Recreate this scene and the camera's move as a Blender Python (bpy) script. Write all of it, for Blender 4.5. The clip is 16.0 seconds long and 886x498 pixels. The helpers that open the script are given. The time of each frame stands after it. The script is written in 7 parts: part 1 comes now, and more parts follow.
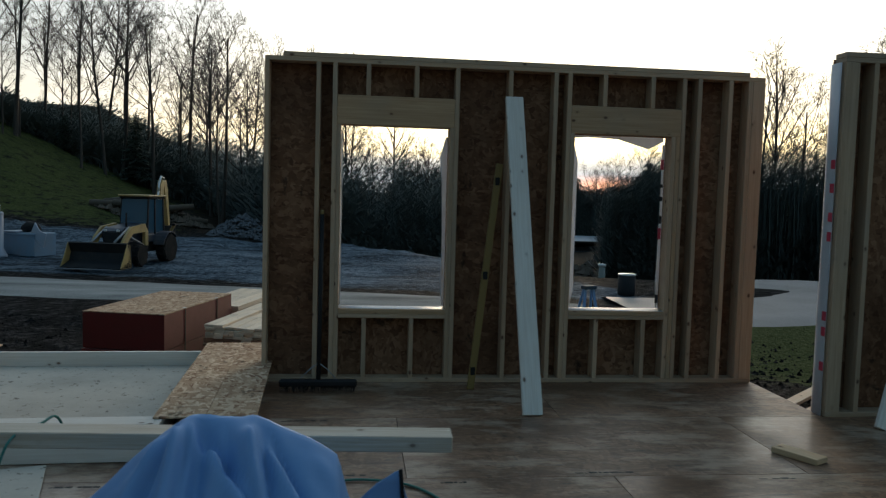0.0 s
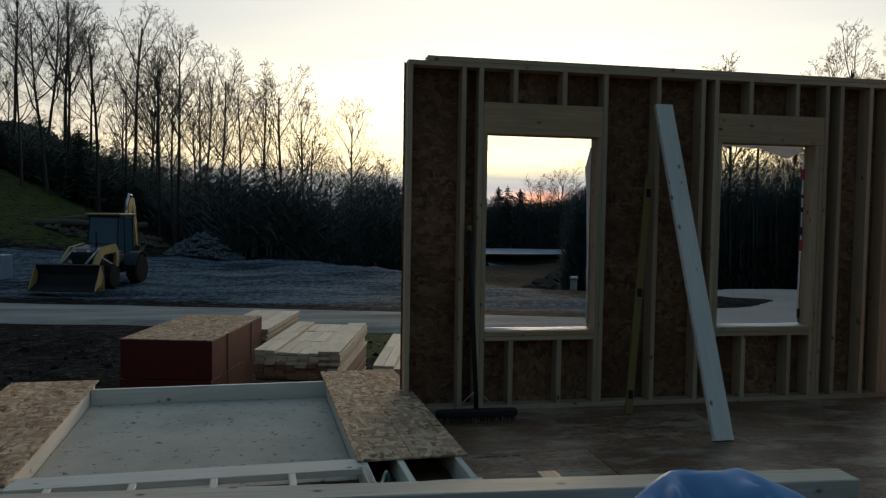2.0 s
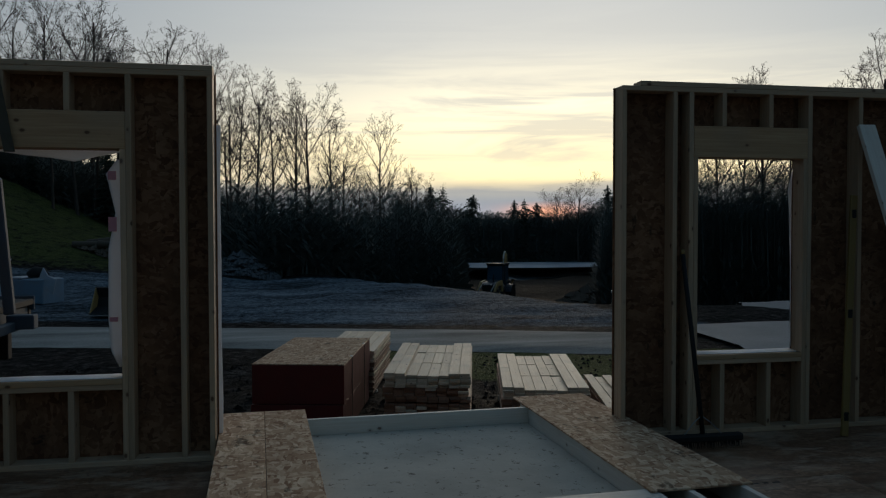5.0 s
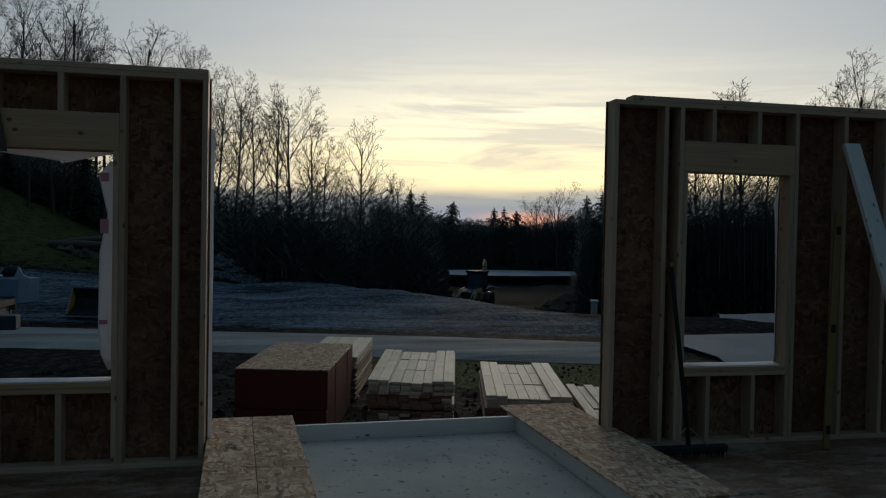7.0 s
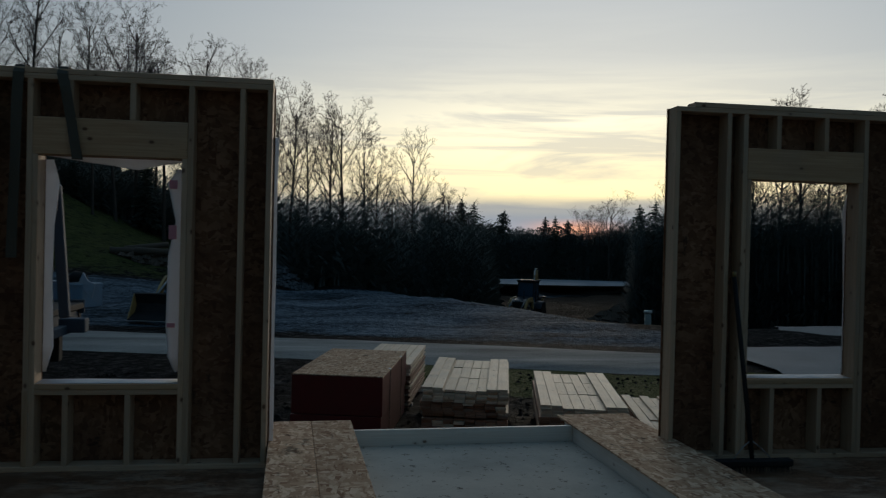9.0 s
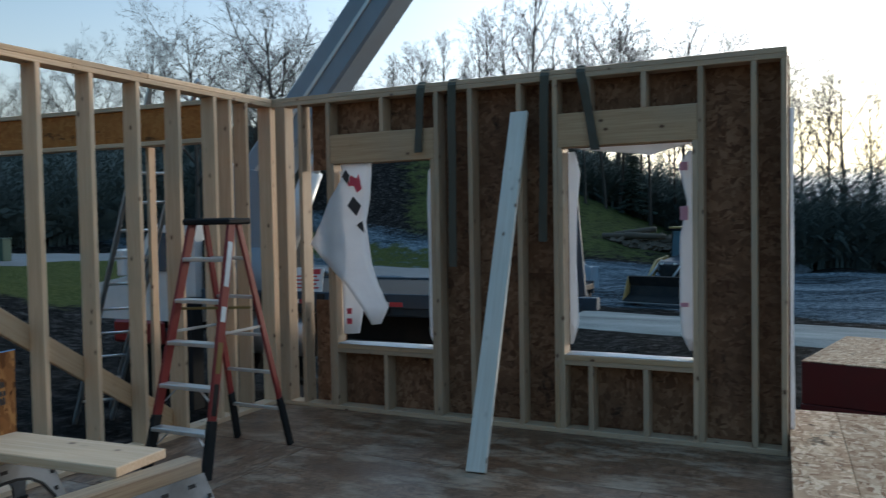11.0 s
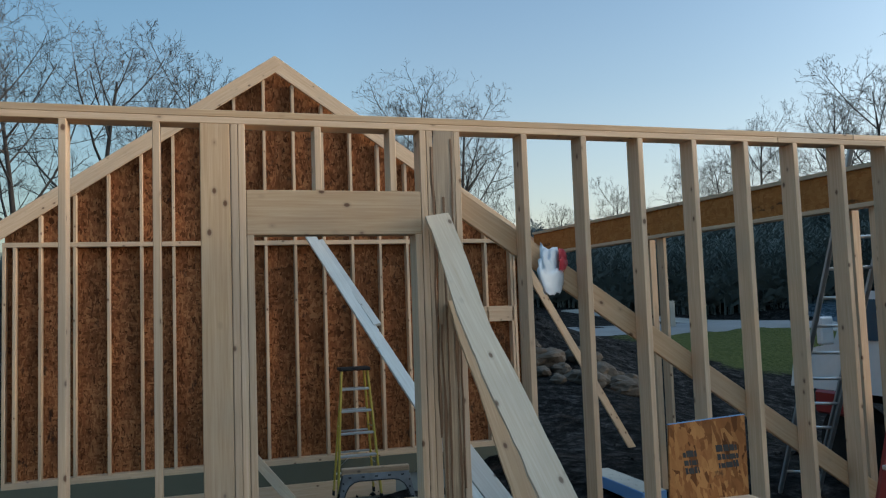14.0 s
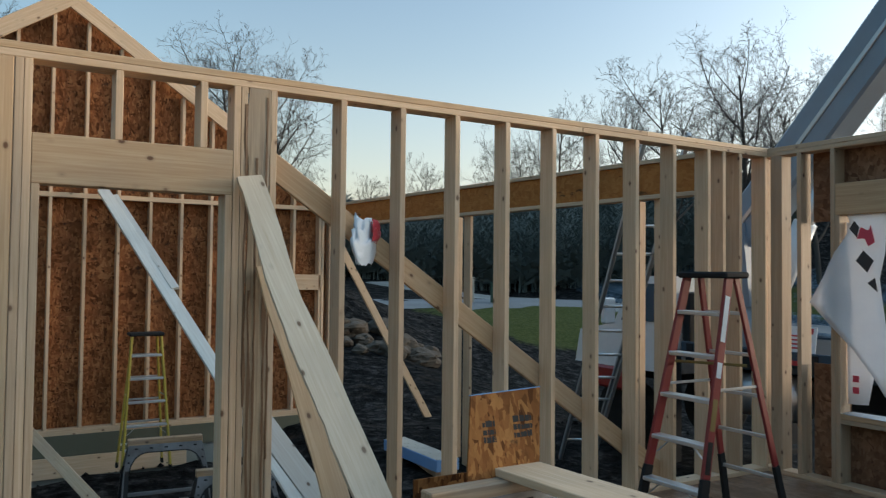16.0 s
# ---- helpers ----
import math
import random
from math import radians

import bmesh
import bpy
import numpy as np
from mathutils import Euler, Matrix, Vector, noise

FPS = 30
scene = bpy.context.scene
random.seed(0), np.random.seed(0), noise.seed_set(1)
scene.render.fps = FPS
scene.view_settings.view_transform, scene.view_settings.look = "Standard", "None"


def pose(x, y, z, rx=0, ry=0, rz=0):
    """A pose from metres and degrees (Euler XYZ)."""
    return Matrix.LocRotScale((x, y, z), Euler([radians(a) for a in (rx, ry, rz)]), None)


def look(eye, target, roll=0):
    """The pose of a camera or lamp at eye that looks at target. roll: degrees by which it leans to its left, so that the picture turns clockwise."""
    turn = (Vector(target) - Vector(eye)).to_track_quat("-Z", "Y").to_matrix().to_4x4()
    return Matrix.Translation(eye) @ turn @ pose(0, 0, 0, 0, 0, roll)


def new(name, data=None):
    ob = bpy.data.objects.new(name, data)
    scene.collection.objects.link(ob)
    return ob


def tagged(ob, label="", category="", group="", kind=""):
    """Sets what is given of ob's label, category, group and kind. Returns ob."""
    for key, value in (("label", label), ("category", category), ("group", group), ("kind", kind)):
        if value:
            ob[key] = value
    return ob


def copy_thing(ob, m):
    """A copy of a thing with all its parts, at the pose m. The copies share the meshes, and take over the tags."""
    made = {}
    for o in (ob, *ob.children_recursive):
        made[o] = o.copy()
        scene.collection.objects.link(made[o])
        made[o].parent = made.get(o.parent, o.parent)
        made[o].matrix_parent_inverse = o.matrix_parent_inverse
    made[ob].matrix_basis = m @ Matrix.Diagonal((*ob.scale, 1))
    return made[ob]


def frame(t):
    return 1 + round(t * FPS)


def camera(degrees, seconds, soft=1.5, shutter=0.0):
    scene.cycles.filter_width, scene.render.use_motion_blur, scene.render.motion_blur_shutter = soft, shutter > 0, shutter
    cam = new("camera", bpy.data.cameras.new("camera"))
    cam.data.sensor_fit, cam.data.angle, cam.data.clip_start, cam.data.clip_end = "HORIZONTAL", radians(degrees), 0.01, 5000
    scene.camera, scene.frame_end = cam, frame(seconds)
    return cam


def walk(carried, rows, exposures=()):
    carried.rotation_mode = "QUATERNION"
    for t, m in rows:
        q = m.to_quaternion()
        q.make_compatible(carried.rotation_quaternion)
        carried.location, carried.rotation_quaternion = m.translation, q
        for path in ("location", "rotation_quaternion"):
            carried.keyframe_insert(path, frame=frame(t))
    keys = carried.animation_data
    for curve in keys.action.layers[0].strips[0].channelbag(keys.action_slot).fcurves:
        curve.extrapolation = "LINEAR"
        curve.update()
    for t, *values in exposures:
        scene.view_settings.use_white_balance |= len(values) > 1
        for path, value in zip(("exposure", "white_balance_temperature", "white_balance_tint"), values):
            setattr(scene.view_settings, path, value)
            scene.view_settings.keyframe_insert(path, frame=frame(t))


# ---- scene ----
cam = camera(58.88, 16.0, soft=1.2, shutter=0.25)
PATH = [
    (0, (0.759, -0.676, 1.621), (0.98, 1.307, 1.484), 1.6),
    (0.5, (0.361, -0.518, 1.635), (0.591, 1.466, 1.537), 0.9),
    (1, (-0.11, -0.423, 1.606), (0.189, 1.552, 1.519), 0.9),
    (1.5, (-0.527, -0.321, 1.611), (-0.162, 1.643, 1.514), 0.5),
    (2, (-0.891, 0.01, 1.578), (-0.509, 1.971, 1.482), 0.9),
    (2.5, (-1.254, 0.116, 1.596), (-0.857, 2.074, 1.501), 1.2),
    (3, (-1.657, 0.091, 1.625), (-1.342, 2.064, 1.529), 1.0),
    (3.5, (-1.955, 0.216, 1.618), (-1.726, 2.201, 1.527), 0.1),
    (3.7, (-2.043, 0.315, 1.621), (-1.817, 2.3, 1.535), -0.1),
    (5.8, (-2.564, 0.301, 1.671), (-2.14, 2.255, 1.617), 0.1),
    (6, (-2.565, 0.304, 1.668), (-2.152, 2.26, 1.615), 0.4),
    (6.5, (-2.571, 0.301, 1.669), (-2.169, 2.26, 1.621), 0.6),
    (7, (-2.575, 0.3, 1.674), (-2.158, 2.256, 1.631), 1.1),
    (7.5, (-2.58, 0.305, 1.675), (-2.162, 2.26, 1.638), 1.4),
    (8, (-2.587, 0.311, 1.671), (-2.173, 2.268, 1.635), 1.4),
    (8.2, (-2.585, 0.318, 1.675), (-2.173, 2.274, 1.639), 1.5),
    (10.3, (-2.795, 0.226, 1.629), (-3.192, 2.186, 1.633), 0.0),
    (10.5, (-2.805, 0.227, 1.628), (-3.357, 2.149, 1.608), -0.3),
    (11, (-2.828, 0.232, 1.637), (-3.701, 2.03, 1.568), -1.0),
    (11.5, (-2.851, 0.248, 1.627), (-3.982, 1.894, 1.521), -1.0),
    (12, (-2.888, 0.245, 1.609), (-4.24, 1.713, 1.49), -1.0),
    (12.5, (-2.906, 0.213, 1.616), (-4.446, 1.483, 1.494), -1.1),
    (13, (-2.916, 0.164, 1.625), (-4.625, 1.196, 1.519), -1.5),
    (13.5, (-2.902, 0.11, 1.636), (-4.76, 0.851, 1.636), -2.1),
    (14, (-2.923, 0.101, 1.656), (-4.828, 0.692, 1.801), -2.0),
    (14.5, (-2.893, 0.09, 1.659), (-4.79, 0.696, 1.845), -1.6),
    (15, (-2.927, 0.105, 1.656), (-4.782, 0.834, 1.818), -0.8),
    (15.5, (-2.994, 0.106, 1.656), (-4.774, 1.011, 1.765), 0.3),
    (16, (-2.989, 0.087, 1.651), (-4.698, 1.124, 1.716), 0.6),
]
walk(cam, [(t, look(eye, target, roll)) for t, eye, target, roll in PATH],
     exposures=[(0.0, 1.75, 6700, 10), (0.6, 1.68, 6700, 10), (1.0, 1.06, 6750, 9), (2.2, 1.12, 6680, 11), (3.5, 0.84, 6400, 11), (6.0, 0.40, 6150, 10), (8.2, 0.40, 6080, 10), (10.3, 0.5, 6000, 8),
                (11.0, 2.38, 5800, 9), (11.5, 2.92, 5900, 9), (12.5, 2.88, 6200, 10), (13.5, 2.75, 6250, 11), (14.1, 2.46, 5880, 9), (15.0, 2.48, 5920, 9), (16.0, 2.62, 6350, 10)])

# ---------------------------------------------------------------- light
SUN_AZ = 18.0          # degrees from +y towards +x
SUN_EL = 1.5


class Nodes:
    """Small wrapper to write node trees in few lines."""

    def __init__(self, tree):
        self.tree = tree
        tree.nodes.clear()

    def add(self, kind, inputs=None, operation=None, use_clamp=None, data_type=None, blend_type=None, attribute_name=None):
        n = self.tree.nodes.new(kind)
        if operation:
            n.operation = operation
        if use_clamp:
            n.use_clamp = True
        if data_type:
            n.data_type = data_type
        if blend_type:
            n.blend_type = blend_type
        if attribute_name:
            n.attribute_name = attribute_name
        for k, v in (inputs or {}).items():
            if isinstance(v, bpy.types.NodeSocket):
                self.tree.links.new(v, n.inputs[k])
            else:
                n.inputs[k].default_value = v
        return n

    def math(self, op, a, b=0.0, c=None, clamp=False):
        ins = {0: a, 1: b}
        if c is not None:
            ins[2] = c
        return self.add("ShaderNodeMath", ins, operation=op, use_clamp=clamp).outputs[0]

    def mix(self, fac, a, b, blend="MIX"):
        n = self.add("ShaderNodeMix", data_type="RGBA", blend_type=blend)
        for i, v in ((0, fac), (6, a), (7, b)):
            if isinstance(v, bpy.types.NodeSocket):
                self.tree.links.new(v, n.inputs[i])
            else:
                n.inputs[i].default_value = v if i == 0 else (*v, 1.0)[:4]
        return n.outputs[2]

    def ramp(self, fac, stops, interp="LINEAR"):
        n = self.add("ShaderNodeValToRGB", {0: fac})
        n.color_ramp.interpolation = interp
        els = n.color_ramp.elements
        while len(els) < len(stops):
            els.new(0.5)
        for e, (p, c) in zip(els, stops):
            e.position = p
            e.color = (*c, 1.0) if isinstance(c, tuple) else (c, c, c, 1.0)
        return n.outputs[0]

    def noise(self, vec, scale, detail=4.0, rough=0.55, lac=2.0, dist=0.0):
        return self.add("ShaderNodeTexNoise", {"Vector": vec, "Scale": scale, "Detail": detail, "Roughness": rough, "Lacunarity": lac, "Distortion": dist}).outputs[0]

    def mapping(self, vec, scale=(1, 1, 1), rot=(0, 0, 0), loc=(0, 0, 0)):
        return self.add("ShaderNodeMapping", {"Vector": vec, "Location": loc, "Rotation": rot, "Scale": scale}).outputs[0]


world = bpy.data.worlds.new("dusk_sky")
scene.world = world
world.use_nodes = True
w = Nodes(world.node_tree)
sky = w.add("ShaderNodeTexSky")
sky.sky_type, sky.sun_disc = "NISHITA", False
sky.sun_elevation, sky.sun_rotation = radians(SUN_EL), radians(SUN_AZ)
sky.altitude, sky.air_density, sky.dust_density, sky.ozone_density = 200.0, 1.1, 0.9, 2.2
way = w.add("ShaderNodeTexCoord").outputs["Generated"]
sep = w.add("ShaderNodeSeparateXYZ", {0: way})
up = sep.outputs[2]
sun_way = (math.sin(radians(SUN_AZ)), math.cos(radians(SUN_AZ)), 0.03)
dot = w.add("ShaderNodeVectorMath", {0: way, 1: sun_way}, operation="DOT_PRODUCT").outputs["Value"]
toward = w.math("POWER", w.math("MAXIMUM", dot, 0.0), 4.2)
# thin high cloud that spreads the glow of the low sun
cloud_way = w.mapping(way, scale=(1.6, 1.6, 15.0))
cloud = w.noise(cloud_way, 1.7, 6.0, 0.58, dist=0.6)
veil = w.ramp(cloud, [(0.44, 0.0), (0.58, 1.0)])
low = w.ramp(up, [(0.0, 0.0), (0.06, 0.5), (0.10, 0.9), (0.155, 0.9), (0.20, 0.28), (0.3, 0.06)])
haze = w.math("MULTIPLY", w.ramp(up, [(0.0, 0.95), (0.10, 0.75), (0.26, 0.28), (0.5, 0.0)]), w.math("MULTIPLY_ADD", w.math("MAXIMUM", dot, 0.0), 0.55, 0.45))
sky_col = w.mix(haze, w.mix(1.0, sky.outputs[0], (1.2, 1.15, 1.1), "MULTIPLY"), (1.15, 1.15, 1.21))
white_veil = w.mix(w.math("MULTIPLY", toward, 0.9), sky_col, (3.45, 3.62, 3.58))
band = w.math("MULTIPLY", w.math("POWER", w.math("MAXIMUM", dot, 0.0), 14.0), w.ramp(up, [(0.03, 0.0), (0.06, 1.0), (0.11, 0.75), (0.22, 0.15), (0.34, 0.0)]))
with_glow = w.mix(w.math("MULTIPLY", band, 0.9), white_veil, (12.2, 10.2, 5.7))
wisp = w.ramp(w.noise(w.mapping(way, scale=(1.1, 1.1, 26.0), loc=(3.0, 1.0, 0.4)), 1.5, 5.0, 0.55, dist=0.4), [(0.50, 0.0), (0.60, 1.0)])
warm = w.math("MULTIPLY", w.ramp(up, [(0.02, 0.0), (0.05, 0.85), (0.09, 0.6), (0.15, 0.0)]), w.math("POWER", w.math("MAXIMUM", dot, 0.0), 5.0))
with_glow = w.mix(w.math("MULTIPLY", warm, 0.8), with_glow, (5.6, 4.2, 1.9))
gray = w.math("MULTIPLY", w.math("MULTIPLY", w.math("MAXIMUM", veil, wisp), low), w.math("MULTIPLY", toward, 0.6))
with_cloud = w.mix(gray, with_glow, (2.45, 2.5, 2.55))
bank = w.math("MULTIPLY", w.ramp(w.math("ADD", up, w.math("MULTIPLY", w.math("SUBTRACT", cloud, 0.5), 0.03)), [(0.0, 0.5), (0.028, 0.9), (0.043, 0.9), (0.058, 0.0)]), w.math("POWER", w.math("MAXIMUM", dot, 0.0), 2.0))
final = w.mix(w.math("MULTIPLY", bank, 0.8), with_cloud, (1.25, 1.5, 1.85))
rim = w.math("MULTIPLY", w.ramp(up, [(0.0, 0.6), (0.018, 0.8), (0.030, 0.0)]), w.math("POWER", w.math("MAXIMUM", dot, 0.0), 900.0))
final = w.mix(w.math("MULTIPLY", rim, 0.85), final, (6.5, 2.9, 1.6))
# unseen sky shaped as helper: dimmed behind to darken walls, raised overhead for decks
away = w.math("MULTIPLY_ADD", w.math("MINIMUM", w.math("ADD", dot, 0.15), 0.0), 0.75, 1.0)
final = w.mix(w.ramp(w.math("MULTIPLY", dot, -1.0), [(0.0, 0.0), (0.7, 1.0)]), final, w.mix(1.0, final, (0.79, 0.985, 1.05), "MULTIPLY"))
overhead = w.math("MULTIPLY_ADD", w.ramp(up, [(0.42, 0.0), (0.75, 1.0)]), 1.15, 1.0)
final = w.mix(w.ramp(up, [(0.42, 0.0), (0.75, 1.0)]), final, w.mix(1.0, final, (1.04, 1.0, 0.86), "MULTIPLY"))
bg = w.add("ShaderNodeBackground", {"Color": final, "Strength": w.math("MULTIPLY", w.math("MULTIPLY", away, overhead), 0.13)})
w.add("ShaderNodeOutputWorld", {"Surface": bg.outputs[0]})

sun_data = bpy.data.lights.new("sun", "SUN")
sun_data.energy, sun_data.angle, sun_data.color = 0.5, radians(12), (1.0, 0.82, 0.6)
sun = new("sun", sun_data)
sun.matrix_world = look((0, 0, 30), (-math.sin(radians(SUN_AZ)) * 30, -math.cos(radians(SUN_AZ)) * 30, 30 - math.tan(radians(5)) * 30))

# ---------------------------------------------------------------- materials


def material(name):
    m = bpy.data.materials.new(name)
    m.use_nodes = True
    return m, Nodes(m.node_tree)


def finish(n, col, rough, bump=None, bump_d=0.002, strength=0.6, metal=0.0, spec=0.5, extra=None):
    ins = {"Base Color": col, "Roughness": rough, "Metallic": metal, "Specular IOR Level": spec}
    if not isinstance(col, bpy.types.NodeSocket):
        ins["Base Color"] = (*col, 1.0)
    ins.update(extra or {})
    if bump is not None:
        ins["Normal"] = n.add("ShaderNodeBump", {"Height": bump, "Distance": bump_d, "Strength": strength}).outputs[0]
    b = n.add("ShaderNodeBsdfPrincipled", ins)
    n.add("ShaderNodeOutputMaterial", {0: b.outputs[0]})


def local_vec(n, spread=37.0):
    """Object coordinates, shifted by each object's random number."""
    tc = n.add("ShaderNodeTexCoord").outputs["Object"]
    rnd = n.add("ShaderNodeObjectInfo").outputs["Random"]
    off = n.add("ShaderNodeCombineXYZ", {0: n.math("MULTIPLY", rnd, spread), 1: n.math("MULTIPLY", rnd, 7.3), 2: n.math("MULTIPLY", rnd, 3.1)}).outputs[0]
    return n.add("ShaderNodeVectorMath", {0: tc, 1: off}, operation="ADD").outputs[0], rnd


def lumber(name, light, dark, tone=0.35, grey=0.0):
    """Sawn softwood: grain along local x, knots, per-board tone."""
    m, n = material(name)
    v, rnd = local_vec(n)
    grain = n.noise(n.mapping(v, (0.9, 26, 26)), 3.0, 5.0, 0.6, dist=0.4)
    rings = n.noise(n.mapping(v, (0.35, 9, 9)), 2.2, 3.0, 0.5, dist=1.1)
    col = n.mix(n.ramp(grain, [(0.3, 0.0), (0.75, 1.0)]), light, dark)
    col = n.mix(n.math("MULTIPLY", n.ramp(rings, [(0.45, 0.0), (0.62, 1.0)]), 0.36), col, dark)
    kv = n.add("ShaderNodeTexVoronoi", {"Vector": n.mapping(v, (5.5, 8.5, 8.5)), "Scale": 1.0, "Randomness": 1.0}).outputs["Distance"]
    col = n.mix(n.ramp(kv, [(0.055, 1.0), (0.085, 0.8), (0.11, 0.2), (0.19, 0.0)]), col, (dark[0] * 0.30, dark[1] * 0.22, dark[2] * 0.18))
    blot = n.noise(v, 1.4, 3.0)
    col = n.mix(n.math("MULTIPLY", n.ramp(blot, [(0.45, 0.0), (0.75, 1.0)]), 0.35 + grey), col, (0.30, 0.27, 0.23))
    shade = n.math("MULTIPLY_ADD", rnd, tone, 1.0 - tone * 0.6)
    col = n.mix(1.0, col, n.add("ShaderNodeCombineXYZ", {0: shade, 1: shade, 2: shade}).outputs[0], "MULTIPLY")
    finish(n, col, n.math("MULTIPLY_ADD", grain, 0.2, 0.55), grain, 0.0015, 0.5)
    return m


def osb(name, pale, mid, dark, wear=0.3, rough=0.6, wet=False, size=1.0):
    """Oriented strand board: overlapping flakes in two directions."""
    m, n = material(name)
    v, rnd = local_vec(n, 11.0)
    warp = n.add("ShaderNodeVectorMath", {0: v, 1: n.add("ShaderNodeVectorMath", {0: n.add("ShaderNodeTexNoise", {"Vector": v, "Scale": 4.0, "Detail": 1.0}).outputs[1], "Scale": 0.10}, operation="SCALE").outputs[0]}, operation="ADD").outputs[0]
    cells = []
    for sc, rot in (((11, 34, 11), 0.25), ((30, 13, 13), -0.5), ((19, 48, 19), 1.0)):
        cells.append(n.add("ShaderNodeTexVoronoi", {"Vector": n.mapping(warp, tuple(k / size for k in sc), (0, 0, rot)), "Scale": 1.0}).outputs["Color"])
    a = n.add("ShaderNodeSeparateColor", {0: cells[0]}).outputs[0]
    b = n.add("ShaderNodeSeparateColor", {0: cells[1]}).outputs[1]
    c = n.add("ShaderNodeSeparateColor", {0: cells[2]}).outputs[2]
    pick = n.math("GREATER_THAN", c, 0.52)
    f = n.math("MULTIPLY_ADD", n.math("SUBTRACT", b, a), pick, a)
    col = n.ramp(f, [(0.02, dark), (0.22, tuple(0.6 * x + 0.4 * y for x, y in zip(mid, dark))), (0.55, mid), (0.95, pale)])
    fine = n.noise(n.mapping(v, (6, 60, 20)), 2.0, 3.0)
    col = n.mix(n.math("MULTIPLY", fine, 0.25), col, dark)
    stain = n.ramp(n.noise(n.mapping(v, (1.0, 2.6, 1.0)), 1.3, 7.0, 0.68), [(0.42, 0.0), (0.62, 1.0)])
    col = n.mix(n.math("MULTIPLY", stain, wear), col, (dark[0] * 0.55, dark[1] * 0.55, dark[2] * 0.6))
    ink = n.ramp(n.noise(n.mapping(v, (1.6, 3.0, 3.0)), 2.0, 6.0, 0.72), [(0.60, 0.0), (0.66, 1.0)])
    col = n.mix(n.math("MULTIPLY", ink, 0.7), col, (0.03, 0.022, 0.018))
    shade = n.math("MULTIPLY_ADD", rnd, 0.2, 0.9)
    col = n.mix(1.0, col, n.add("ShaderNodeCombineXYZ", {0: shade, 1: shade, 2: shade}).outputs[0], "MULTIPLY")
    if wet:
        damp = n.ramp(n.noise(v, 0.55, 5.0, 0.6), [(0.40, 0.0), (0.60, 1.0)])
        scuff = n.ramp(n.noise(n.mapping(v, (1, 2.2, 1)), 2.6, 6.0, 0.7), [(0.48, 0.0), (0.62, 1.0)])
        col = n.mix(n.math("MULTIPLY", damp, 0.45), col, (0.12, 0.062, 0.036))
        col = n.mix(n.math("MULTIPLY", scuff, 0.45), col, (0.50, 0.39, 0.29))
        mark = n.ramp(n.noise(n.mapping(v, (1.6, 16, 1)), 1.3, 4.0, 0.6), [(0.66, 0.0), (0.70, 1.0)])
        col = n.mix(n.math("MULTIPLY", mark, 0.7), col, (0.035, 0.026, 0.022))
        r = n.math("MULTIPLY_ADD", damp, -0.2, n.math("MULTIPLY_ADD", fine, 0.2, rough))
    else:
        r = n.math("MULTIPLY_ADD", fine, 0.2, rough)
    finish(n, col, r, f, 0.003, 0.45, spec=0.5 if wet else 0.05)
    return m


def plain(name, col, rough=0.5, metal=0.0, vary=0.25, scale=6.0, bump=0.0, dirt=None, dirt_amt=0.5, spec=0.5, extra=None, specks=0.0):
    """Painted, moulded or cast surface with a little unevenness and dirt."""
    m, n = material(name)
    v, rnd = local_vec(n, 5.0)
    big = n.noise(v, scale * 0.35, 5.0, 0.6)
    fine = n.noise(v, scale * 7, 3.0, 0.6)
    c = n.mix(n.math("MULTIPLY", fine, vary), col, tuple(x * 0.55 for x in col))
    if dirt:
        c = n.mix(n.math("MULTIPLY", n.ramp(big, [(0.42, 0.0), (0.72, 1.0)]), dirt_amt), c, dirt)
    if specks:
        dots = n.ramp(n.noise(v, 13.0, 6.0, 0.72), [(0.585, 0.0), (0.64, 1.0)])
        c = n.mix(n.math("MULTIPLY", dots, specks), c, (0.10, 0.085, 0.07))
    finish(n, c, n.math("MULTIPLY_ADD", big, 0.25, max(0.03, rough - 0.12)), fine if bump else None, bump or 0.001, 0.5, metal, spec, extra)
    return m


M = {}
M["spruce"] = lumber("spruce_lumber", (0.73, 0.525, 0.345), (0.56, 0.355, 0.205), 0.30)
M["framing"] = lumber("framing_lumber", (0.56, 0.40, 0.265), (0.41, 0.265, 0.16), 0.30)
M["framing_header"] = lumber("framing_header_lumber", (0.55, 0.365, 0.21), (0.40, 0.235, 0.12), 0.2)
M["brownish"] = lumber("brownish_lumber", (0.36, 0.19, 0.11), (0.22, 0.10, 0.055), 0.3)
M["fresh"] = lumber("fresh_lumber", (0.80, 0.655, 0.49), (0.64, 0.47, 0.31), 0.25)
M["weathered"] = lumber("weathered_lumber", (0.74, 0.695, 0.63), (0.62, 0.55, 0.47), 0.2, -0.15)
M["grey_tan"] = lumber("grey_tan_lumber", (0.60, 0.53, 0.44), (0.40, 0.31, 0.22), 0.25, 0.0)
M["knot"] = plain("knot_wood", (0.20, 0.105, 0.05), 0.6, vary=0.3, scale=20)
M["worn"] = lumber("worn_lumber", (0.50, 0.34, 0.20), (0.24, 0.145, 0.085), 0.2, 0.25)
M["fir"] = lumber("header_lumber", (0.69, 0.475, 0.28), (0.53, 0.31, 0.155), 0.2)
M["bark"] = lumber("waney_lumber", (0.58, 0.42, 0.26), (0.24, 0.15, 0.085), 0.2, 0.2)
M["osb_wall"] = osb("osb_sheathing", (0.34, 0.185, 0.108), (0.25, 0.128, 0.072), (0.14, 0.066, 0.038), 0.6, 0.75, size=0.72)
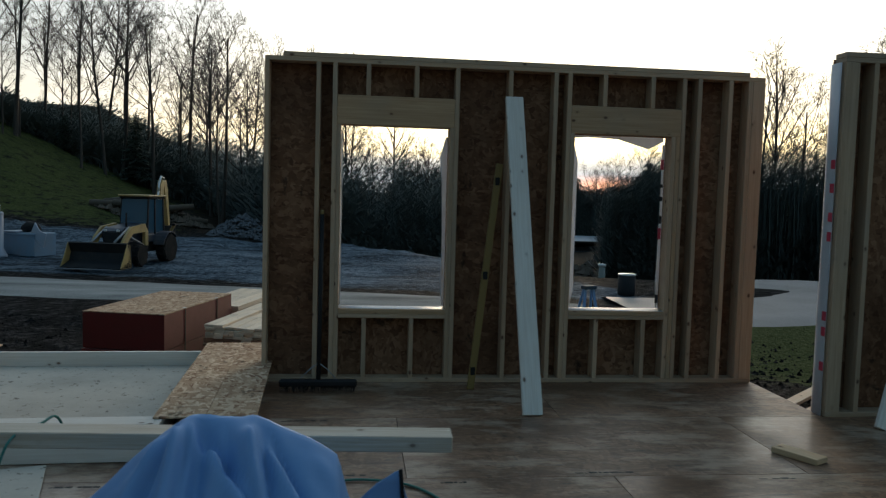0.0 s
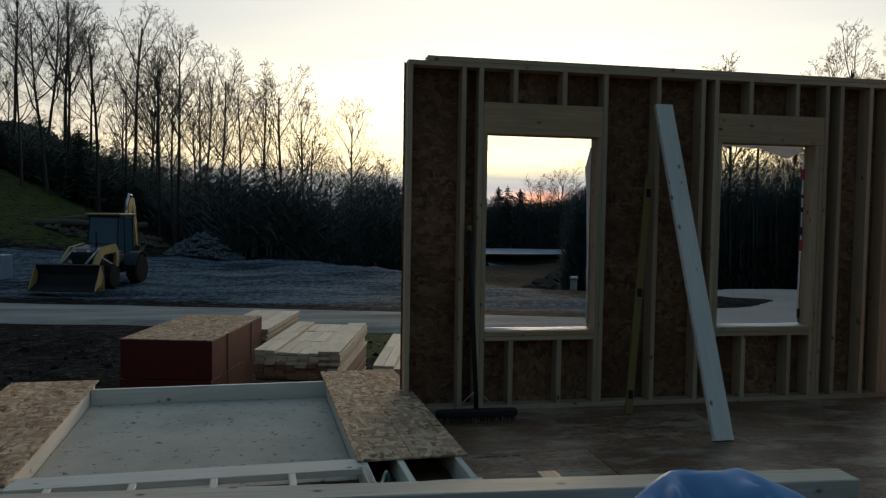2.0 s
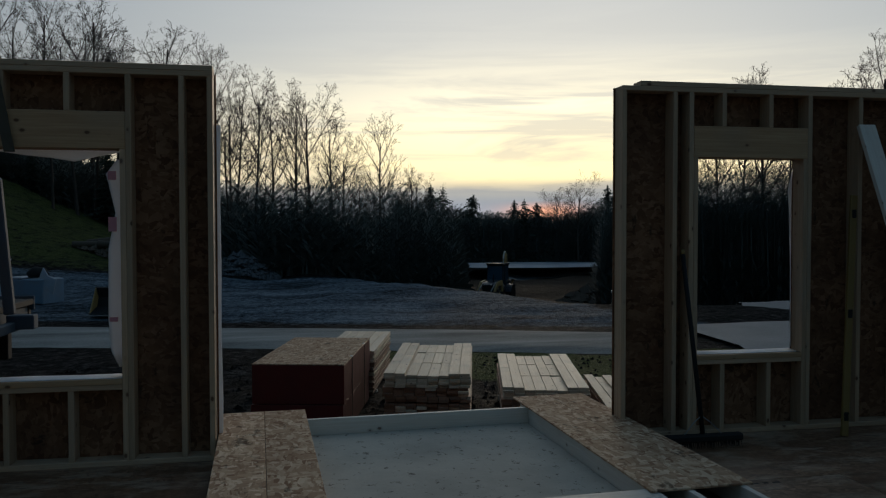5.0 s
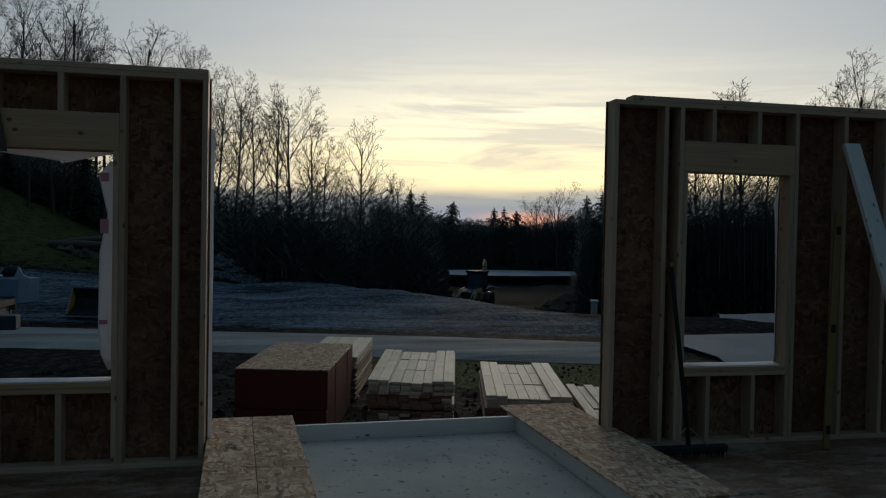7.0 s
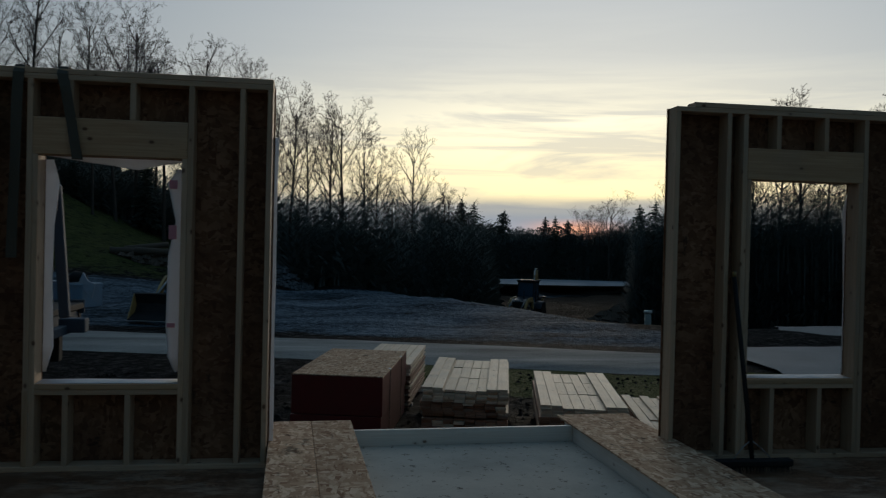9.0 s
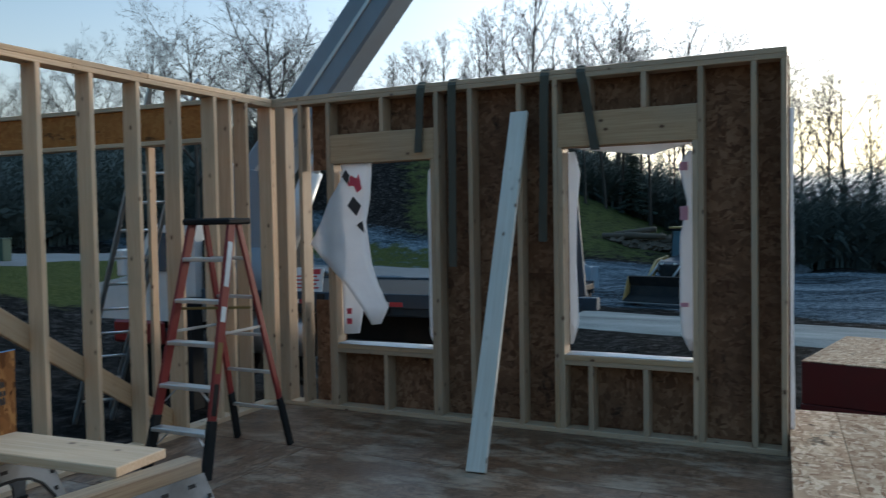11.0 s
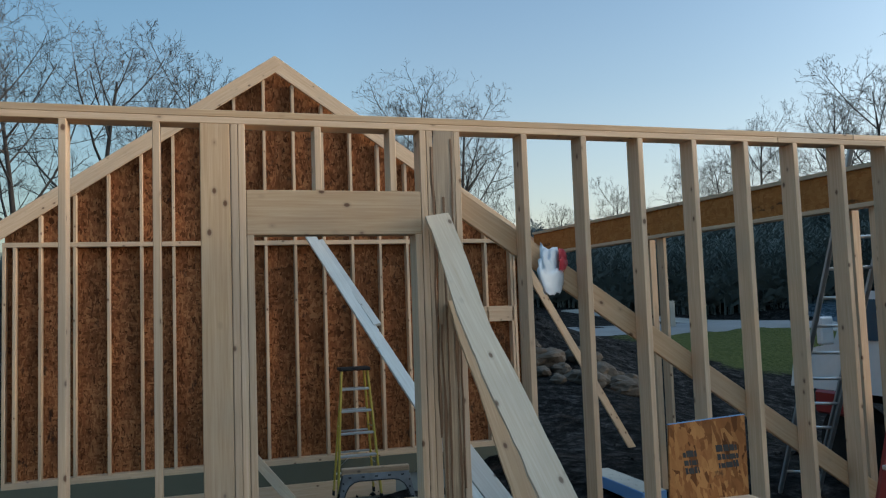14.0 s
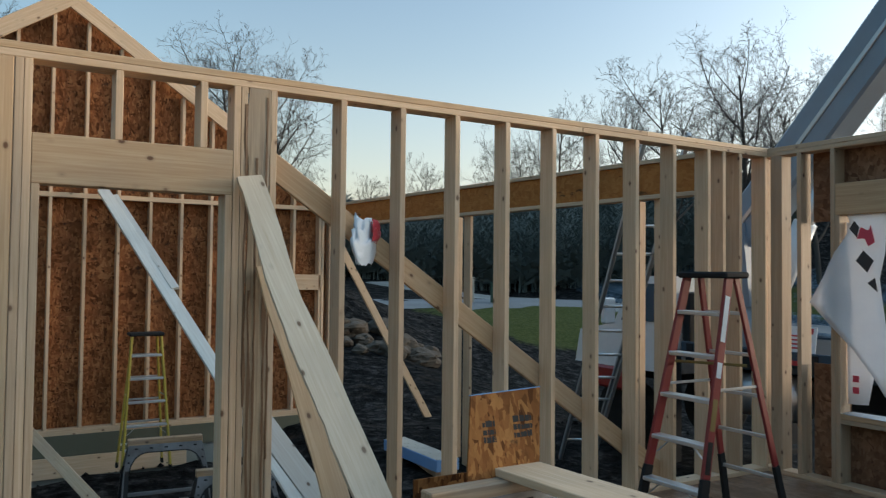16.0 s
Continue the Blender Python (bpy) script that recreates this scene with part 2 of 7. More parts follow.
M["osb_floor"] = osb("osb_subfloor", (0.29, 0.165, 0.098), (0.20, 0.108, 0.06), (0.105, 0.052, 0.028), 0.6, 0.42, wet=True)
M["osb_new"] = osb("osb_fresh", (0.80, 0.60, 0.42), (0.56, 0.37, 0.235), (0.30, 0.165, 0.10), 0.2, 0.8, size=1.1)
M["osb_offcut"] = osb("osb_offcut", (0.50, 0.225, 0.075), (0.32, 0.125, 0.04), (0.10, 0.036, 0.013), 0.4, 0.55, size=0.85)
M["osb_orange"] = osb("osb_web", (0.47, 0.20, 0.062), (0.42, 0.165, 0.048), (0.34, 0.125, 0.036), 0.1, 0.55)
M["osb_gable"] = osb("osb_gable", (0.54, 0.235, 0.095), (0.36, 0.135, 0.052), (0.11, 0.040, 0.016), 0.5, 0.6, size=0.8)
M["red_paint"] = plain("red_edge_paint", (0.135, 0.012, 0.010), 0.6, vary=0.4, scale=14, dirt=(0.10, 0.02, 0.015))
M["white_sheet"] = plain("white_sheet", (0.56, 0.505, 0.43), 0.95, vary=0.35, scale=5, dirt=(0.38, 0.34, 0.29), dirt_amt=0.8, spec=0.04, specks=0.8)
m, n = material("housewrap_sheet")
v, rnd = local_vec(n, 5.0)
wrinkle = n.noise(v, 7.0, 5.0, 0.6)
nrm = n.add("ShaderNodeBump", {"Height": wrinkle, "Distance": 0.01, "Strength": 0.5}).outputs[0]
front = n.add("ShaderNodeBsdfPrincipled", {"Base Color": n.ramp(wrinkle, [(0.2, (0.74, 0.75, 0.78)), (0.8, (0.86, 0.86, 0.87))]), "Roughness": 0.5, "Normal": nrm})
through_light = n.add("ShaderNodeBsdfTranslucent", {"Color": (0.8, 0.81, 0.85, 1), "Normal": nrm})
n.add("ShaderNodeOutputMaterial", {0: n.add("ShaderNodeMixShader", {0: 0.42, 1: front.outputs[0], 2: through_light.outputs[0]}).outputs[0]})
M["wrap"] = m
M["wrap_red"] = plain("wrap_print_red", (0.65, 0.06, 0.10), 0.5)
M["wrap_pink"] = plain("wrap_print_pink", (0.75, 0.33, 0.40), 0.5)
M["wrap_black"] = plain("wrap_print_black", (0.03, 0.03, 0.035), 0.5)
M["tarp"] = plain("blue_tarp", (0.15, 0.31, 0.58), 0.5, vary=0.15, scale=3, dirt=(0.20, 0.30, 0.48), dirt_amt=0.35)
M["black"] = plain("black_plastic", (0.012, 0.012, 0.013), 0.7, vary=0.3, dirt=(0.04, 0.038, 0.035), dirt_amt=0.3, spec=0.25)
M["rubber"] = plain("tyre_rubber", (0.014, 0.014, 0.014), 0.85, vary=0.4, dirt=(0.05, 0.043, 0.036), dirt_amt=0.5, spec=0.15)
M["steel"] = plain("galvanised_steel", (0.33, 0.345, 0.36), 0.5, 0.6, vary=0.25, dirt=(0.22, 0.2, 0.18), dirt_amt=0.4)
M["saw_steel"] = plain("scuffed_grey_steel", (0.22, 0.225, 0.235), 0.5, 0.4, vary=0.45, scale=10, dirt=(0.06, 0.055, 0.05), dirt_amt=0.85)
M["alum"] = plain("aluminium", (0.62, 0.63, 0.64), 0.35, 0.8, vary=0.15)
M["red_fibre"] = plain("red_fibreglass", (0.22, 0.02, 0.02), 0.4, vary=0.2)
M["yellow"] = plain("yellow_fibreglass", (0.46, 0.34, 0.05), 0.4, vary=0.2)
M["level_yellow"] = plain("yellow_level_paint", (0.21, 0.135, 0.035), 0.45, vary=0.25)
M["machine_yellow"] = plain("machine_yellow", (0.52, 0.34, 0.12), 0.5, vary=0.25, dirt=(0.16, 0.12, 0.08), dirt_amt=0.6)
M["machine_blue"] = plain("machine_blue_black", (0.018, 0.032, 0.055), 0.45, vary=0.3, dirt=(0.12, 0.10, 0.08), dirt_amt=0.5)
M["machine_dark"] = plain("machine_dark", (0.025, 0.027, 0.03), 0.7, vary=0.4, dirt=(0.06, 0.052, 0.045), spec=0.12)
M["crane_grey"] = plain("crane_grey_paint", (0.25, 0.30, 0.36), 0.4, vary=0.15, dirt=(0.2, 0.19, 0.18), dirt_amt=0.3)
M["truck_blue"] = plain("truck_frame_paint", (0.055, 0.085, 0.12), 0.7, vary=0.3, dirt=(0.09, 0.09, 0.09), spec=0.2)
M["white_paint"] = plain("white_paint", (0.75, 0.76, 0.77), 0.3, vary=0.08, dirt=(0.45, 0.43, 0.4), dirt_amt=0.3)
M["pier_plastic"] = plain("pier_form_plastic", (0.34, 0.39, 0.47), 0.5, vary=0.15, dirt=(0.30, 0.29, 0.27), dirt_amt=0.4)
M["poly"] = plain("white_polyethylene", (0.70, 0.74, 0.78), 0.35, vary=0.1)
M["blue_tank"] = plain("pale_blue_box", (0.20, 0.30, 0.40), 0.5, vary=0.15, dirt=(0.25, 0.25, 0.25))
M["red_paint_gloss"] = plain("red_vehicle_paint", (0.25, 0.02, 0.02), 0.35)
M["rock"] = plain("field_stone", (0.10, 0.072, 0.048), 0.85, vary=0.6, scale=9, bump=0.02, dirt=(0.055, 0.04, 0.028), dirt_amt=0.8)
M["log"] = plain("cut_log", (0.13, 0.10, 0.075), 0.9, vary=0.6, scale=10, bump=0.01)
M["rubble"] = plain("broken_stone", (0.12, 0.13, 0.145), 0.85, vary=0.6, scale=8, bump=0.02)
M["concrete"] = plain("concrete", (0.30, 0.31, 0.29), 0.85, vary=0.25, scale=3, bump=0.003, dirt=(0.18, 0.19, 0.16), dirt_amt=0.6)
M["pt_green"] = plain("treated_sill_timber", (0.115, 0.112, 0.075), 0.7, vary=0.3, scale=8)
M["strap"] = plain("olive_webbing", (0.085, 0.075, 0.055), 0.8, vary=0.4, scale=30)
M["cord_green"] = plain("green_cord", (0.02, 0.16, 0.13), 0.5)
M["cord_dark"] = plain("dark_cable", (0.02, 0.02, 0.022), 0.6)
M["ink"] = plain("black_ink", (0.02, 0.018, 0.016), 0.7, vary=0.3)
M["red_ink"] = plain("red_ink", (0.55, 0.05, 0.06), 0.6)
M["tie"] = plain("bright_strapping", (0.65, 0.66, 0.66), 0.35)
M["utility_green"] = plain("utility_green", (0.05, 0.09, 0.06), 0.5, vary=0.2)
M["orange_lamp"] = plain("amber_lens", (0.6, 0.2, 0.03), 0.3)
M["bag_red"] = plain("red_bag_print", (0.55, 0.05, 0.07), 0.45)
M["trunk"] = plain("tree_bark", (0.075, 0.06, 0.05), 0.9, vary=0.5, scale=2, bump=0.01)
M["needle"] = plain("conifer_needles", (0.045, 0.066, 0.05), 0.9, vary=0.5, scale=1.0)
# bluish haze over the far woods is put into this paler, cooler colour
M["brush"] = plain("hazed_brush", (0.112, 0.136, 0.128), 0.95, vary=0.4, scale=0.6)

m, n = material("sky_blue_glass")
# the sky's blue reflection is put into the base colour of the panes
g = n.add("ShaderNodeBsdfPrincipled", {"Base Color": (0.05, 0.13, 0.20, 1), "Roughness": 0.08, "Transmission Weight": 0.35, "IOR": 1.5})
n.add("ShaderNodeOutputMaterial", {0: g.outputs[0]})
M["glass"] = m

# pond surface with a pale, mottled blue-grey base colour
m, n = material("pale_pond")
v = n.add("ShaderNodeTexCoord").outputs["Object"]
finish(n, n.ramp(n.noise(v, 0.25, 4.0), [(0.4, (0.30, 0.35, 0.41)), (0.6, (0.48, 0.53, 0.58))]), 0.3, n.noise(v, 0.8, 4.0), 0.02, 0.3)
M["water"] = m

# ground: bare earth, grey stony fill, grass, leaf litter by the cover attribute
m, n = material("site_ground")
v = n.add("ShaderNodeTexCoord").outputs["Object"]
cov = n.add("ShaderNodeSeparateColor", {0: n.add("ShaderNodeAttribute", attribute_name="cover").outputs["Color"]})
clod = n.noise(v, 2.6, 8.0, 0.68)
big = n.noise(v, 0.28, 6.0, 0.62)
fine = n.noise(v, 14.0, 5.0, 0.7)
lump = n.noise(v, 5.5, 8.0, 0.72)
earth = n.ramp(n.math("MULTIPLY_ADD", lump, 0.6, n.math("MULTIPLY", clod, 0.4)), [(0.42, (0.004, 0.004, 0.0042)), (0.52, (0.021, 0.0205, 0.0205)), (0.60, (0.075, 0.072, 0.070)), (0.68, (0.16, 0.15, 0.145))])
streak = n.noise(n.mapping(v, (0.16, 1.0, 1.0), (0, 0, 0.25)), 1.1, 6.0, 0.65)
stony = n.ramp(n.math("MULTIPLY_ADD", fine, 0.22, n.math("MULTIPLY_ADD", streak, 0.28, n.math("MULTIPLY_ADD", lump, 0.38, n.math("MULTIPLY", big, 0.12)))), [(0.43, (0.012, 0.018, 0.022)), (0.49, (0.060, 0.090, 0.120)), (0.54, (0.155, 0.205, 0.25)), (0.60, (0.27, 0.32, 0.365))])
lawn = n.ramp(n.noise(n.mapping(v, (1, 1, 1)), 9.0, 6.0, 0.7), [(0.3, (0.032, 0.045, 0.014)), (0.55, (0.085, 0.102, 0.034)), (0.8, (0.15, 0.15, 0.065))])
litter = n.ramp(clod, [(0.3, (0.018, 0.014, 0.011)), (0.6, (0.040, 0.031, 0.023)), (0.85, (0.075, 0.057, 0.041))])
edge = n.math("MULTIPLY", n.math("SUBTRACT", n.noise(v, 1.3, 9.0, 0.75), 0.5), 1.7)


def zone(src):
    return n.ramp(n.math("ADD", src, edge), [(0.36, 0.0), (0.64, 1.0)])


col = n.mix(zone(cov.outputs[1]), earth, stony)
col = n.mix(zone(cov.outputs[2]), col, litter)
col = n.mix(zone(cov.outputs[0]), col, lawn)
finish(n, col, 0.88, n.math("MULTIPLY_ADD", fine, 0.35, n.math("ADD", lump, clod)), 0.14, 1.0, spec=0.03)
M["ground"] = m

m, n = material("gravel_road")
v = n.add("ShaderNodeTexCoord").outputs["Object"]
fine = n.noise(v, 22.0, 5.0, 0.7)
big = n.noise(n.mapping(v, (0.25, 1, 1)), 1.1, 5.0, 0.6)
col = n.ramp(n.math("MULTIPLY_ADD", fine, 0.35, n.math("MULTIPLY", big, 0.65)), [(0.34, (0.10, 0.102, 0.098)), (0.48, (0.22, 0.222, 0.212)), (0.58, (0.30, 0.30, 0.285)), (0.70, (0.40, 0.395, 0.375))])
finish(n, col, 0.9, fine, 0.02, 0.6, spec=0.1)
M["road"] = m

m, n = material("asphalt_loop")
v = n.add("ShaderNodeTexCoord").outputs["Object"]
fine = n.noise(v, 30.0, 4.0, 0.7)
big = n.noise(v, 0.5, 5.0, 0.6)
col = n.ramp(n.math("MULTIPLY_ADD", fine, 0.3, n.math("MULTIPLY", big, 0.7)), [(0.3, (0.09, 0.094, 0.10)), (0.7, (0.17, 0.176, 0.185))])
finish(n, col, 0.6, fine, 0.01, 0.5)
M["asphalt"] = m

# ---------------------------------------------------------------- building blocks
BOX_CACHE = {}


def box_mesh(sx, sy, sz, c=0.003):
    """A box with chamfered edges, centred on its origin; alike sizes share one mesh."""
    key = (round(sx, 3), round(sy, 3), round(sz, 3), c)
    if key in BOX_CACHE:
        return BOX_CACHE[key]
    c = min(c, 0.45 * min(sx, sy, sz))
    hx, hy, hz = sx / 2, sy / 2, sz / 2
    vs, idx = [], {}
    for i in (-1, 1):
        for j in (-1, 1):
            for k in (-1, 1):
                for ax in range(3):
                    idx[(i, j, k, ax)] = len(vs)
                    p = [i * (hx - c), j * (hy - c), k * (hz - c)]
                    p[ax] = (i, j, k)[ax] * (hx, hy, hz)[ax]
                    vs.append(p)
    fs = []
    sg = (-1, 1)
    for s in sg:
        fs.append([idx[(s, a, b, 0)] for a, b in ((-1, -1), (1, -1), (1, 1), (-1, 1))])
        fs.append([idx[(a, s, b, 1)] for a, b in ((-1, -1), (1, -1), (1, 1), (-1, 1))])
        fs.append([idx[(a, b, s, 2)] for a, b in ((-1, -1), (1, -1), (1, 1), (-1, 1))])
    for a in sg:
        for b in sg:
            fs.append([idx[(a, b, -1, 0)], idx[(a, b, -1, 1)], idx[(a, b, 1, 1)], idx[(a, b, 1, 0)]])
            fs.append([idx[(a, -1, b, 0)], idx[(a, -1, b, 2)], idx[(a, 1, b, 2)], idx[(a, 1, b, 0)]])
            fs.append([idx[(-1, a, b, 1)], idx[(-1, a, b, 2)], idx[(1, a, b, 2)], idx[(1, a, b, 1)]])
            for k in sg:
                fs.append([idx[(a, b, k, 0)], idx[(a, b, k, 1)], idx[(a, b, k, 2)]])
    me = bpy.data.meshes.new("box")
    me.from_pydata(vs, [], fs)
    bm = bmesh.new()
    bm.from_mesh(me)
    bmesh.ops.recalc_face_normals(bm, faces=bm.faces)
    bm.to_mesh(me)
    bm.free()
    BOX_CACHE[key] = me
    return me


def with_mat(me, mat):
    """The mesh with that material; a copy when the mesh already wears another."""
    if not me.materials:
        me.materials.append(mat)
        return me
    if me.materials[0] == mat:
        return me
    key = (me.name, mat.name)
    if key not in BOX_CACHE:
        c = me.copy()
        c.materials.clear()
        c.materials.append(mat)
        BOX_CACHE[key] = c
    return BOX_CACHE[key]


def thing(name, label="", category="", group="", kind="", at=None):
    ob = new(name)
    ob.empty_display_size = 0.1
    if at is not None:
        ob.matrix_world = at
    return tagged(ob, label, category, group, kind)


def put(name, me, mat, parent=None, m=None, label=""):
    """Links a mesh as one object under its parent; m is relative to the parent."""
    ob = new(name, with_mat(me, mat))
    if parent is not None:
        ob.parent = parent
    if m is not None:
        ob.matrix_basis = m
    if label:
        ob["label"] = label
    return ob


def part(name, bm, mat, parent=None, label="", m=None, smooth=False):
    me = bpy.data.meshes.new(name)
    bm.to_mesh(me)
    bm.free()
    if smooth:
        for p in me.polygons:
            p.use_smooth = True
    return put(name, me, mat, parent, m, label)


def raw(name, verts, faces, mat, parent=None, label="", m=None, smooth=False):
    me = bpy.data.meshes.new(name)
    me.from_pydata(verts, [], faces)
    if smooth:
        for p in me.polygons:
            p.use_smooth = True
    return put(name, me, mat, parent, m, label)


def block(name, mat, parent, lo, hi, c=0.003, label=""):
    """An upright box between two corners, its long side along its local x."""
    lo, hi = Vector(lo), Vector(hi)
    s = hi - lo
    mid = (lo + hi) / 2
    if s.z >= s.x and s.z >= s.y:
        return put(name, box_mesh(s.z, s.y, s.x, c), mat, parent, Matrix.Translation(mid) @ pose(0, 0, 0, 0, -90, 0), label)
    if s.y >= s.x:
        return put(name, box_mesh(s.y, s.x, s.z, c), mat, parent, Matrix.Translation(mid) @ pose(0, 0, 0, 0, 0, 90), label)
    return put(name, box_mesh(s.x, s.y, s.z, c), mat, parent, Matrix.Translation(mid), label)


def board(name, mat, parent, a, b, wide, thick, across=(0, 0, 1), c=0.003, label=""):
    """A sawn board from a to b; across says where its wide side points."""
    a, b = Vector(a), Vector(b)
    x = (b - a).normalized()
    y = Vector(across)
    y = (y - x * y.dot(x)).normalized()
    z = x.cross(y)
    m = Matrix((x, y, z)).transposed().to_4x4()
    m.translation = (a + b) / 2
    return put(name, box_mesh((b - a).length, wide, thick, c), mat, parent, m, label)


def waney(name, mat, parent, a, b, wide, thick, across, seed, amp=0.014, label=""):
    """A board whose edges keep the tree's own wavy line; grain along its length."""
    a, b = Vector(a), Vector(b)
    x = (b - a).normalized()
    y = Vector(across)
    y = (y - x * y.dot(x)).normalized()
    m = Matrix((x, y, x.cross(y))).transposed().to_4x4()
    m.translation = (a + b) / 2
    ln, k = (b - a).length, 40
    vs, fs = [], []
    for i in range(k + 1):
        u = -ln / 2 + ln * i / k
        e0 = amp * noise.noise(Vector((u * 2.3, seed, 0.0))) + amp * 0.5 * noise.noise(Vector((u * 7.0, seed, 2.0)))
        e1 = amp * noise.noise(Vector((u * 2.3, seed, 5.0))) + amp * 0.5 * noise.noise(Vector((u * 7.0, seed, 7.0)))
        bev = 0.012 + 0.5 * amp * abs(noise.noise(Vector((u * 3.0, seed, 9.0))))
        h, w0, w1 = thick / 2, -wide / 2 + e0, wide / 2 + e1
        for py, pz in ((w0, -h), (w1, -h), (w1 - 0.2 * bev, h * 0.1), (w1 - bev, h), (w0 + bev, h), (w0 + 0.2 * bev, h * 0.1)):
            vs.append((u, py, pz))
    for i in range(k):
        for q in range(6):
            fs.append((i * 6 + q, i * 6 + (q + 1) % 6, i * 6 + 6 + (q + 1) % 6, i * 6 + 6 + q))
    fs += [(5, 4, 3, 2, 1, 0), tuple(range(k * 6, k * 6 + 6))]
    return raw(name, vs, fs, mat, parent, label, m)


def tube_verts(points, radii, sides, cap=True):
    """Verts and faces of a round bar along points."""
    vs, fs = [], []
    n = len(points)
    pts = [Vector(p) for p in points]
    side = None
    for i, p in enumerate(pts):
        d = (pts[min(i + 1, n - 1)] - pts[max(i - 1, 0)]).normalized()
        if side is None:
            side = d.orthogonal().normalized()
        side = (side - d * side.dot(d)).normalized()
        oth = d.cross(side)
        r = radii[i] if isinstance(radii, (list, tuple)) else radii
        for k in range(sides):
            t = 2 * math.pi * k / sides
            vs.append(p + (side * math.cos(t) + oth * math.sin(t)) * r)
    for i in range(n - 1):
        for k in range(sides):
            fs.append((i * sides + k, i * sides + (k + 1) % sides, (i + 1) * sides + (k + 1) % sides, (i + 1) * sides + k))
    if cap:
        fs.append(tuple(range(sides))[::-1])
        fs.append(tuple(range((n - 1) * sides, n * sides)))
    return vs, fs


def tube(name, mat, parent, points, radii, sides=10, label="", m=None):
    vs, fs = tube_verts(points, radii, sides)
    return raw(name, vs, fs, mat, parent, label, m, smooth=True)


def disc_lathe(name, mat, parent, profile, sides, m, label=""):
    """Turns a profile of (radius, height) round local z."""
    vs, fs = [], []
    for r, h in profile:
        for k in range(sides):
            t = 2 * math.pi * k / sides
            vs.append((r * math.cos(t), r * math.sin(t), h))
    n = len(profile)
    for i in range(n - 1):
        for k in range(sides):
            fs.append((i * sides + k, i * sides + (k + 1) % sides, (i + 1) * sides + (k + 1) % sides, (i + 1) * sides + k))
    fs.append(tuple(range(sides))[::-1])
    fs.append(tuple(range((n - 1) * sides, n * sides)))
    return raw(name, vs, fs, mat, parent, label, m, smooth=False)


def sheet(name, mat, parent, outline, depth_vec, label=""):
    """A flat panel of any outline, thickened along depth_vec."""
    vs = [Vector(p) for p in outline]
    d = Vector(depth_vec)
    n = len(vs)
    vs = vs + [p + d for p in vs]
    fs = [tuple(range(n))[::-1], tuple(range(n, 2 * n))]
    fs += [(i, (i + 1) % n, n + (i + 1) % n, n + i) for i in range(n)]
    bm = bmesh.new()
    bv = [bm.verts.new(v) for v in vs]
    for f in fs:
        bm.faces.new([bv[i] for i in f])
    bmesh.ops.recalc_face_normals(bm, faces=bm.faces)
    return part(name, bm, mat, parent, label)


T2, W4, W6 = 0.038, 0.089, 0.140     # lumber thickness and widths
H_WALL = 2.772                        # top of the wall plates over the subfloor
Y_IN, Y_OUT = 6.0, 6.14               # inner and outer stud faces of the front wall
X_IN, X_OUT = -7.325, -7.465          # the same of the side wall

# ---------------------------------------------------------------- ground


def smooth(a, b, x):
    t = min(1.0, max(0.0, (x - a) / (b - a)))
    return t * t * (3 - 2 * t)


def drive_y(x):
    return 20.0 - 0.28 * x - 0.004 * x * x


def height(x, y):
    """The lie of the land."""
    base = -0.62 - 0.6 * smooth(7.5, 11.5, y)
    r = math.hypot(x, y)
    # the land climbs towards the street
    base += (1.65 * smooth(-13, -31, x) + 2.6 * smooth(-37, -75, x)) * (1 - smooth(24, 40, y))
    base += 1.25 * math.exp(-((x + 24.5) / 4.2) ** 2) * (1 - smooth(8.5, 14.5, y)) * smooth(-14, -6, y)
    # grassy bank rising behind the yard
    bank = smooth(-3, -36, x + 0.12 * (y - 45)) * smooth(34, 66, y + 0.28 * max(0.0, -x - 20))
    z = base + 10.5 * bank
    # yard falls off to a hollow with a pond
    edge = x + 0.4 * (y - 38) - 1.6
    hollow = smooth(0, 5, edge) * smooth(25, 42, y)
    z -= 2.6 * hollow + 1.8 * smooth(60, 105, y) * smooth(-4, 14, x)
    # wooded rise all round, far off
    ang = math.atan2(x, y)
    gap = math.exp(-((ang - 0.22) / 0.3) ** 2)
    z += (9.0 - 6.5 * gap) * smooth(95, 190, r) + 6.0 * smooth(170, 420, r) * (1 - 0.75 * gap)
    z += 2.2 * smooth(30, 60, x) * (1 - smooth(60, 110, y))
    rough = noise.fractal(Vector((x * 0.33, y * 0.33, 1.7)), 0.9, 2.0, 4)
    amp = 0.13 + 0.12 * smooth(5, 60, r) + 0.5 * smooth(60, 150, r)
    # wheel-smoothed drive
    dr = 1 - smooth(2.0, 4.2, abs(y - drive_y(x)))
    amp *= 1 - 0.85 * dr * (1 - smooth(9, 14, x))
    loop = math.hypot((x - 9.5) * 0.75, y - 23.0)
    amp *= 1 - 0.85 * (1 - smooth(9.0, 11.5, loop))
    inside = (1 - smooth(7.0, 9.0, y)) * smooth(-9, -7.3, x)
    amp *= 1 - 0.7 * inside
    mound = 0.28 * math.exp(-((x - 1.5) / 7.0) ** 2 - ((y - 33) / 6.0) ** 2)
    yard = smooth(22.5, 25, y + 0.28 * x) * (1 - smooth(44, 50, y))
    ruts = 0.12 * noise.noise(Vector((x * 0.22 + 3.0, y * 0.75, 6.0))) * yard
    dug = 0.26 * smooth(-8.6, -9.8, x) * (1 - smooth(-14.6, -15.6, x)) * (1 - smooth(3.3, 4.4, y))
    dug *= 1 + 0.9 * smooth(-13.3, -13.9, x)
    return z + rough * amp + ruts + mound * (1 - dr) - dug


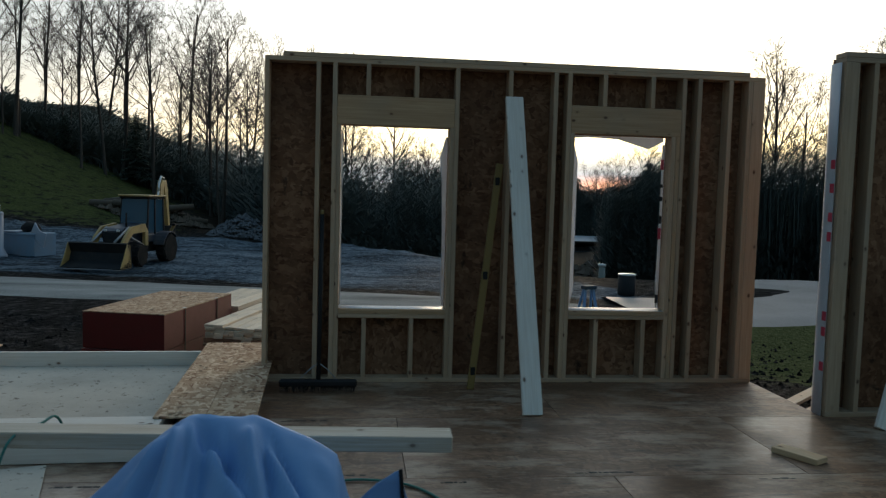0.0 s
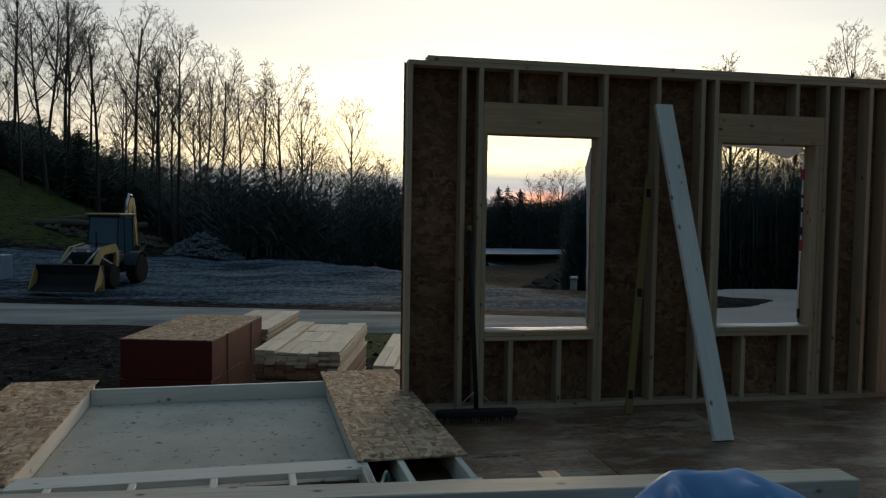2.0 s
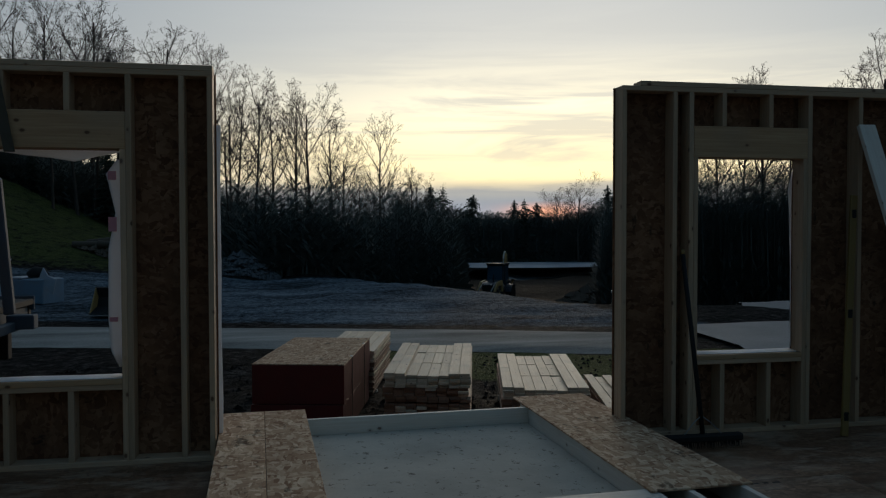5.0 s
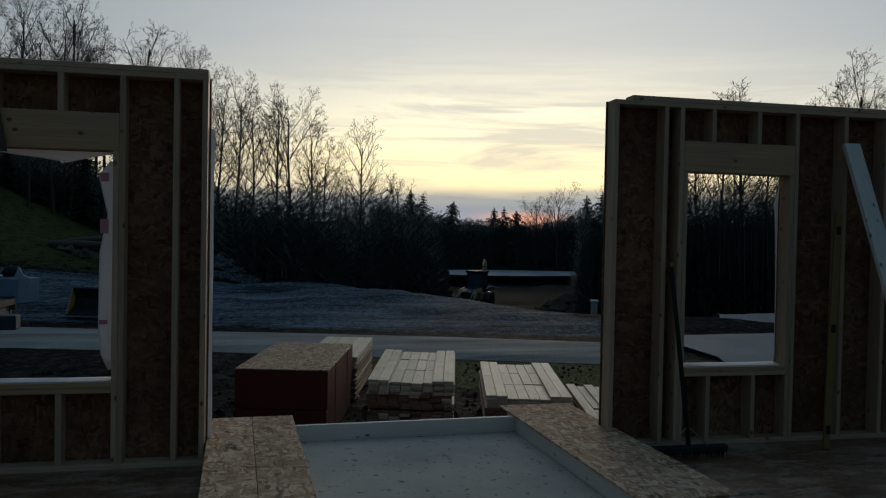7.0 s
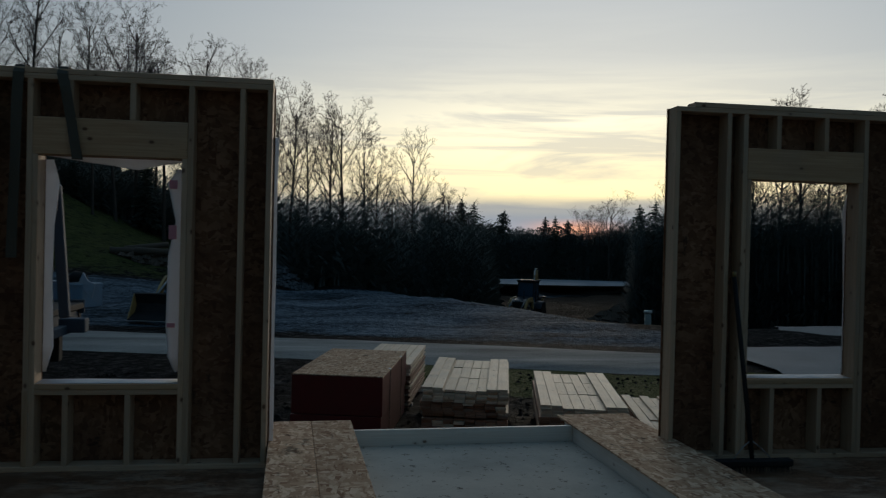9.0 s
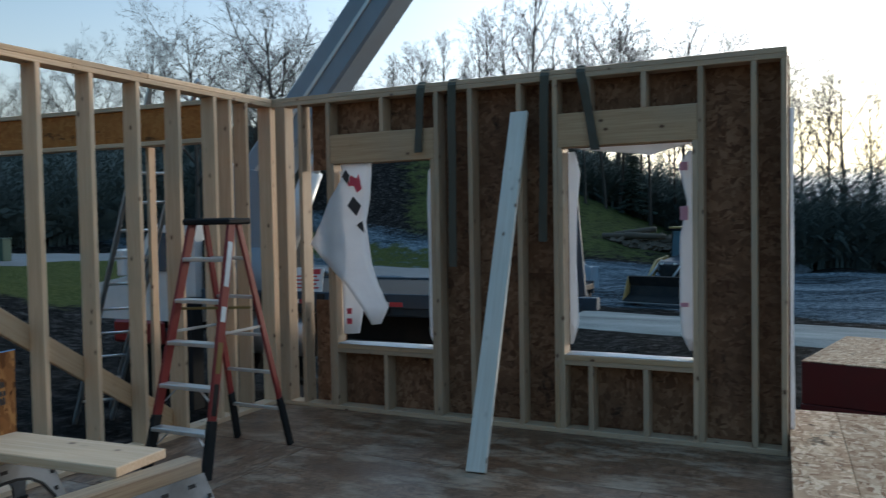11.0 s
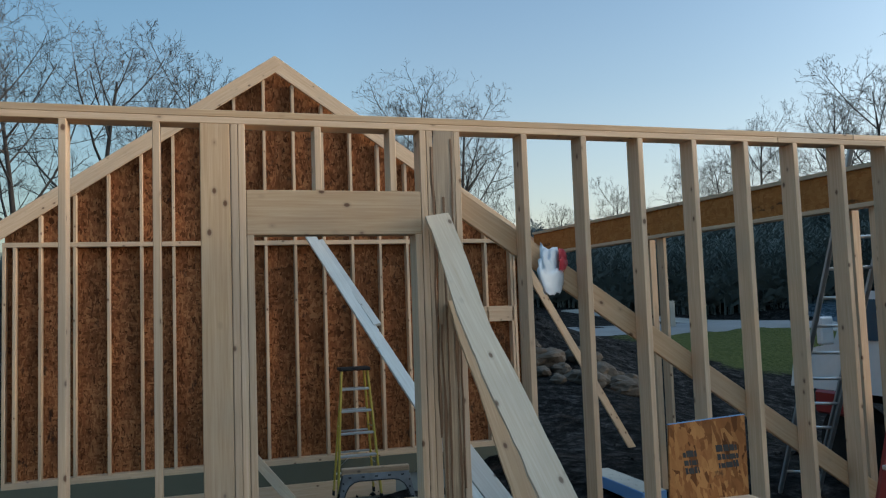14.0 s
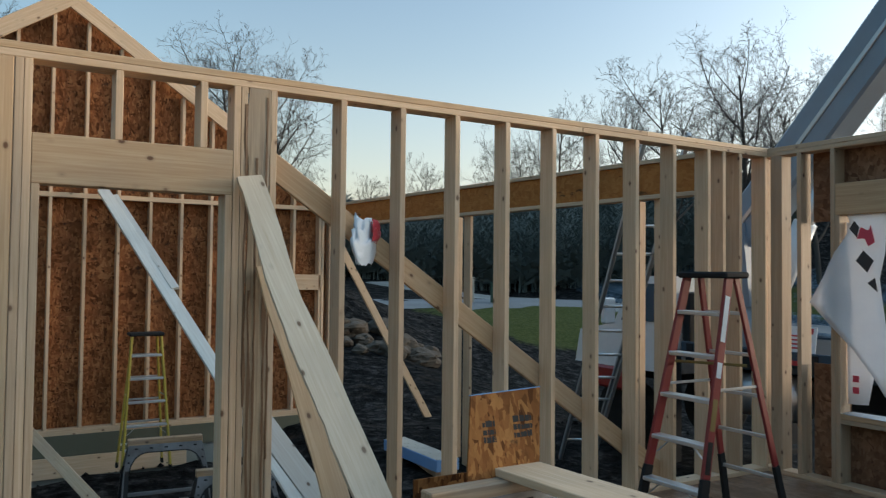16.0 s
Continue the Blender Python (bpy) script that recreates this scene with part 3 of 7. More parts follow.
def cover(x, y):
    """Grass, stony fill and leaf litter, 0 to 1 each."""
    r = math.hypot(x, y)
    stony = smooth(22, 24, y + 0.28 * x) * (1 - smooth(41, 45, y)) * (1 - smooth(0.5, 2.5, x + 0.4 * (y - 38) - 1.6))
    d = y - drive_y(x)
    verge = smooth(-5.6, -4.6, d) * (1 - smooth(-2.2, -1.7, d)) * smooth(-1.5, 0.0, x)
    loop = math.hypot((x - 9.5) * 0.75, y - 23.0)
    green = max(verge, smooth(9.0, 10.0, loop) * (1 - smooth(13, 15, loop)) * smooth(5, 9, x) * (1 - smooth(20, 28, y)))
    bank = smooth(-5, -14, x + 0.12 * (y - 45)) * smooth(41, 47, y + 0.28 * max(0.0, -x - 20)) * (1 - smooth(66, 76, y + 0.3 * (x + 20)))
    green = max(green, 0.62 * bank * (1 - smooth(27, 31, math.degrees(math.atan2(-x - 2.6, max(y, 1.0))))))
    side = smooth(-19, -23, x) * (1 - smooth(-27, -31, x)) * smooth(13.0, 15.5, y) * (1 - smooth(24, 28, y))
    far_side = 0.2 * smooth(-36, -40, x) * (1 - smooth(-60, -70, x)) * (1 - smooth(26, 34, y))
    foot = 0.7 * smooth(36.5, 38, y) * (1 - smooth(40.5, 42, y)) * (1 - smooth(-20, -17, x)) * smooth(-36, -31, x)
    strip = smooth(13.2, 14.0, y) * (1 - smooth(16.6, 17.4, y)) * smooth(3.5, 6.0, x) * (1 - smooth(15, 18, x))
    green = max(green, side, 0.8 * far_side, foot, strip)
    litter = max(smooth(60, 72, r), smooth(44, 48, y)) * (1 - bank)
    litter = max(litter, 0.3 * smooth(-8.6, -11.0, x) * (1 - smooth(9, 13, y)) * smooth(-34, -30, x))
    return green, stony, litter


def build_ground():
    rings = [0.0]
    r = 0.9
    while r < 1500:
        rings.append(r)
        r += max(0.7, r * 0.03) if r < 60 else r * 0.045
    segs = 300
    vs, fs, cols = [(0.0, 12.0, height(0, 12))], [], [cover(0, 12)]
    for r in rings[1:]:
        for k in range(segs):
            t = 2 * math.pi * k / segs
            x, y = r * math.sin(t), 12 + r * math.cos(t)
            vs.append((x, y, height(x, y)))
            cols.append(cover(x, y))
    for k in range(segs):
        fs.append((0, 1 + k, 1 + (k + 1) % segs))
    for i in range(1, len(rings) - 1):
        a, b = 1 + (i - 1) * segs, 1 + i * segs
        for k in range(segs):
            fs.append((a + k, b + k, b + (k + 1) % segs, a + (k + 1) % segs))
    ob = raw("ground", vs, fs, M["ground"], smooth=True)
    att = ob.data.color_attributes.new("cover", "FLOAT_COLOR", "POINT")
    for i, c in enumerate(cols):
        att.data[i].color = (*c, 1.0)
    tagged(ob, "dark churned earth with grey stony fill and patches of grass", "ground", kind="structure")


build_ground()


def ribbon(name, mat, label, centre, half, lift=0.05, rows_across=7, kind="structure", category="road"):
    """A strip of road laid on the ground along a list of centre points."""
    vs, fs = [], []
    n = len(centre)
    for i, p in enumerate(centre):
        q, o = Vector(centre[min(i + 1, n - 1)]), Vector(centre[max(i - 1, 0)])
        d = (q - o).normalized()
        s = Vector((d.y, -d.x))
        for k in range(rows_across):
            u = -1 + 2 * k / (rows_across - 1)
            wob = 0.25 * noise.noise(Vector((p[0] * 0.4, p[1] * 0.4, u * 3)))
            x, y = p[0] + s.x * (half + wob) * u, p[1] + s.y * (half + wob) * u
            vs.append((x, y, height(x, y) + lift * (1.0 if abs(u) < 0.99 else -0.8)))
    for i in range(n - 1):
        for k in range(rows_across - 1):
            a = i * rows_across + k
            fs.append((a, a + 1, a + rows_across + 1, a + rows_across))
    ob = raw(name, vs, fs, mat, smooth=True)
    tagged(ob, label, category, kind=kind)
    return ob


ribbon("road", M["road"], "pale gravel drive across the building site", [(x * 0.8, drive_y(x * 0.8)) for x in range(-62, 9)], 2.1, 0.07)
ribbon("road", M["asphalt"], "grey paved turning loop at the end of the street",
       [(8.8 + 8.5 * math.cos(t * 0.1 - 1.7), 23.8 + 5.0 * math.sin(t * 0.1 - 1.7)) for t in range(27)], 2.8, 0.09)
ribbon("road", M["asphalt"], "grey paved street beyond the grass verge", [(-33 + 2.5 * math.sin(y * 0.05), y) for y in range(-60, 16, 2)] + [(-31.2 + 13.5 * (1 - math.cos(t * 0.14)), 16 + 20.5 * math.sin(t * 0.14)) for t in range(1, 11)], 3.0, 0.09)
ribbon("road", M["asphalt"], "pale road far off beyond the pond", [(24 + i * 2.2, 102 + i * 0.9) for i in range(14)], 2.6, 0.25)

pond_v = [(30 + 15 * math.cos(t * 0.26) * (1 + 0.12 * math.sin(3 * t * 0.26)), 109 + 8 * math.sin(t * 0.26), -4.0) for t in range(24)]
tagged(raw("water", pond_v, [tuple(range(24))], M["water"]), "pale blue-grey pond in the hollow beyond the yard", "pond", kind="structure")

# ---------------------------------------------------------------- foundation and subfloor
found = thing("foundation", "grey concrete foundation wall under the house deck", "foundation", kind="structure")
for lo, hi in (((-7.46, 5.95, -1.6), (4.36, 6.14, -0.30)), ((-7.46, -8.0, -1.6), (-7.27, 5.95, -0.30)),
               ((4.17, 4.90, -1.6), (4.36, 5.95, -0.30)), ((4.36, 4.90, -1.6), (11.0, 5.08, -0.30))):
    block("wall", M["concrete"], found, lo, hi, 0.006)
for lo, hi in (((-7.46, 6.10, -0.30), (4.36, 6.14, -0.022)), ((-7.465, -8.0, -0.30), (-7.427, 6.10, -0.022)),
               ((4.322, 4.90, -0.30), (4.36, 6.10, -0.022)), ((4.36, 5.04, -0.30), (11.0, 5.08, -0.022))):
    block("rim_joist", M["spruce"], found, lo, hi)

deck = thing("floor", "damp brown strand-board subfloor with scuffs and stamps", "floor", kind="structure")


def deck_rows():
    """Sheets of 2.44 by 1.22 m in running bond, cut at the deck's edges."""
    y, row = 6.14, 0
    while y > -7.9:
        y0 = y - 1.22
        right = 4.36 if y0 > 4.7 else 11.0
        x = -7.465 - (1.22 if row % 2 else 0.0)
        while x < right:
            a, b = max(x, -7.465), min(x + 2.44, right)
            if b - a > 0.1:
                yield a, b, max(y0, -8.0), y
            x += 2.44
        y, row = y0, row + 1


for a, b, y0, y1 in deck_rows():
    block("subfloor_sheet", M["osb_floor"], deck, (a + 0.0015, y0 + 0.0015, -0.022), (b - 0.0015, y1 - 0.0015, 0.0), 0.0015)

rs = random.Random(8)
for a, b, y0, y1 in deck_rows():
    if y1 < 0.8 or b - a < 0.8:
        continue
    for edge in (y0 + 0.06, y1 - 0.07):
        if rs.random() < 0.3:
            continue
        x = rs.uniform(a + 0.1, b - 0.5)
        for k in range(rs.randint(4, 9)):
            wide = rs.choice((0.02, 0.035, 0.05))
            block("stamp", M["ink"], deck, (x, edge - 0.012, 0.0), (x + wide, edge + 0.012 * rs.choice((0, 1)), 0.0006), 0.0001)
            x += wide + rs.choice((0.004, 0.008, 0.03))

# ---------------------------------------------------------------- framed walls


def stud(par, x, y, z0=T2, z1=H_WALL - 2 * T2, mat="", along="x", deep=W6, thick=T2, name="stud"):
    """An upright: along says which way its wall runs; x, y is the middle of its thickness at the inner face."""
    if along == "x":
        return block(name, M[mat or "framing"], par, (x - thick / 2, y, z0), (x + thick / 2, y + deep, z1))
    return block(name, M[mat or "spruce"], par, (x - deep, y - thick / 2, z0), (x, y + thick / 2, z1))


def window_bay(par, x0, x1, sill, head, head_h, crips, y=Y_IN, y_out=Y_OUT, z_top=H_WALL - 2 * T2, head_w=None, left_jack=True, right_jack=True, right_pack=0.0):
    """King studs, jacks, header, sill and cripples round a rough opening x0..x1."""
    for s, x in ((-1, x0), (1, x1)):
        jack = left_jack if s < 0 else right_jack
        if jack:
            stud(par, x + s * T2 / 2, y, T2, head, name="jack_stud")
        stud(par, x + s * T2 * (1.5 if jack else 0.5) + s * 0.001 + (right_pack if s > 0 else 0.0), y, T2, z_top, name="king_stud")
    hx0 = x0 - (T2 if left_jack else 0)
    hx1 = x1 + (T2 if right_jack else 0) + right_pack
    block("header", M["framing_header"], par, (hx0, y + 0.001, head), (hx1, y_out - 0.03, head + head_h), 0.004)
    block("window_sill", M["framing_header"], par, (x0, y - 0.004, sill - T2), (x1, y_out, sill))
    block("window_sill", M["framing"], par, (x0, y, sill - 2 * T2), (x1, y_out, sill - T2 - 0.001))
    for c in crips:
        stud(par, c, y, T2, sill - 2 * T2, name="cripple_stud")
        if head + head_h < z_top - 0.03:
            stud(par, c, y, head + head_h, z_top, name="cripple_stud")


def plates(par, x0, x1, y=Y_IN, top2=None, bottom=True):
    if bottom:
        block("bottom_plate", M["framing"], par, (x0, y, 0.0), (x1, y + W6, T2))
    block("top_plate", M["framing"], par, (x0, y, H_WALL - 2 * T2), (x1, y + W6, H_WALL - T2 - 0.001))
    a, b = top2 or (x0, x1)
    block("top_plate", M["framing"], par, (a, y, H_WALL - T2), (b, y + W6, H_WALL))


def sheathing(par, x0, x1, z0, z1, holes=(), y=Y_OUT + 0.002, thick=0.012, mat="osb_wall"):
    """Strand-board sheets on the outer face, cut round the openings: columns between hole edges."""
    xs = sorted({x0, x1, *[h[0] for h in holes], *[h[1] for h in holes]})
    for a, b in zip(xs, xs[1:]):
        cuts = [(h[2], h[3]) for h in holes if h[0] <= a + 1e-6 and h[1] >= b - 1e-6]
        z = z0
        for lo, hi in sorted(cuts):
            if lo > z + 0.01:
                block("sheathing_sheet", M[mat], par, (a, y, z), (b, y + thick, lo), 0.001)
            z = hi
        if z < z1 - 0.01:
            seam = 1.22
            if z < seam - 0.1 and z1 > seam + 0.3:
                block("sheathing_sheet", M[mat], par, (a, y, z), (b, y + thick, seam), 0.001)
                z = seam
            block("sheathing_sheet", M[mat], par, (a, y, z), (b, y + thick, z1), 0.001)


def wrap_strip(par, pts, mat="wrap", thick=0.002, name="housewrap"):
    """A loose strip of building wrap: a row of cross edges (pairs of points), made slightly uneven."""
    vs, fs = [], []
    n = len(pts)
    steps = 6
    for i, (a, b) in enumerate(pts):
        a, b = Vector(a), Vector(b)
        for k in range(steps + 1):
            u = k / steps
            p = a.lerp(b, u)
            w = 0.012 * noise.noise(Vector((p.x * 9, p.y * 9 + i * 0.7, p.z * 9)))
            vs.append(p + Vector((w * 0.5, w, w * 0.3)))
    for i in range(n - 1):
        for k in range(steps):
            a = i * (steps + 1) + k
            fs.append((a, a + 1, a + steps + 2, a + steps + 1))
    ob = raw(name, vs, fs, M[mat], par, smooth=True)
    sol = ob.modifiers.new("thickness", "SOLIDIFY")
    sol.thickness = thick
    return ob


# front wall, east panel (two windows)
wall_a = thing("wall_front_east", "unfinished stud wall with two window openings, backed by brown strand board", "stud wall", kind="structure")
plates(wall_a, -0.015, 4.335, top2=(0.135, 4.19))
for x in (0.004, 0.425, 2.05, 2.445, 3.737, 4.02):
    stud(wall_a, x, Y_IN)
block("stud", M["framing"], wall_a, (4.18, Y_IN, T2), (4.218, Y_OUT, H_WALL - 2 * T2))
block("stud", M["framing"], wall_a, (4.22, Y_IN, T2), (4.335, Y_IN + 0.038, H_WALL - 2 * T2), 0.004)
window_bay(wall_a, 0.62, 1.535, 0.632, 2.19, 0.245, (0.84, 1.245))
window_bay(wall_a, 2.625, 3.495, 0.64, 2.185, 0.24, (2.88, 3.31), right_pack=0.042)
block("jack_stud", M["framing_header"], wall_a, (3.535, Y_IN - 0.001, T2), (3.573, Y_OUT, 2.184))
sheathing(wall_a, -0.027, 4.345, -0.25, H_WALL - T2, ((0.62, 1.535, 0.632, 2.19), (2.625, 3.495, 0.64, 2.185)))
wrap_strip(wall_a, [((0.58, Y_OUT + 0.03, z), (0.632, Y_OUT - 0.04, z)) for z in (0.66, 1.0, 1.4, 1.8, 2.12)])
wrap_strip(wall_a, [((1.555, Y_OUT + 0.03, z), (1.513 - d, Y_OUT - 0.03, z)) for z, d in ((0.66, 0.0), (0.75, 0.01), (1.3, 0.015), (1.75, 0.03), (1.95, 0.045), (2.12, 0.0))])
wrap_strip(wall_a, [((0.62 + i * 0.303, Y_OUT + 0.03, 0.639), (0.62 + i * 0.303, Y_IN + 0.02, 0.636)) for i in range(4)])
wrap_strip(wall_a, [((2.59, Y_OUT + 0.03, z), (2.66 + d, Y_OUT - 0.02, z)) for z, d in ((0.68, 0.0), (0.8, 0.03), (1.4, 0.03), (1.95, 0.03), (2.08, 0.0))])
wrap_strip(wall_a, [((3.52, Y_OUT + 0.03, z), (3.455 - d, Y_OUT - 0.03, z)) for z, d in ((0.66, 0.0), (0.9, 0.01), (1.5, 0.0), (1.95, 0.0), (2.12, 0.0))])
wrap_strip(wall_a, [((2.625 + i * 0.29, Y_OUT + 0.03, 0.647), (2.625 + i * 0.29, Y_IN + 0.02, 0.644)) for i in range(4)])
wrap_strip(wall_a, [((2.64 + i * 0.14, Y_OUT + 0.02, 2.19), (2.64 + i * 0.14, Y_OUT + 0.01, 2.19 - d)) for i, d in enumerate((0.03, 0.02, 0.025, 0.03, 0.07, 0.11, 0.04))])
for z0, z1, mt in ((1.90, 1.99, "wrap_red"), (1.74, 1.77, "wrap_black"), (1.62, 1.66, "wrap_black"), (1.42, 1.49, "wrap_black"), (1.28, 1.38, "wrap_red"), (0.70, 0.78, "wrap_black")):
    block("wrap_print", M[mt], wall_a, (3.447, Y_OUT - 0.036, z0), (3.475, Y_OUT - 0.032, z1), 0.0005)

# front wall, west panel
wall_b = thing("wall_front_west", "unfinished stud wall with two windows, torn white housewrap and brown strand board", "stud wall", kind="structure")
plates(wall_b, -7.465, -3.047)
for x in (-3.067, -3.257, -4.96, -5.375):
    stud(wall_b, x, Y_IN)
block("stud", M["framing"], wall_b, (-7.425, Y_IN, T2), (-7.387, Y_OUT, H_WALL - 2 * T2))
block("stud", M["framing"], wall_b, (-7.30, Y_IN, T2), (-7.19, Y_IN + 0.038, H_WALL - 2 * T2), 0.004)
stud(wall_b, -7.215, Y_IN + 0.04, deep=0.1)
stud(wall_b, -7.03, Y_IN)
window_bay(wall_b, -6.675, -5.735, 0.585, 2.155, 0.255, (-6.19,))
window_bay(wall_b, -4.61, -3.665, 0.605, 2.185, 0.255, (-4.41, -4.0))
block("jack_stud", M["framing_header"], wall_b, (-4.69, Y_IN - 0.001, T2), (-4.652, Y_OUT - 0.02, 0.56))
sheathing(wall_b, -6.99, -3.037, -0.25, H_WALL - T2, ((-6.99, -6.705, 0.95, 2.12), (-6.675, -5.735, 0.585, 2.155), (-4.61, -3.665, 0.605, 2.185)))
wrap_strip(wall_b, [((-3.645, Y_OUT + 0.03, z), (-3.705 - d, Y_OUT - 0.03, z)) for z, d in ((0.67, 0.0), (0.78, 0.05), (1.0, 0.07), (1.5, 0.06), (1.75, 0.01), (1.95, 0.06), (2.02, 0.07), (2.12, 0.0))])
wrap_strip(wall_b, [((-4.64, Y_OUT + 0.03, z), (-4.58 + d, Y_OUT - 0.01, z)) for z, d in ((0.67, 0.0), (0.85, 0.05), (1.3, 0.03), (1.7, 0.04), (2.0, 0.07), (2.16, 0.03))])
wrap_strip(wall_b, [((-4.61 + i * 0.157, Y_OUT + 0.02, 2.205), (-4.61 + i * 0.157, Y_OUT - 0.005, 2.205 - d)) for i, d in enumerate((0.02, 0.04, 0.06, 0.075, 0.10, 0.06, 0.03))])
wrap_strip(wall_b, [((-4.61 + i * 0.315, Y_OUT + 0.03, 0.612), (-4.61 + i * 0.315, Y_IN + 0.01, 0.609)) for i in range(4)])
wrap_strip(wall_b, [((-5.72, Y_OUT + 0.03, z), (-5.80 - d, Y_OUT - 0.03, z)) for z, d in ((0.62, -0.02), (0.68, 0.015), (0.9, 0.02), (1.3, 0.012), (1.8, 0.02), (2.06, 0.015), (2.11, -0.03))])
wrap_strip(wall_b, [((-6.675 + i * 0.313, Y_OUT + 0.03, 0.593), (-6.675 + i * 0.313, Y_IN - 0.005, 0.589)) for i in range(4)])
for z0, z1 in ((0.99, 1.02), (1.62, 1.72), (1.98, 2.04)):
    block("wrap_print", M["wrap_pink"], wall_b, (-3.765, Y_OUT - 0.037, z0), (-3.71, Y_OUT - 0.033, z1), 0.0005)

# wrap left standing past the end of the panel
wrap_strip(wall_b, [((-3.05, Y_OUT + 0.016, z), (-3.012 + d, Y_OUT + 0.018, z)) for z, d in ((-0.1, 0.0), (0.4, 0.006), (0.9, -0.004), (1.4, 0.004), (1.9, -0.003), (2.38, 0.002))])
# torn flap of wrap in the corner window, blown inwards over the jamb
wrap_strip(wall_b, [((a, 5.97 if z < 2.0 else 6.03, z), (b, 6.03, z)) for z, a, b in ((2.21, -6.64, -6.31), (2.06, -6.60, -6.31), (1.97, -6.61, -6.32), (1.85, -6.70, -6.33), (1.65, -6.80, -6.37), (1.46, -6.91, -6.35), (1.28, -6.74, -6.33), (1.10, -6.55, -6.26), (0.92, -6.40, -6.17), (0.77, -6.30, -6.25))])
wrap_strip(wall_b, [((-6.67, Y_OUT - 0.05, z), (-6.54 + d, Y_OUT + 0.01, z)) for z, d in ((0.66, 0.0), (0.9, 0.05), (1.2, 0.03), (1.6, 0.0), (2.1, 0.0))])


def flap_print(mt, pts):
    sheet("wrap_print", M[mt], wall_b, pts, (0, -0.003, 0))


flap_print("wrap_black", [(-6.57, 5.965, 2.04), (-6.53, 5.965, 2.10), (-6.49, 5.965, 2.05), (-6.51, 5.965, 1.97)])
flap_print("wrap_red", [(-6.51, 5.965, 1.96), (-6.48, 5.965, 2.05), (-6.42, 5.965, 2.02), (-6.40, 5.965, 2.06), (-6.37, 5.965, 1.93), (-6.42, 5.965, 1.90), (-6.45, 5.965, 1.96)])
flap_print("wrap_black", [(-6.52, 5.965, 1.79), (-6.46, 5.965, 1.87), (-6.38, 5.965, 1.79), (-6.43, 5.965, 1.70)])
flap_print("wrap_black", [(-6.43, 5.965, 1.62), (-6.37, 5.965, 1.66), (-6.35, 5.965, 1.55)])
for z in (0.75, 0.84):
    block("wrap_print", M["wrap_red"], wall_b, (-6.62, Y_OUT - 0.062, z), (-6.57, Y_OUT - 0.058, z + 0.05), 0.0005)

# front wall, set-back panel beyond the deck's notch
Y_C = 4.90
wall_c = thing("wall_front_setback", "unfinished stud wall panel with strand board and red-marked housewrap edge", "stud wall", kind="structure")
plates(wall_c, 4.37, 9.0, y=Y_C)
for x in (4.39, 4.62, 5.05, 5.45, 5.86, 6.27, 6.67, 7.08, 7.49, 7.89, 8.3, 8.7, 8.98):
    stud(wall_c, x, Y_C)
block("stud", M["framing"], wall_c, (4.37, Y_C - 0.001, T2), (4.485, Y_C + 0.037, H_WALL - 2 * T2), 0.004)
sheathing(wall_c, 4.36, 9.0, -0.25, H_WALL - T2, (), y=Y_C + W6 + 0.002)
wrap_strip(wall_c, [((4.353, Y_C + 0.16, z), (4.353, Y_C + 0.03, z)) for z in (-0.2, 0.5, 1.2, 2.0, 2.7)])
for z in (0.35, 0.62, 0.74, 1.35, 1.5, 1.72, 1.9):
    block("wrap_print", M["wrap_red"], wall_c, (4.346, Y_C + 0.03, z), (4.349, Y_C + 0.08, z + 0.07), 0.0005)

# side wall (open studs, doorway)
wall_l = thing("wall_side_west", "open stud wall of pale new lumber with a framed doorway", "stud wall", kind="structure")
Y0L = -6.5
block("top_plate", M["spruce"], wall_l, (X_OUT, Y0L, H_WALL - 2 * T2), (X_IN, 3.9, H_WALL - T2 - 0.001))
block("top_plate", M["spruce"], wall_l, (X_OUT, 3.902, H_WALL - 2 * T2), (X_IN, 5.998, H_WALL - T2 - 0.001))
block("top_plate", M["fir"], wall_l, (X_OUT, Y0L, H_WALL - T2), (X_IN, 4.55, H_WALL))
block("top_plate", M["spruce"], wall_l, (X_OUT, 4.553, H_WALL - T2), (X_IN, 5.998, H_WALL))
block("bottom_plate", M["spruce"], wall_l, (X_OUT, 1.38, 0.0), (X_IN, 5.998, T2))
block("bottom_plate", M["spruce"], wall_l, (X_OUT, Y0L, 0.0), (X_IN, 0.40, T2))
for y in (2.012, 2.418, 2.824, 3.230, 3.636, 4.042, 4.448, 4.854, 5.255, 5.44, 5.645, 5.98):
    stud(wall_l, X_IN, y, along="y")
for y in (-0.575, -0.118, -0.98, -1.39, -1.79, -2.2, -2.6, -3.0):
    stud(wall_l, X_IN, y, along="y")
# doorway posts and header
block("post", M["fir"], wall_l, (X_IN - 0.038, 0.105, T2), (X_IN, 0.262, H_WALL - 2 * T2), 0.004)
stud(wall_l, X_IN - 0.04, 0.125, along="y", deep=0.1)
stud(wall_l, X_IN, 0.285, along="y", name="king_stud")
stud(wall_l, X_IN, 0.325, along="y", name="king_stud")
stud(wall_l, X_IN, 0.366, along="y", z1=2.08, name="jack_stud")
block("header", M["fir"], wall_l, (X_OUT + 0.03, 0.346, 2.08), (X_IN - 0.001, 1.343, 2.332), 0.004)
for y in (0.745, 1.18):
    stud(wall_l, X_IN, y, z0=2.332, along="y", name="cripple_stud")
stud(wall_l, X_IN, 1.322, along="y", z1=2.08, name="jack_stud")
stud(wall_l, X_IN, 1.364, along="y", name="king_stud")
stud(wall_l, X_IN, 1.404, along="y", name="king_stud")

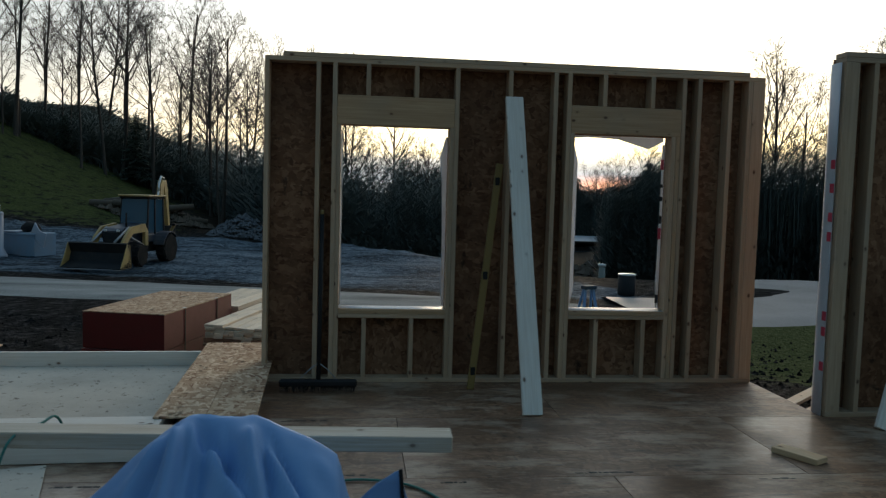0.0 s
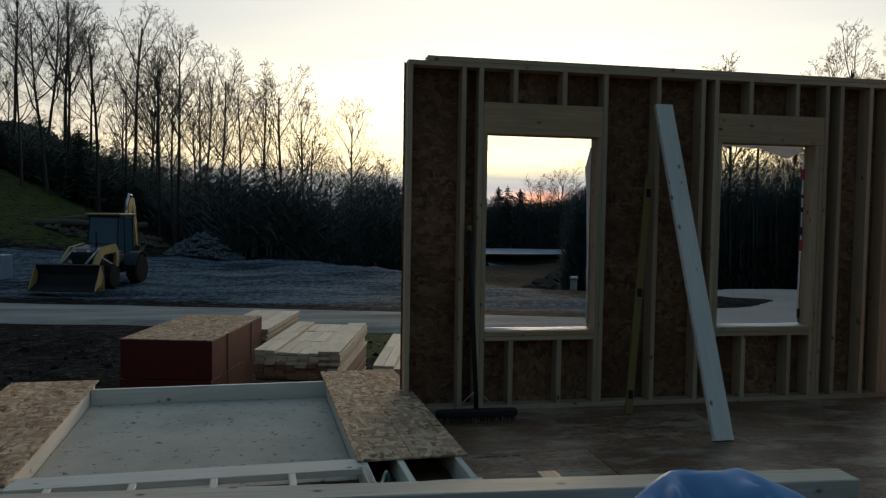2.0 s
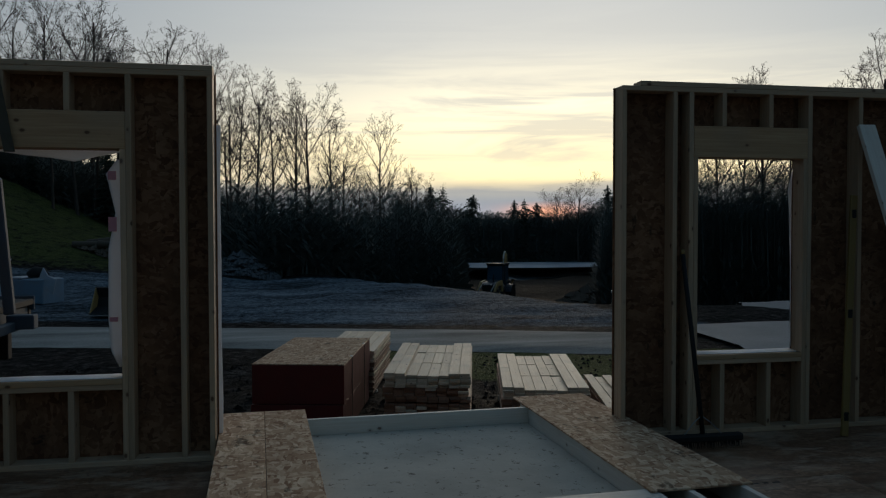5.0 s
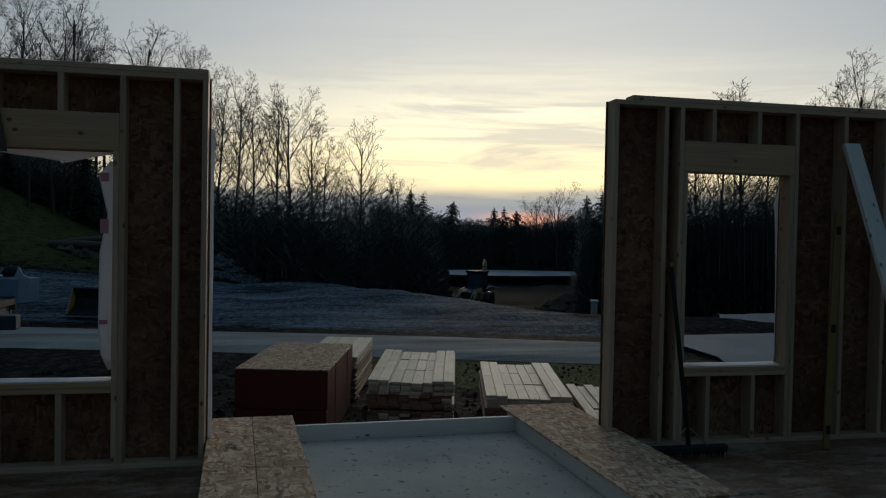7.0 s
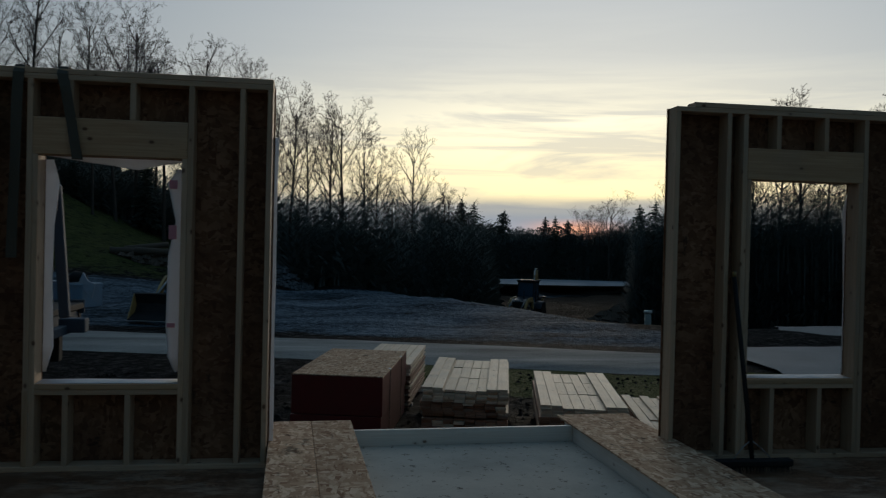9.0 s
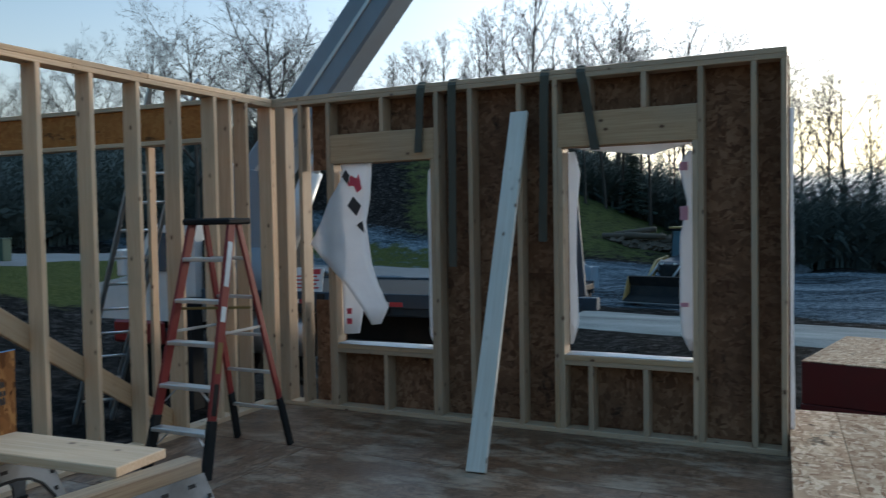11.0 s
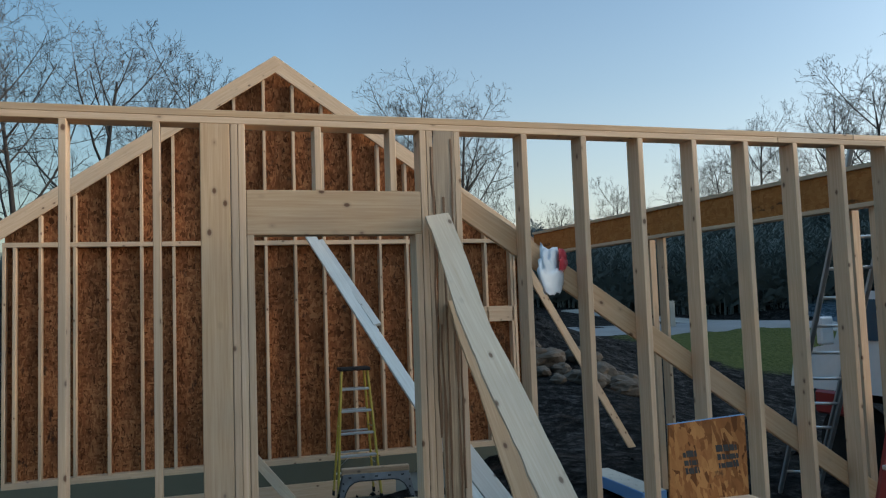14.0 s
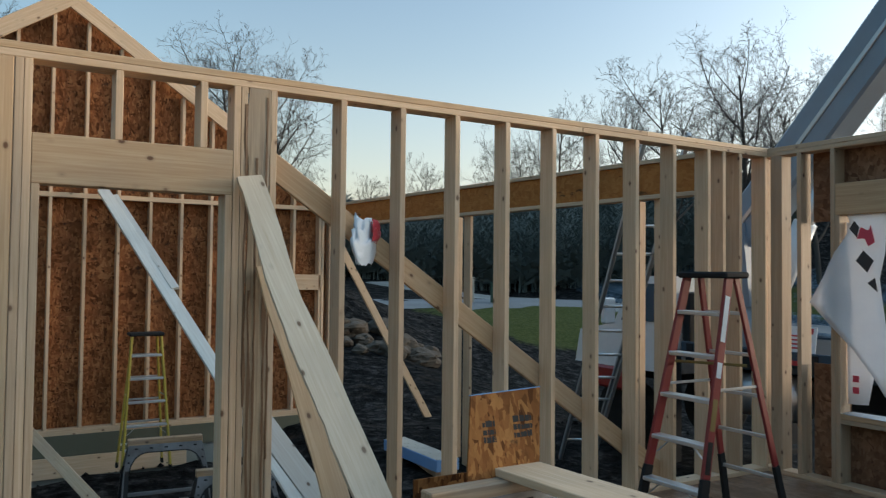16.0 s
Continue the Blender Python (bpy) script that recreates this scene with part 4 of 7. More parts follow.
# waney-edged post beside the doorway: one edge keeps its bark line
waney("post", M["bark"], wall_l, (X_IN - 0.018, 1.49, T2), (X_IN - 0.018, 1.49, H_WALL - 2 * T2), 0.125, 0.036, (0, 1, 0), 2.2, 0.016, "post with a dark waney bark edge")
stud(wall_l, X_IN, 1.575, along="y")
for y, z0, z1, wd, sd in ((1.446, 0.05, 1.55, 0.013, 3.1), (1.474, 0.35, 2.3, 0.009, 5.7), (1.533, 0.05, 2.65, 0.016, 8.3), (1.556, 0.6, 2.0, 0.008, 1.9), (1.418, 0.9, 2.6, 0.006, 4.4)):
    waney("bark_seam", M["knot"], wall_l, (X_IN + 0.0012, y, z0), (X_IN + 0.0012, y, z1), wd, 0.004, (0, 1, 0), sd, 0.012, "dark bark seam")
board("diagonal_brace", M["fir"], wall_l, (X_OUT - 0.022, 1.40, 2.437), (X_OUT - 0.022, 4.93, 0.047), W6, T2, (0, 0.5, 0.8))

# ---------------------------------------------------------------- garage beyond
XG = -14.05
gz0, gz1 = -0.44, 2.59
gar = thing("garage_gable_wall", "framed garage gable wall of new studs backed by orange-brown strand board", "gable wall", kind="structure")
GY0, GY1, GP = -2.30, 4.82, 1.145
pitch = 0.68
gpk = 5.25


def roof_z(y):
    return gpk - pitch * abs(y - GP)


block("bottom_plate", M["spruce"], gar, (XG - W6, GY0, gz0), (XG, GY1, gz0 + T2 * 2))
block("mid_plate", M["spruce"], gar, (XG - W6, GY0, gz1), (XG, GY1, gz1 + T2 * 1.6))
y = GP - 0.167 - 0.406 * 8
while y < GY1 - 0.1:
    if y > GY0 + 0.05:
        stud(gar, XG, y, gz0 + 2 * T2, gz1, along="y")
        top = roof_z(y) - 0.2
        if top > gz1 + 0.15:
            stud(gar, XG, y, gz1 + T2 * 1.6, top, along="y")
    y += 0.406
for s in (0, 1):
    stud(gar, XG, GY1 - 0.02 - 0.12 * s, gz0 + 2 * T2, gz1, along="y")
    stud(gar, XG, GY0 + 0.02 + 0.12 * s, gz0 + 2 * T2, gz1, along="y")
ye = GY1 + 0.25
board("rafter", M["spruce"], gar, (XG + 0.02, GP - 0.05, gpk - 0.09 + 0.05 * pitch), (XG + 0.02, ye, roof_z(ye) - 0.09), 0.2, T2, (0, 0, 1))
ye = GY0 - 0.25
board("rafter", M["spruce"], gar, (XG + 0.023, GP + 0.05, gpk - 0.09 + 0.05 * pitch), (XG + 0.023, ye, roof_z(ye) - 0.09), 0.2, T2, (0, 0, 1))
xs = XG - W6 - 0.014
for a, b in ((GY0, -1.10), (-1.10, 0.04), (0.04, 1.145), (1.145, 2.48), (2.48, 3.70), (3.70, GY1)):
    block("sheathing_sheet", M["osb_gable"], gar, (xs, a + 0.0004, gz0 - 0.05), (xs + 0.012, b - 0.0004, 1.06), 0.001)
    block("sheathing_sheet", M["osb_gable"], gar, (xs, a + 0.0004, 1.0605), (xs + 0.012, b - 0.0004, 2.28), 0.001)
    za, zb = max(2.4, roof_z(a) - 0.12), max(2.4, roof_z(b) - 0.12)
    sheet("sheathing_sheet", M["osb_gable"], gar, [(xs, a + 0.0004, 2.2805), (xs, b - 0.0004, 2.2805), (xs, b - 0.0004, zb), (xs, a + 0.0004, za)], (0.012, 0, 0))
block("rail", M["spruce"], gar, (XG - 0.01, 4.02, 1.40), (XG, 4.66, 1.63))
gf = thing("garage_foundation", "grey-green concrete foundation wall of the garage with a plank along it", "foundation", kind="structure")
block("wall", M["concrete"], gf, (XG - 0.25, GY0 - 0.1, -1.6), (XG - 0.02, GY1 + 0.1, gz0 - 0.272), 0.005)
block("sill_timber", M["pt_green"], gf, (XG - 0.2, GY0 - 0.1, gz0 - 0.27), (XG + 0.005, GY1 + 0.1, gz0))
block("plank", M["spruce"], gf, (XG - 0.018, GY0 + 0.3, -0.97), (XG + 0.03, GY1 - 2.1, -0.714))

# portal beam on posts
beam = thing("portal_beam", "long orange strand-board beam with pale flanges on lumber posts", "beam")
BA, BB = Vector((-7.62, 5.57, 0)), Vector((-13.98, 5.04, 0))
for nm, mt, z0, z1, wd in (("web", "osb_orange", 2.405, 2.695, 0.09), ("flange", "spruce", 2.695, 2.733, 0.14), ("flange", "spruce", 2.367, 2.405, 0.14)):
    zc = Vector((0, 0, (z0 + z1) / 2))
    board(nm, M[mt], beam, BA + zc, BB + zc, z1 - z0, wd, (0, 0, 1), 0.002)
for x in (-8.1, -10.97):
    y = BA.y + (BB.y - BA.y) * (x - BA.x) / (BB.x - BA.x)
    block("post", M["spruce"], beam, (x - 0.07, y - 0.02, height(x, y) - 0.1), (x + 0.07, y + 0.018, 2.367))
    block("post", M["spruce"], beam, (x - 0.34, y + 0.03, height(x, y) - 0.1), (x - 0.30, y + 0.11, 2.367))

# ---------------------------------------------------------------- trees


def grow(seed, tall, spread=0.5, levels=5, crooked=0.10, first=0.38, reach=0.5):
    """Verts and faces of a leafless tree: a tapered trunk, ascending limbs that fork into fine twigs."""
    rnd = random.Random(seed)
    vs, fs = [], []
    kids_of = (11, 5, 4, 4, 3) if reach < 0.4 else (11, 7, 5, 4, 3)

    def limb(p, d, length, r, level):
        segs = 5 if level == 0 else (4 if level == 1 else 3 if level < 4 else 2)
        pts, rad = [p], [r]
        q, e = Vector(p), Vector(d)
        end_r = r * (0.30 if level == 0 else 0.4)
        for i in range(segs):
            bend = crooked * (0.55 if level == 0 else 1.0 + 0.35 * level)
            e = (e + Vector((rnd.uniform(-1, 1), rnd.uniform(-1, 1), rnd.uniform(-0.7, 0.7))) * bend + Vector((0, 0, 0.13 if level in (1, 2) else 0.05))).normalized()
            q = q + e * length / segs
            pts.append(q.copy())
            rad.append(r + (end_r - r) * (i + 1) / segs)
        sides = 6 if level == 0 else (4 if level == 1 else 3)
        v, f = tube_verts(pts, rad, sides, cap=False)
        o = len(vs)
        vs.extend(v)
        fs.extend([tuple(a + o for a in g) for g in f])
        if level >= levels:
            return
        kids = kids_of[level]
        for k in range(kids):
            u = (first + (0.99 - first) * (k + rnd.random()) / kids) if level == 0 else (0.22 + 0.77 * (k + rnd.random()) / kids)
            i = min(int(u * segs), segs - 1)
            w = u * segs - i
            base = pts[i].lerp(pts[i + 1], w)
            br = rad[i] + (rad[i + 1] - rad[i]) * w
            axis = (pts[i + 1] - pts[i]).normalized()
            side = axis.orthogonal().normalized()
            side.rotate(Matrix.Rotation(2.4 * k + rnd.uniform(-0.6, 0.6), 3, axis))
            ang = spread * rnd.uniform(0.75, 1.35) * (1.25 - 0.45 * u if level == 0 else 1.0)
            out = axis * math.cos(ang * 1.5) + side * math.sin(ang * 1.5)
            ln = length * (reach if level == 0 else 0.55) * rnd.uniform(0.65, 1.15) * (1.25 - 0.65 * u if level == 0 else 1.1 - 0.35 * u)
            limb(base, out.normalized(), ln, max(0.009 if level > 2 else 0.013, min(br * 0.62, r * (0.45 if reach < 0.4 else 0.52))), level + 1)

    limb(Vector((0, 0, -0.4)), Vector((rnd.uniform(-0.06, 0.06), rnd.uniform(-0.06, 0.06), 1)), tall, tall * (0.0115 if reach < 0.4 else 0.017), 0)
    return vs, fs


TALL = {}


def make_bare_tree(seed, tall, spread, first, levels=5, reach=0.5, crooked=0.10):
    """A leafless tree as a thing with trunk and crown."""
    vs, fs = grow(seed, tall, spread, levels=levels, first=first, reach=reach, crooked=crooked)
    cut = 6 * 5
    t_ob = thing("bare_tree", "leafless dark deciduous tree at the edge of the wood", "tree", "bare trees of the wood")
    TALL[t_ob.name] = max(v[2] for v in vs)
    raw("trunk", vs[:36], fs[:cut], M["trunk"], t_ob, smooth=True)
    rest = [tuple(a - 36 for a in f) for f in fs[cut:]]
    raw("crown", vs[36:], rest, M["trunk"], t_ob, smooth=False)
    return t_ob


def make_conifer(seed, tall):
    """A spruce or pine: trunk and layers of drooping sprays."""
    rnd = random.Random(seed)
    t_ob = thing("conifer", "dark evergreen conifer in the wood", "tree", "conifers of the wood")
    tube("trunk", M["trunk"], t_ob, [(0, 0, -0.3), (0.05, 0, tall * 0.5), (0, 0, tall)], [tall * 0.015, tall * 0.009, 0.01], 6)
    TALL[t_ob.name] = tall
    vs, fs = [], []
    layers = 26
    for i in range(layers):
        u = i / (layers - 1)
        z = tall * (0.12 + 0.86 * u)
        reach = tall * 0.30 * (1 - u) ** 0.5 * rnd.uniform(0.45, 1.25) + 0.12
        for k in range(11):
            a = rnd.uniform(0, 6.283)
            l = reach * rnd.uniform(0.6, 1.1)
            dx, dy = math.cos(a), math.sin(a)
            px, py = -dy, dx
            for s in range(4):
                u0, u1 = s / 4, (s + 1) / 4
                wd = l * 0.17 * (1.1 - u0)
                zz = z + rnd.uniform(-0.1, 0.1)
                o = len(vs)
                vs += [(dx * l * u0, dy * l * u0, zz - 0.25 * l * u0), (dx * l * u1 + px * wd, dy * l * u1 + py * wd, zz - 0.25 * l * u1 - rnd.uniform(0.0, 0.25)),
                       (dx * l * (u1 + 0.12), dy * l * (u1 + 0.12), zz - 0.22 * l * u1), (dx * l * u1 - px * wd, dy * l * u1 - py * wd, zz - 0.25 * l * u1 - rnd.uniform(0.0, 0.25))]
                fs.append((o, o + 1, o + 2, o + 3))
    raw("crown", vs, fs, M["needle"], t_ob)
    return t_ob


BARE = [make_bare_tree(11 + i, h, sp, fi, reach=re) for i, (h, sp, fi, re) in enumerate(((15, 0.42, 0.50, 0.32), (13, 0.46, 0.42, 0.36), (17, 0.40, 0.56, 0.29), (12, 0.48, 0.40, 0.38), (16, 0.44, 0.50, 0.33), (14, 0.50, 0.44, 0.37)))]
WIDE = [make_bare_tree(31 + i, h, sp, fi, reach=0.52, crooked=0.075) for i, (h, sp, fi) in enumerate(((13, 0.56, 0.27), (12, 0.52, 0.30), (14, 0.58, 0.29)))]
PINE = [make_conifer(51 + i, h) for i, h in enumerate((8.0, 11.0, 6.0))]
placed_b, placed_p, placed_w = [0] * len(BARE), [0] * len(PINE), [0] * len(WIDE)


def plant(kind, x, y, s, turn, i):
    pool, used = {"b": (BARE, placed_b), "w": (WIDE, placed_w), "c": (PINE, placed_p)}[kind]
    i %= len(pool)
    m = Matrix.Translation((x, y, height(x, y))) @ pose(0, 0, 0, 0, 0, turn) @ Matrix.Scale(s, 4)
    if not used[i]:
        pool[i].matrix_basis = m
        used[i] = 1
        return pool[i]
    ob = copy_thing(pool[i], Matrix.Identity(4))
    ob.matrix_basis = m
    return ob


tr = random.Random(5)


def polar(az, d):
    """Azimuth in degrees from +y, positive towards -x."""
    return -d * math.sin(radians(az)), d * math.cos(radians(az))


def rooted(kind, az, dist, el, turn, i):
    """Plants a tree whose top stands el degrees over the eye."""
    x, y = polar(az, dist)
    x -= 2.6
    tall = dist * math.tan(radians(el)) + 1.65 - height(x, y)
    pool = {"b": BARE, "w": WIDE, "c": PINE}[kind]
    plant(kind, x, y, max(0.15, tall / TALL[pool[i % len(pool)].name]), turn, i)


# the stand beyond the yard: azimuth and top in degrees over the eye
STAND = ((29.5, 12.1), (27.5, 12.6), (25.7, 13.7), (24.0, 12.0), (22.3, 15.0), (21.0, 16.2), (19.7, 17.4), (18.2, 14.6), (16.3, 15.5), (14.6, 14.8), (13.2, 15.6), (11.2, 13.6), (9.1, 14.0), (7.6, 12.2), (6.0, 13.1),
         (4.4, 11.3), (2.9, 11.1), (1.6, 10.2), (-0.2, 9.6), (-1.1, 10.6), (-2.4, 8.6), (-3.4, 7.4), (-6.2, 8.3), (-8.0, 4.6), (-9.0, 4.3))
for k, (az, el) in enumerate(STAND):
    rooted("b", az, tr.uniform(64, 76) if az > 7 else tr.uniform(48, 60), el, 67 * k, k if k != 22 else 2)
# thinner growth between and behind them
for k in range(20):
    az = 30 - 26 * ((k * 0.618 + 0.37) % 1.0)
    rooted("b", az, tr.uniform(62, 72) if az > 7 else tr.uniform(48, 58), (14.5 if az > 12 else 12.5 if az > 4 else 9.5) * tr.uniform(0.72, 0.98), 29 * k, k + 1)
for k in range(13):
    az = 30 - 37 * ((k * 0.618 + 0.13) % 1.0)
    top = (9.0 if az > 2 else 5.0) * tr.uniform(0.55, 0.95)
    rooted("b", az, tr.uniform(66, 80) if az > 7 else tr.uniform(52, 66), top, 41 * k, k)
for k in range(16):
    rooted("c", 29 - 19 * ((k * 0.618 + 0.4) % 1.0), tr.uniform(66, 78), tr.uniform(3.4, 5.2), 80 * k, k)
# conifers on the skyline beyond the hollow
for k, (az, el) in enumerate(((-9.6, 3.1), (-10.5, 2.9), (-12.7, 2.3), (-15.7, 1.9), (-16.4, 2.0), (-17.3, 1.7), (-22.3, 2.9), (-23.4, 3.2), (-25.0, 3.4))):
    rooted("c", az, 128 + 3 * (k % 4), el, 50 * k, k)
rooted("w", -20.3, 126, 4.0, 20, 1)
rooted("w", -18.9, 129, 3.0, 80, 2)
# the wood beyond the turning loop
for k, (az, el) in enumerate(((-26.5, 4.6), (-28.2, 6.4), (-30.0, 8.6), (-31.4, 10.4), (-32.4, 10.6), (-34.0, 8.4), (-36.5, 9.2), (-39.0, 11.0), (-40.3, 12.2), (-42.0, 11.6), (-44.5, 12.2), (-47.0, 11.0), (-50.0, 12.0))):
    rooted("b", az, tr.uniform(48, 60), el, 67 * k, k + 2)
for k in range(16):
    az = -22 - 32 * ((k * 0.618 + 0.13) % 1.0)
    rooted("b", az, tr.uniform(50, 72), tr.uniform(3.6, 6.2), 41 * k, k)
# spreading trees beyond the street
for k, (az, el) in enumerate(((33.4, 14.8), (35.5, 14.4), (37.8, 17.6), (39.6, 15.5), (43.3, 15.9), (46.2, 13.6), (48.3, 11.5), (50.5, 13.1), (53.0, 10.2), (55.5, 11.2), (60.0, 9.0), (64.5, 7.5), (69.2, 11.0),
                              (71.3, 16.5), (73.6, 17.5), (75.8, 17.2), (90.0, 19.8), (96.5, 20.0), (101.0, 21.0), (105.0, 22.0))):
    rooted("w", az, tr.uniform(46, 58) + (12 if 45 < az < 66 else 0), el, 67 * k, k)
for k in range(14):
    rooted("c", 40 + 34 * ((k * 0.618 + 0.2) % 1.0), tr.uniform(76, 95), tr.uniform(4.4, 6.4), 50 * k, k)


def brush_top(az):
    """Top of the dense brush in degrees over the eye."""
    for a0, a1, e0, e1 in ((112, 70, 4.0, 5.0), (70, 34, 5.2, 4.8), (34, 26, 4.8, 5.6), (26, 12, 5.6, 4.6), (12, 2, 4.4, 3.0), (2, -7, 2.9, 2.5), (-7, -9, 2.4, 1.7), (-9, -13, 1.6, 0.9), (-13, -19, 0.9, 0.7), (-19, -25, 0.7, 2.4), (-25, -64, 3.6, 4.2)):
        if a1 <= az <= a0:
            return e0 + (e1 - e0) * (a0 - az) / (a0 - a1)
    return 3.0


def thicket():
    """The dim mass of far woods: stems and brush, too many to count."""
    rnd = random.Random(77)
    vs, fs = [], []
    for k in range(44000):
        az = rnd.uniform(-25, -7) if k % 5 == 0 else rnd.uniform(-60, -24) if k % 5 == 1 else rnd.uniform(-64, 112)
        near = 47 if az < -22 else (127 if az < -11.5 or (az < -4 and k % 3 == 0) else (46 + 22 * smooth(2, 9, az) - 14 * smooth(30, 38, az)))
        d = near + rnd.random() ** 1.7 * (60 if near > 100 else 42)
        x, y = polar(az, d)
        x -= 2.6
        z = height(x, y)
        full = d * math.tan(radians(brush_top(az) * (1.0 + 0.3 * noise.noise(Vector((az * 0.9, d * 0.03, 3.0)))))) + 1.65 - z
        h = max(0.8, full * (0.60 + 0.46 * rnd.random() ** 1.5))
        r = (0.012 + 0.05 * rnd.random() ** 2) * (1.0 if d < 100 else 2.2)
        lean = rnd.uniform(-0.2, 0.2)
        o = len(vs)
        for j in range(3):
            t = j * 2.094 + k
            vs.append((x + r * math.cos(t), y + r * math.sin(t), z - 0.3))
        vs.append((x + lean * h * 0.3, y, z + h))
        fs += [(o, o + 1, o + 3), (o + 1, o + 2, o + 3), (o + 2, o, o + 3)]
        for q in range(20):
            u = rnd.uniform(0.08, 0.97)
            bx, bz = x + lean * h * 0.3 * u, z + h * u
            ang = rnd.uniform(0, 6.283)
            l = rnd.uniform(0.3, 1.0) * (1.25 - 0.6 * u)
            o = len(vs)
            ex, ey = bx + l * math.cos(ang), y + l * math.sin(ang)
            wd = (rnd.uniform(0.02, 0.05) + (0.35 * rnd.random() if u < 0.45 else 0.05 * rnd.random())) * (1.0 if d < 100 else 2.4)
            ez = bz + l * rnd.uniform(0.3, 1.1)
            vs += [(bx, y, bz), (ex, ey, ez), (ex + wd, ey + wd, ez - 0.4 * wd)]
            fs.append((o, o + 1, o + 2))
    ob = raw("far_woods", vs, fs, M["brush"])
    tagged(ob, "dim mass of far leafless woodland in a haze-paled colour", "woods", kind="stuff")


thicket()

# ---------------------------------------------------------------- wall panel lying on the deck between the two front panels
SK = radians(2.68)
PAN = Matrix.Translation((-1.396, 5.639, 0)) @ Matrix.Rotation(SK, 4, "Z")
panel = thing("wall_panel", "half-built wall panel of two-by-six lumber lying flat on the deck with strand-board strips", "wall panel", at=PAN)


def lay(name, mat, x0, x1, y0, y1, z0, z1, label=""):
    return block(name, M[mat], panel, (x0, y0, z0), (x1, y1, z1), 0.003, label)


lay("strand_board_strip", "osb_new", -1.62, -1.295, -1.32, 1.20, 0.142, 0.156)
lay("strand_board_strip", "osb_new", -1.292, -0.97, -1.32, 1.20, 0.142, 0.156)
lay("strand_board_strip", "osb_new", 0.83, 1.153, -1.26, 1.25, 0.142, 0.156)
lay("strand_board_strip", "osb_new", 1.156, 1.48, -1.26, 1.25, 0.142, 0.156)
for x in (-1.58, -1.28, -1.02):
    lay("stud", "weathered", x, x + T2, -1.62, 1.10, 0.002, W6)
for x in (0.85, 1.06, 1.40):
    lay("stud", "weathered", x, x + T2, -1.62, 1.10, 0.002, W6)
lay("head_plate", "weathered", -0.98, 0.85, 0.90, 0.90 + T2, 0.002, W6, "whitish header board on edge")
lay("sill_plate", "weathered", -0.98, 0.85, -1.36, -1.18, W6 - T2, W6)
for i in range(5):
    x = -0.78 + i * 0.406
    lay("cripple_stud", "weathered", x, x + T2, -1.62, -1.365, 0.002, W6)
lay("bottom_plate", "weathered", -1.60, 1.46, -1.66, -1.622, 0.002, W6)
block("white_sheet", M["white_sheet"], panel, (-0.975, -1.17, 0.004), (0.845, 0.895, 0.016), 0.002, "white sheet with stains inside the frame")
scrap_w = thing("white_offcut", "white sheet offcut lying on the deck near the long board", "offcut", at=pose(-0.83, 3.45, 0.0, 0, 0, 16.7))
block("sheet", M["white_sheet"], scrap_w, (-0.9, -0.25, 0.003), (0.0, 0.52, 0.015), 0.002)

# ---------------------------------------------------------------- tools and loose lumber on the deck


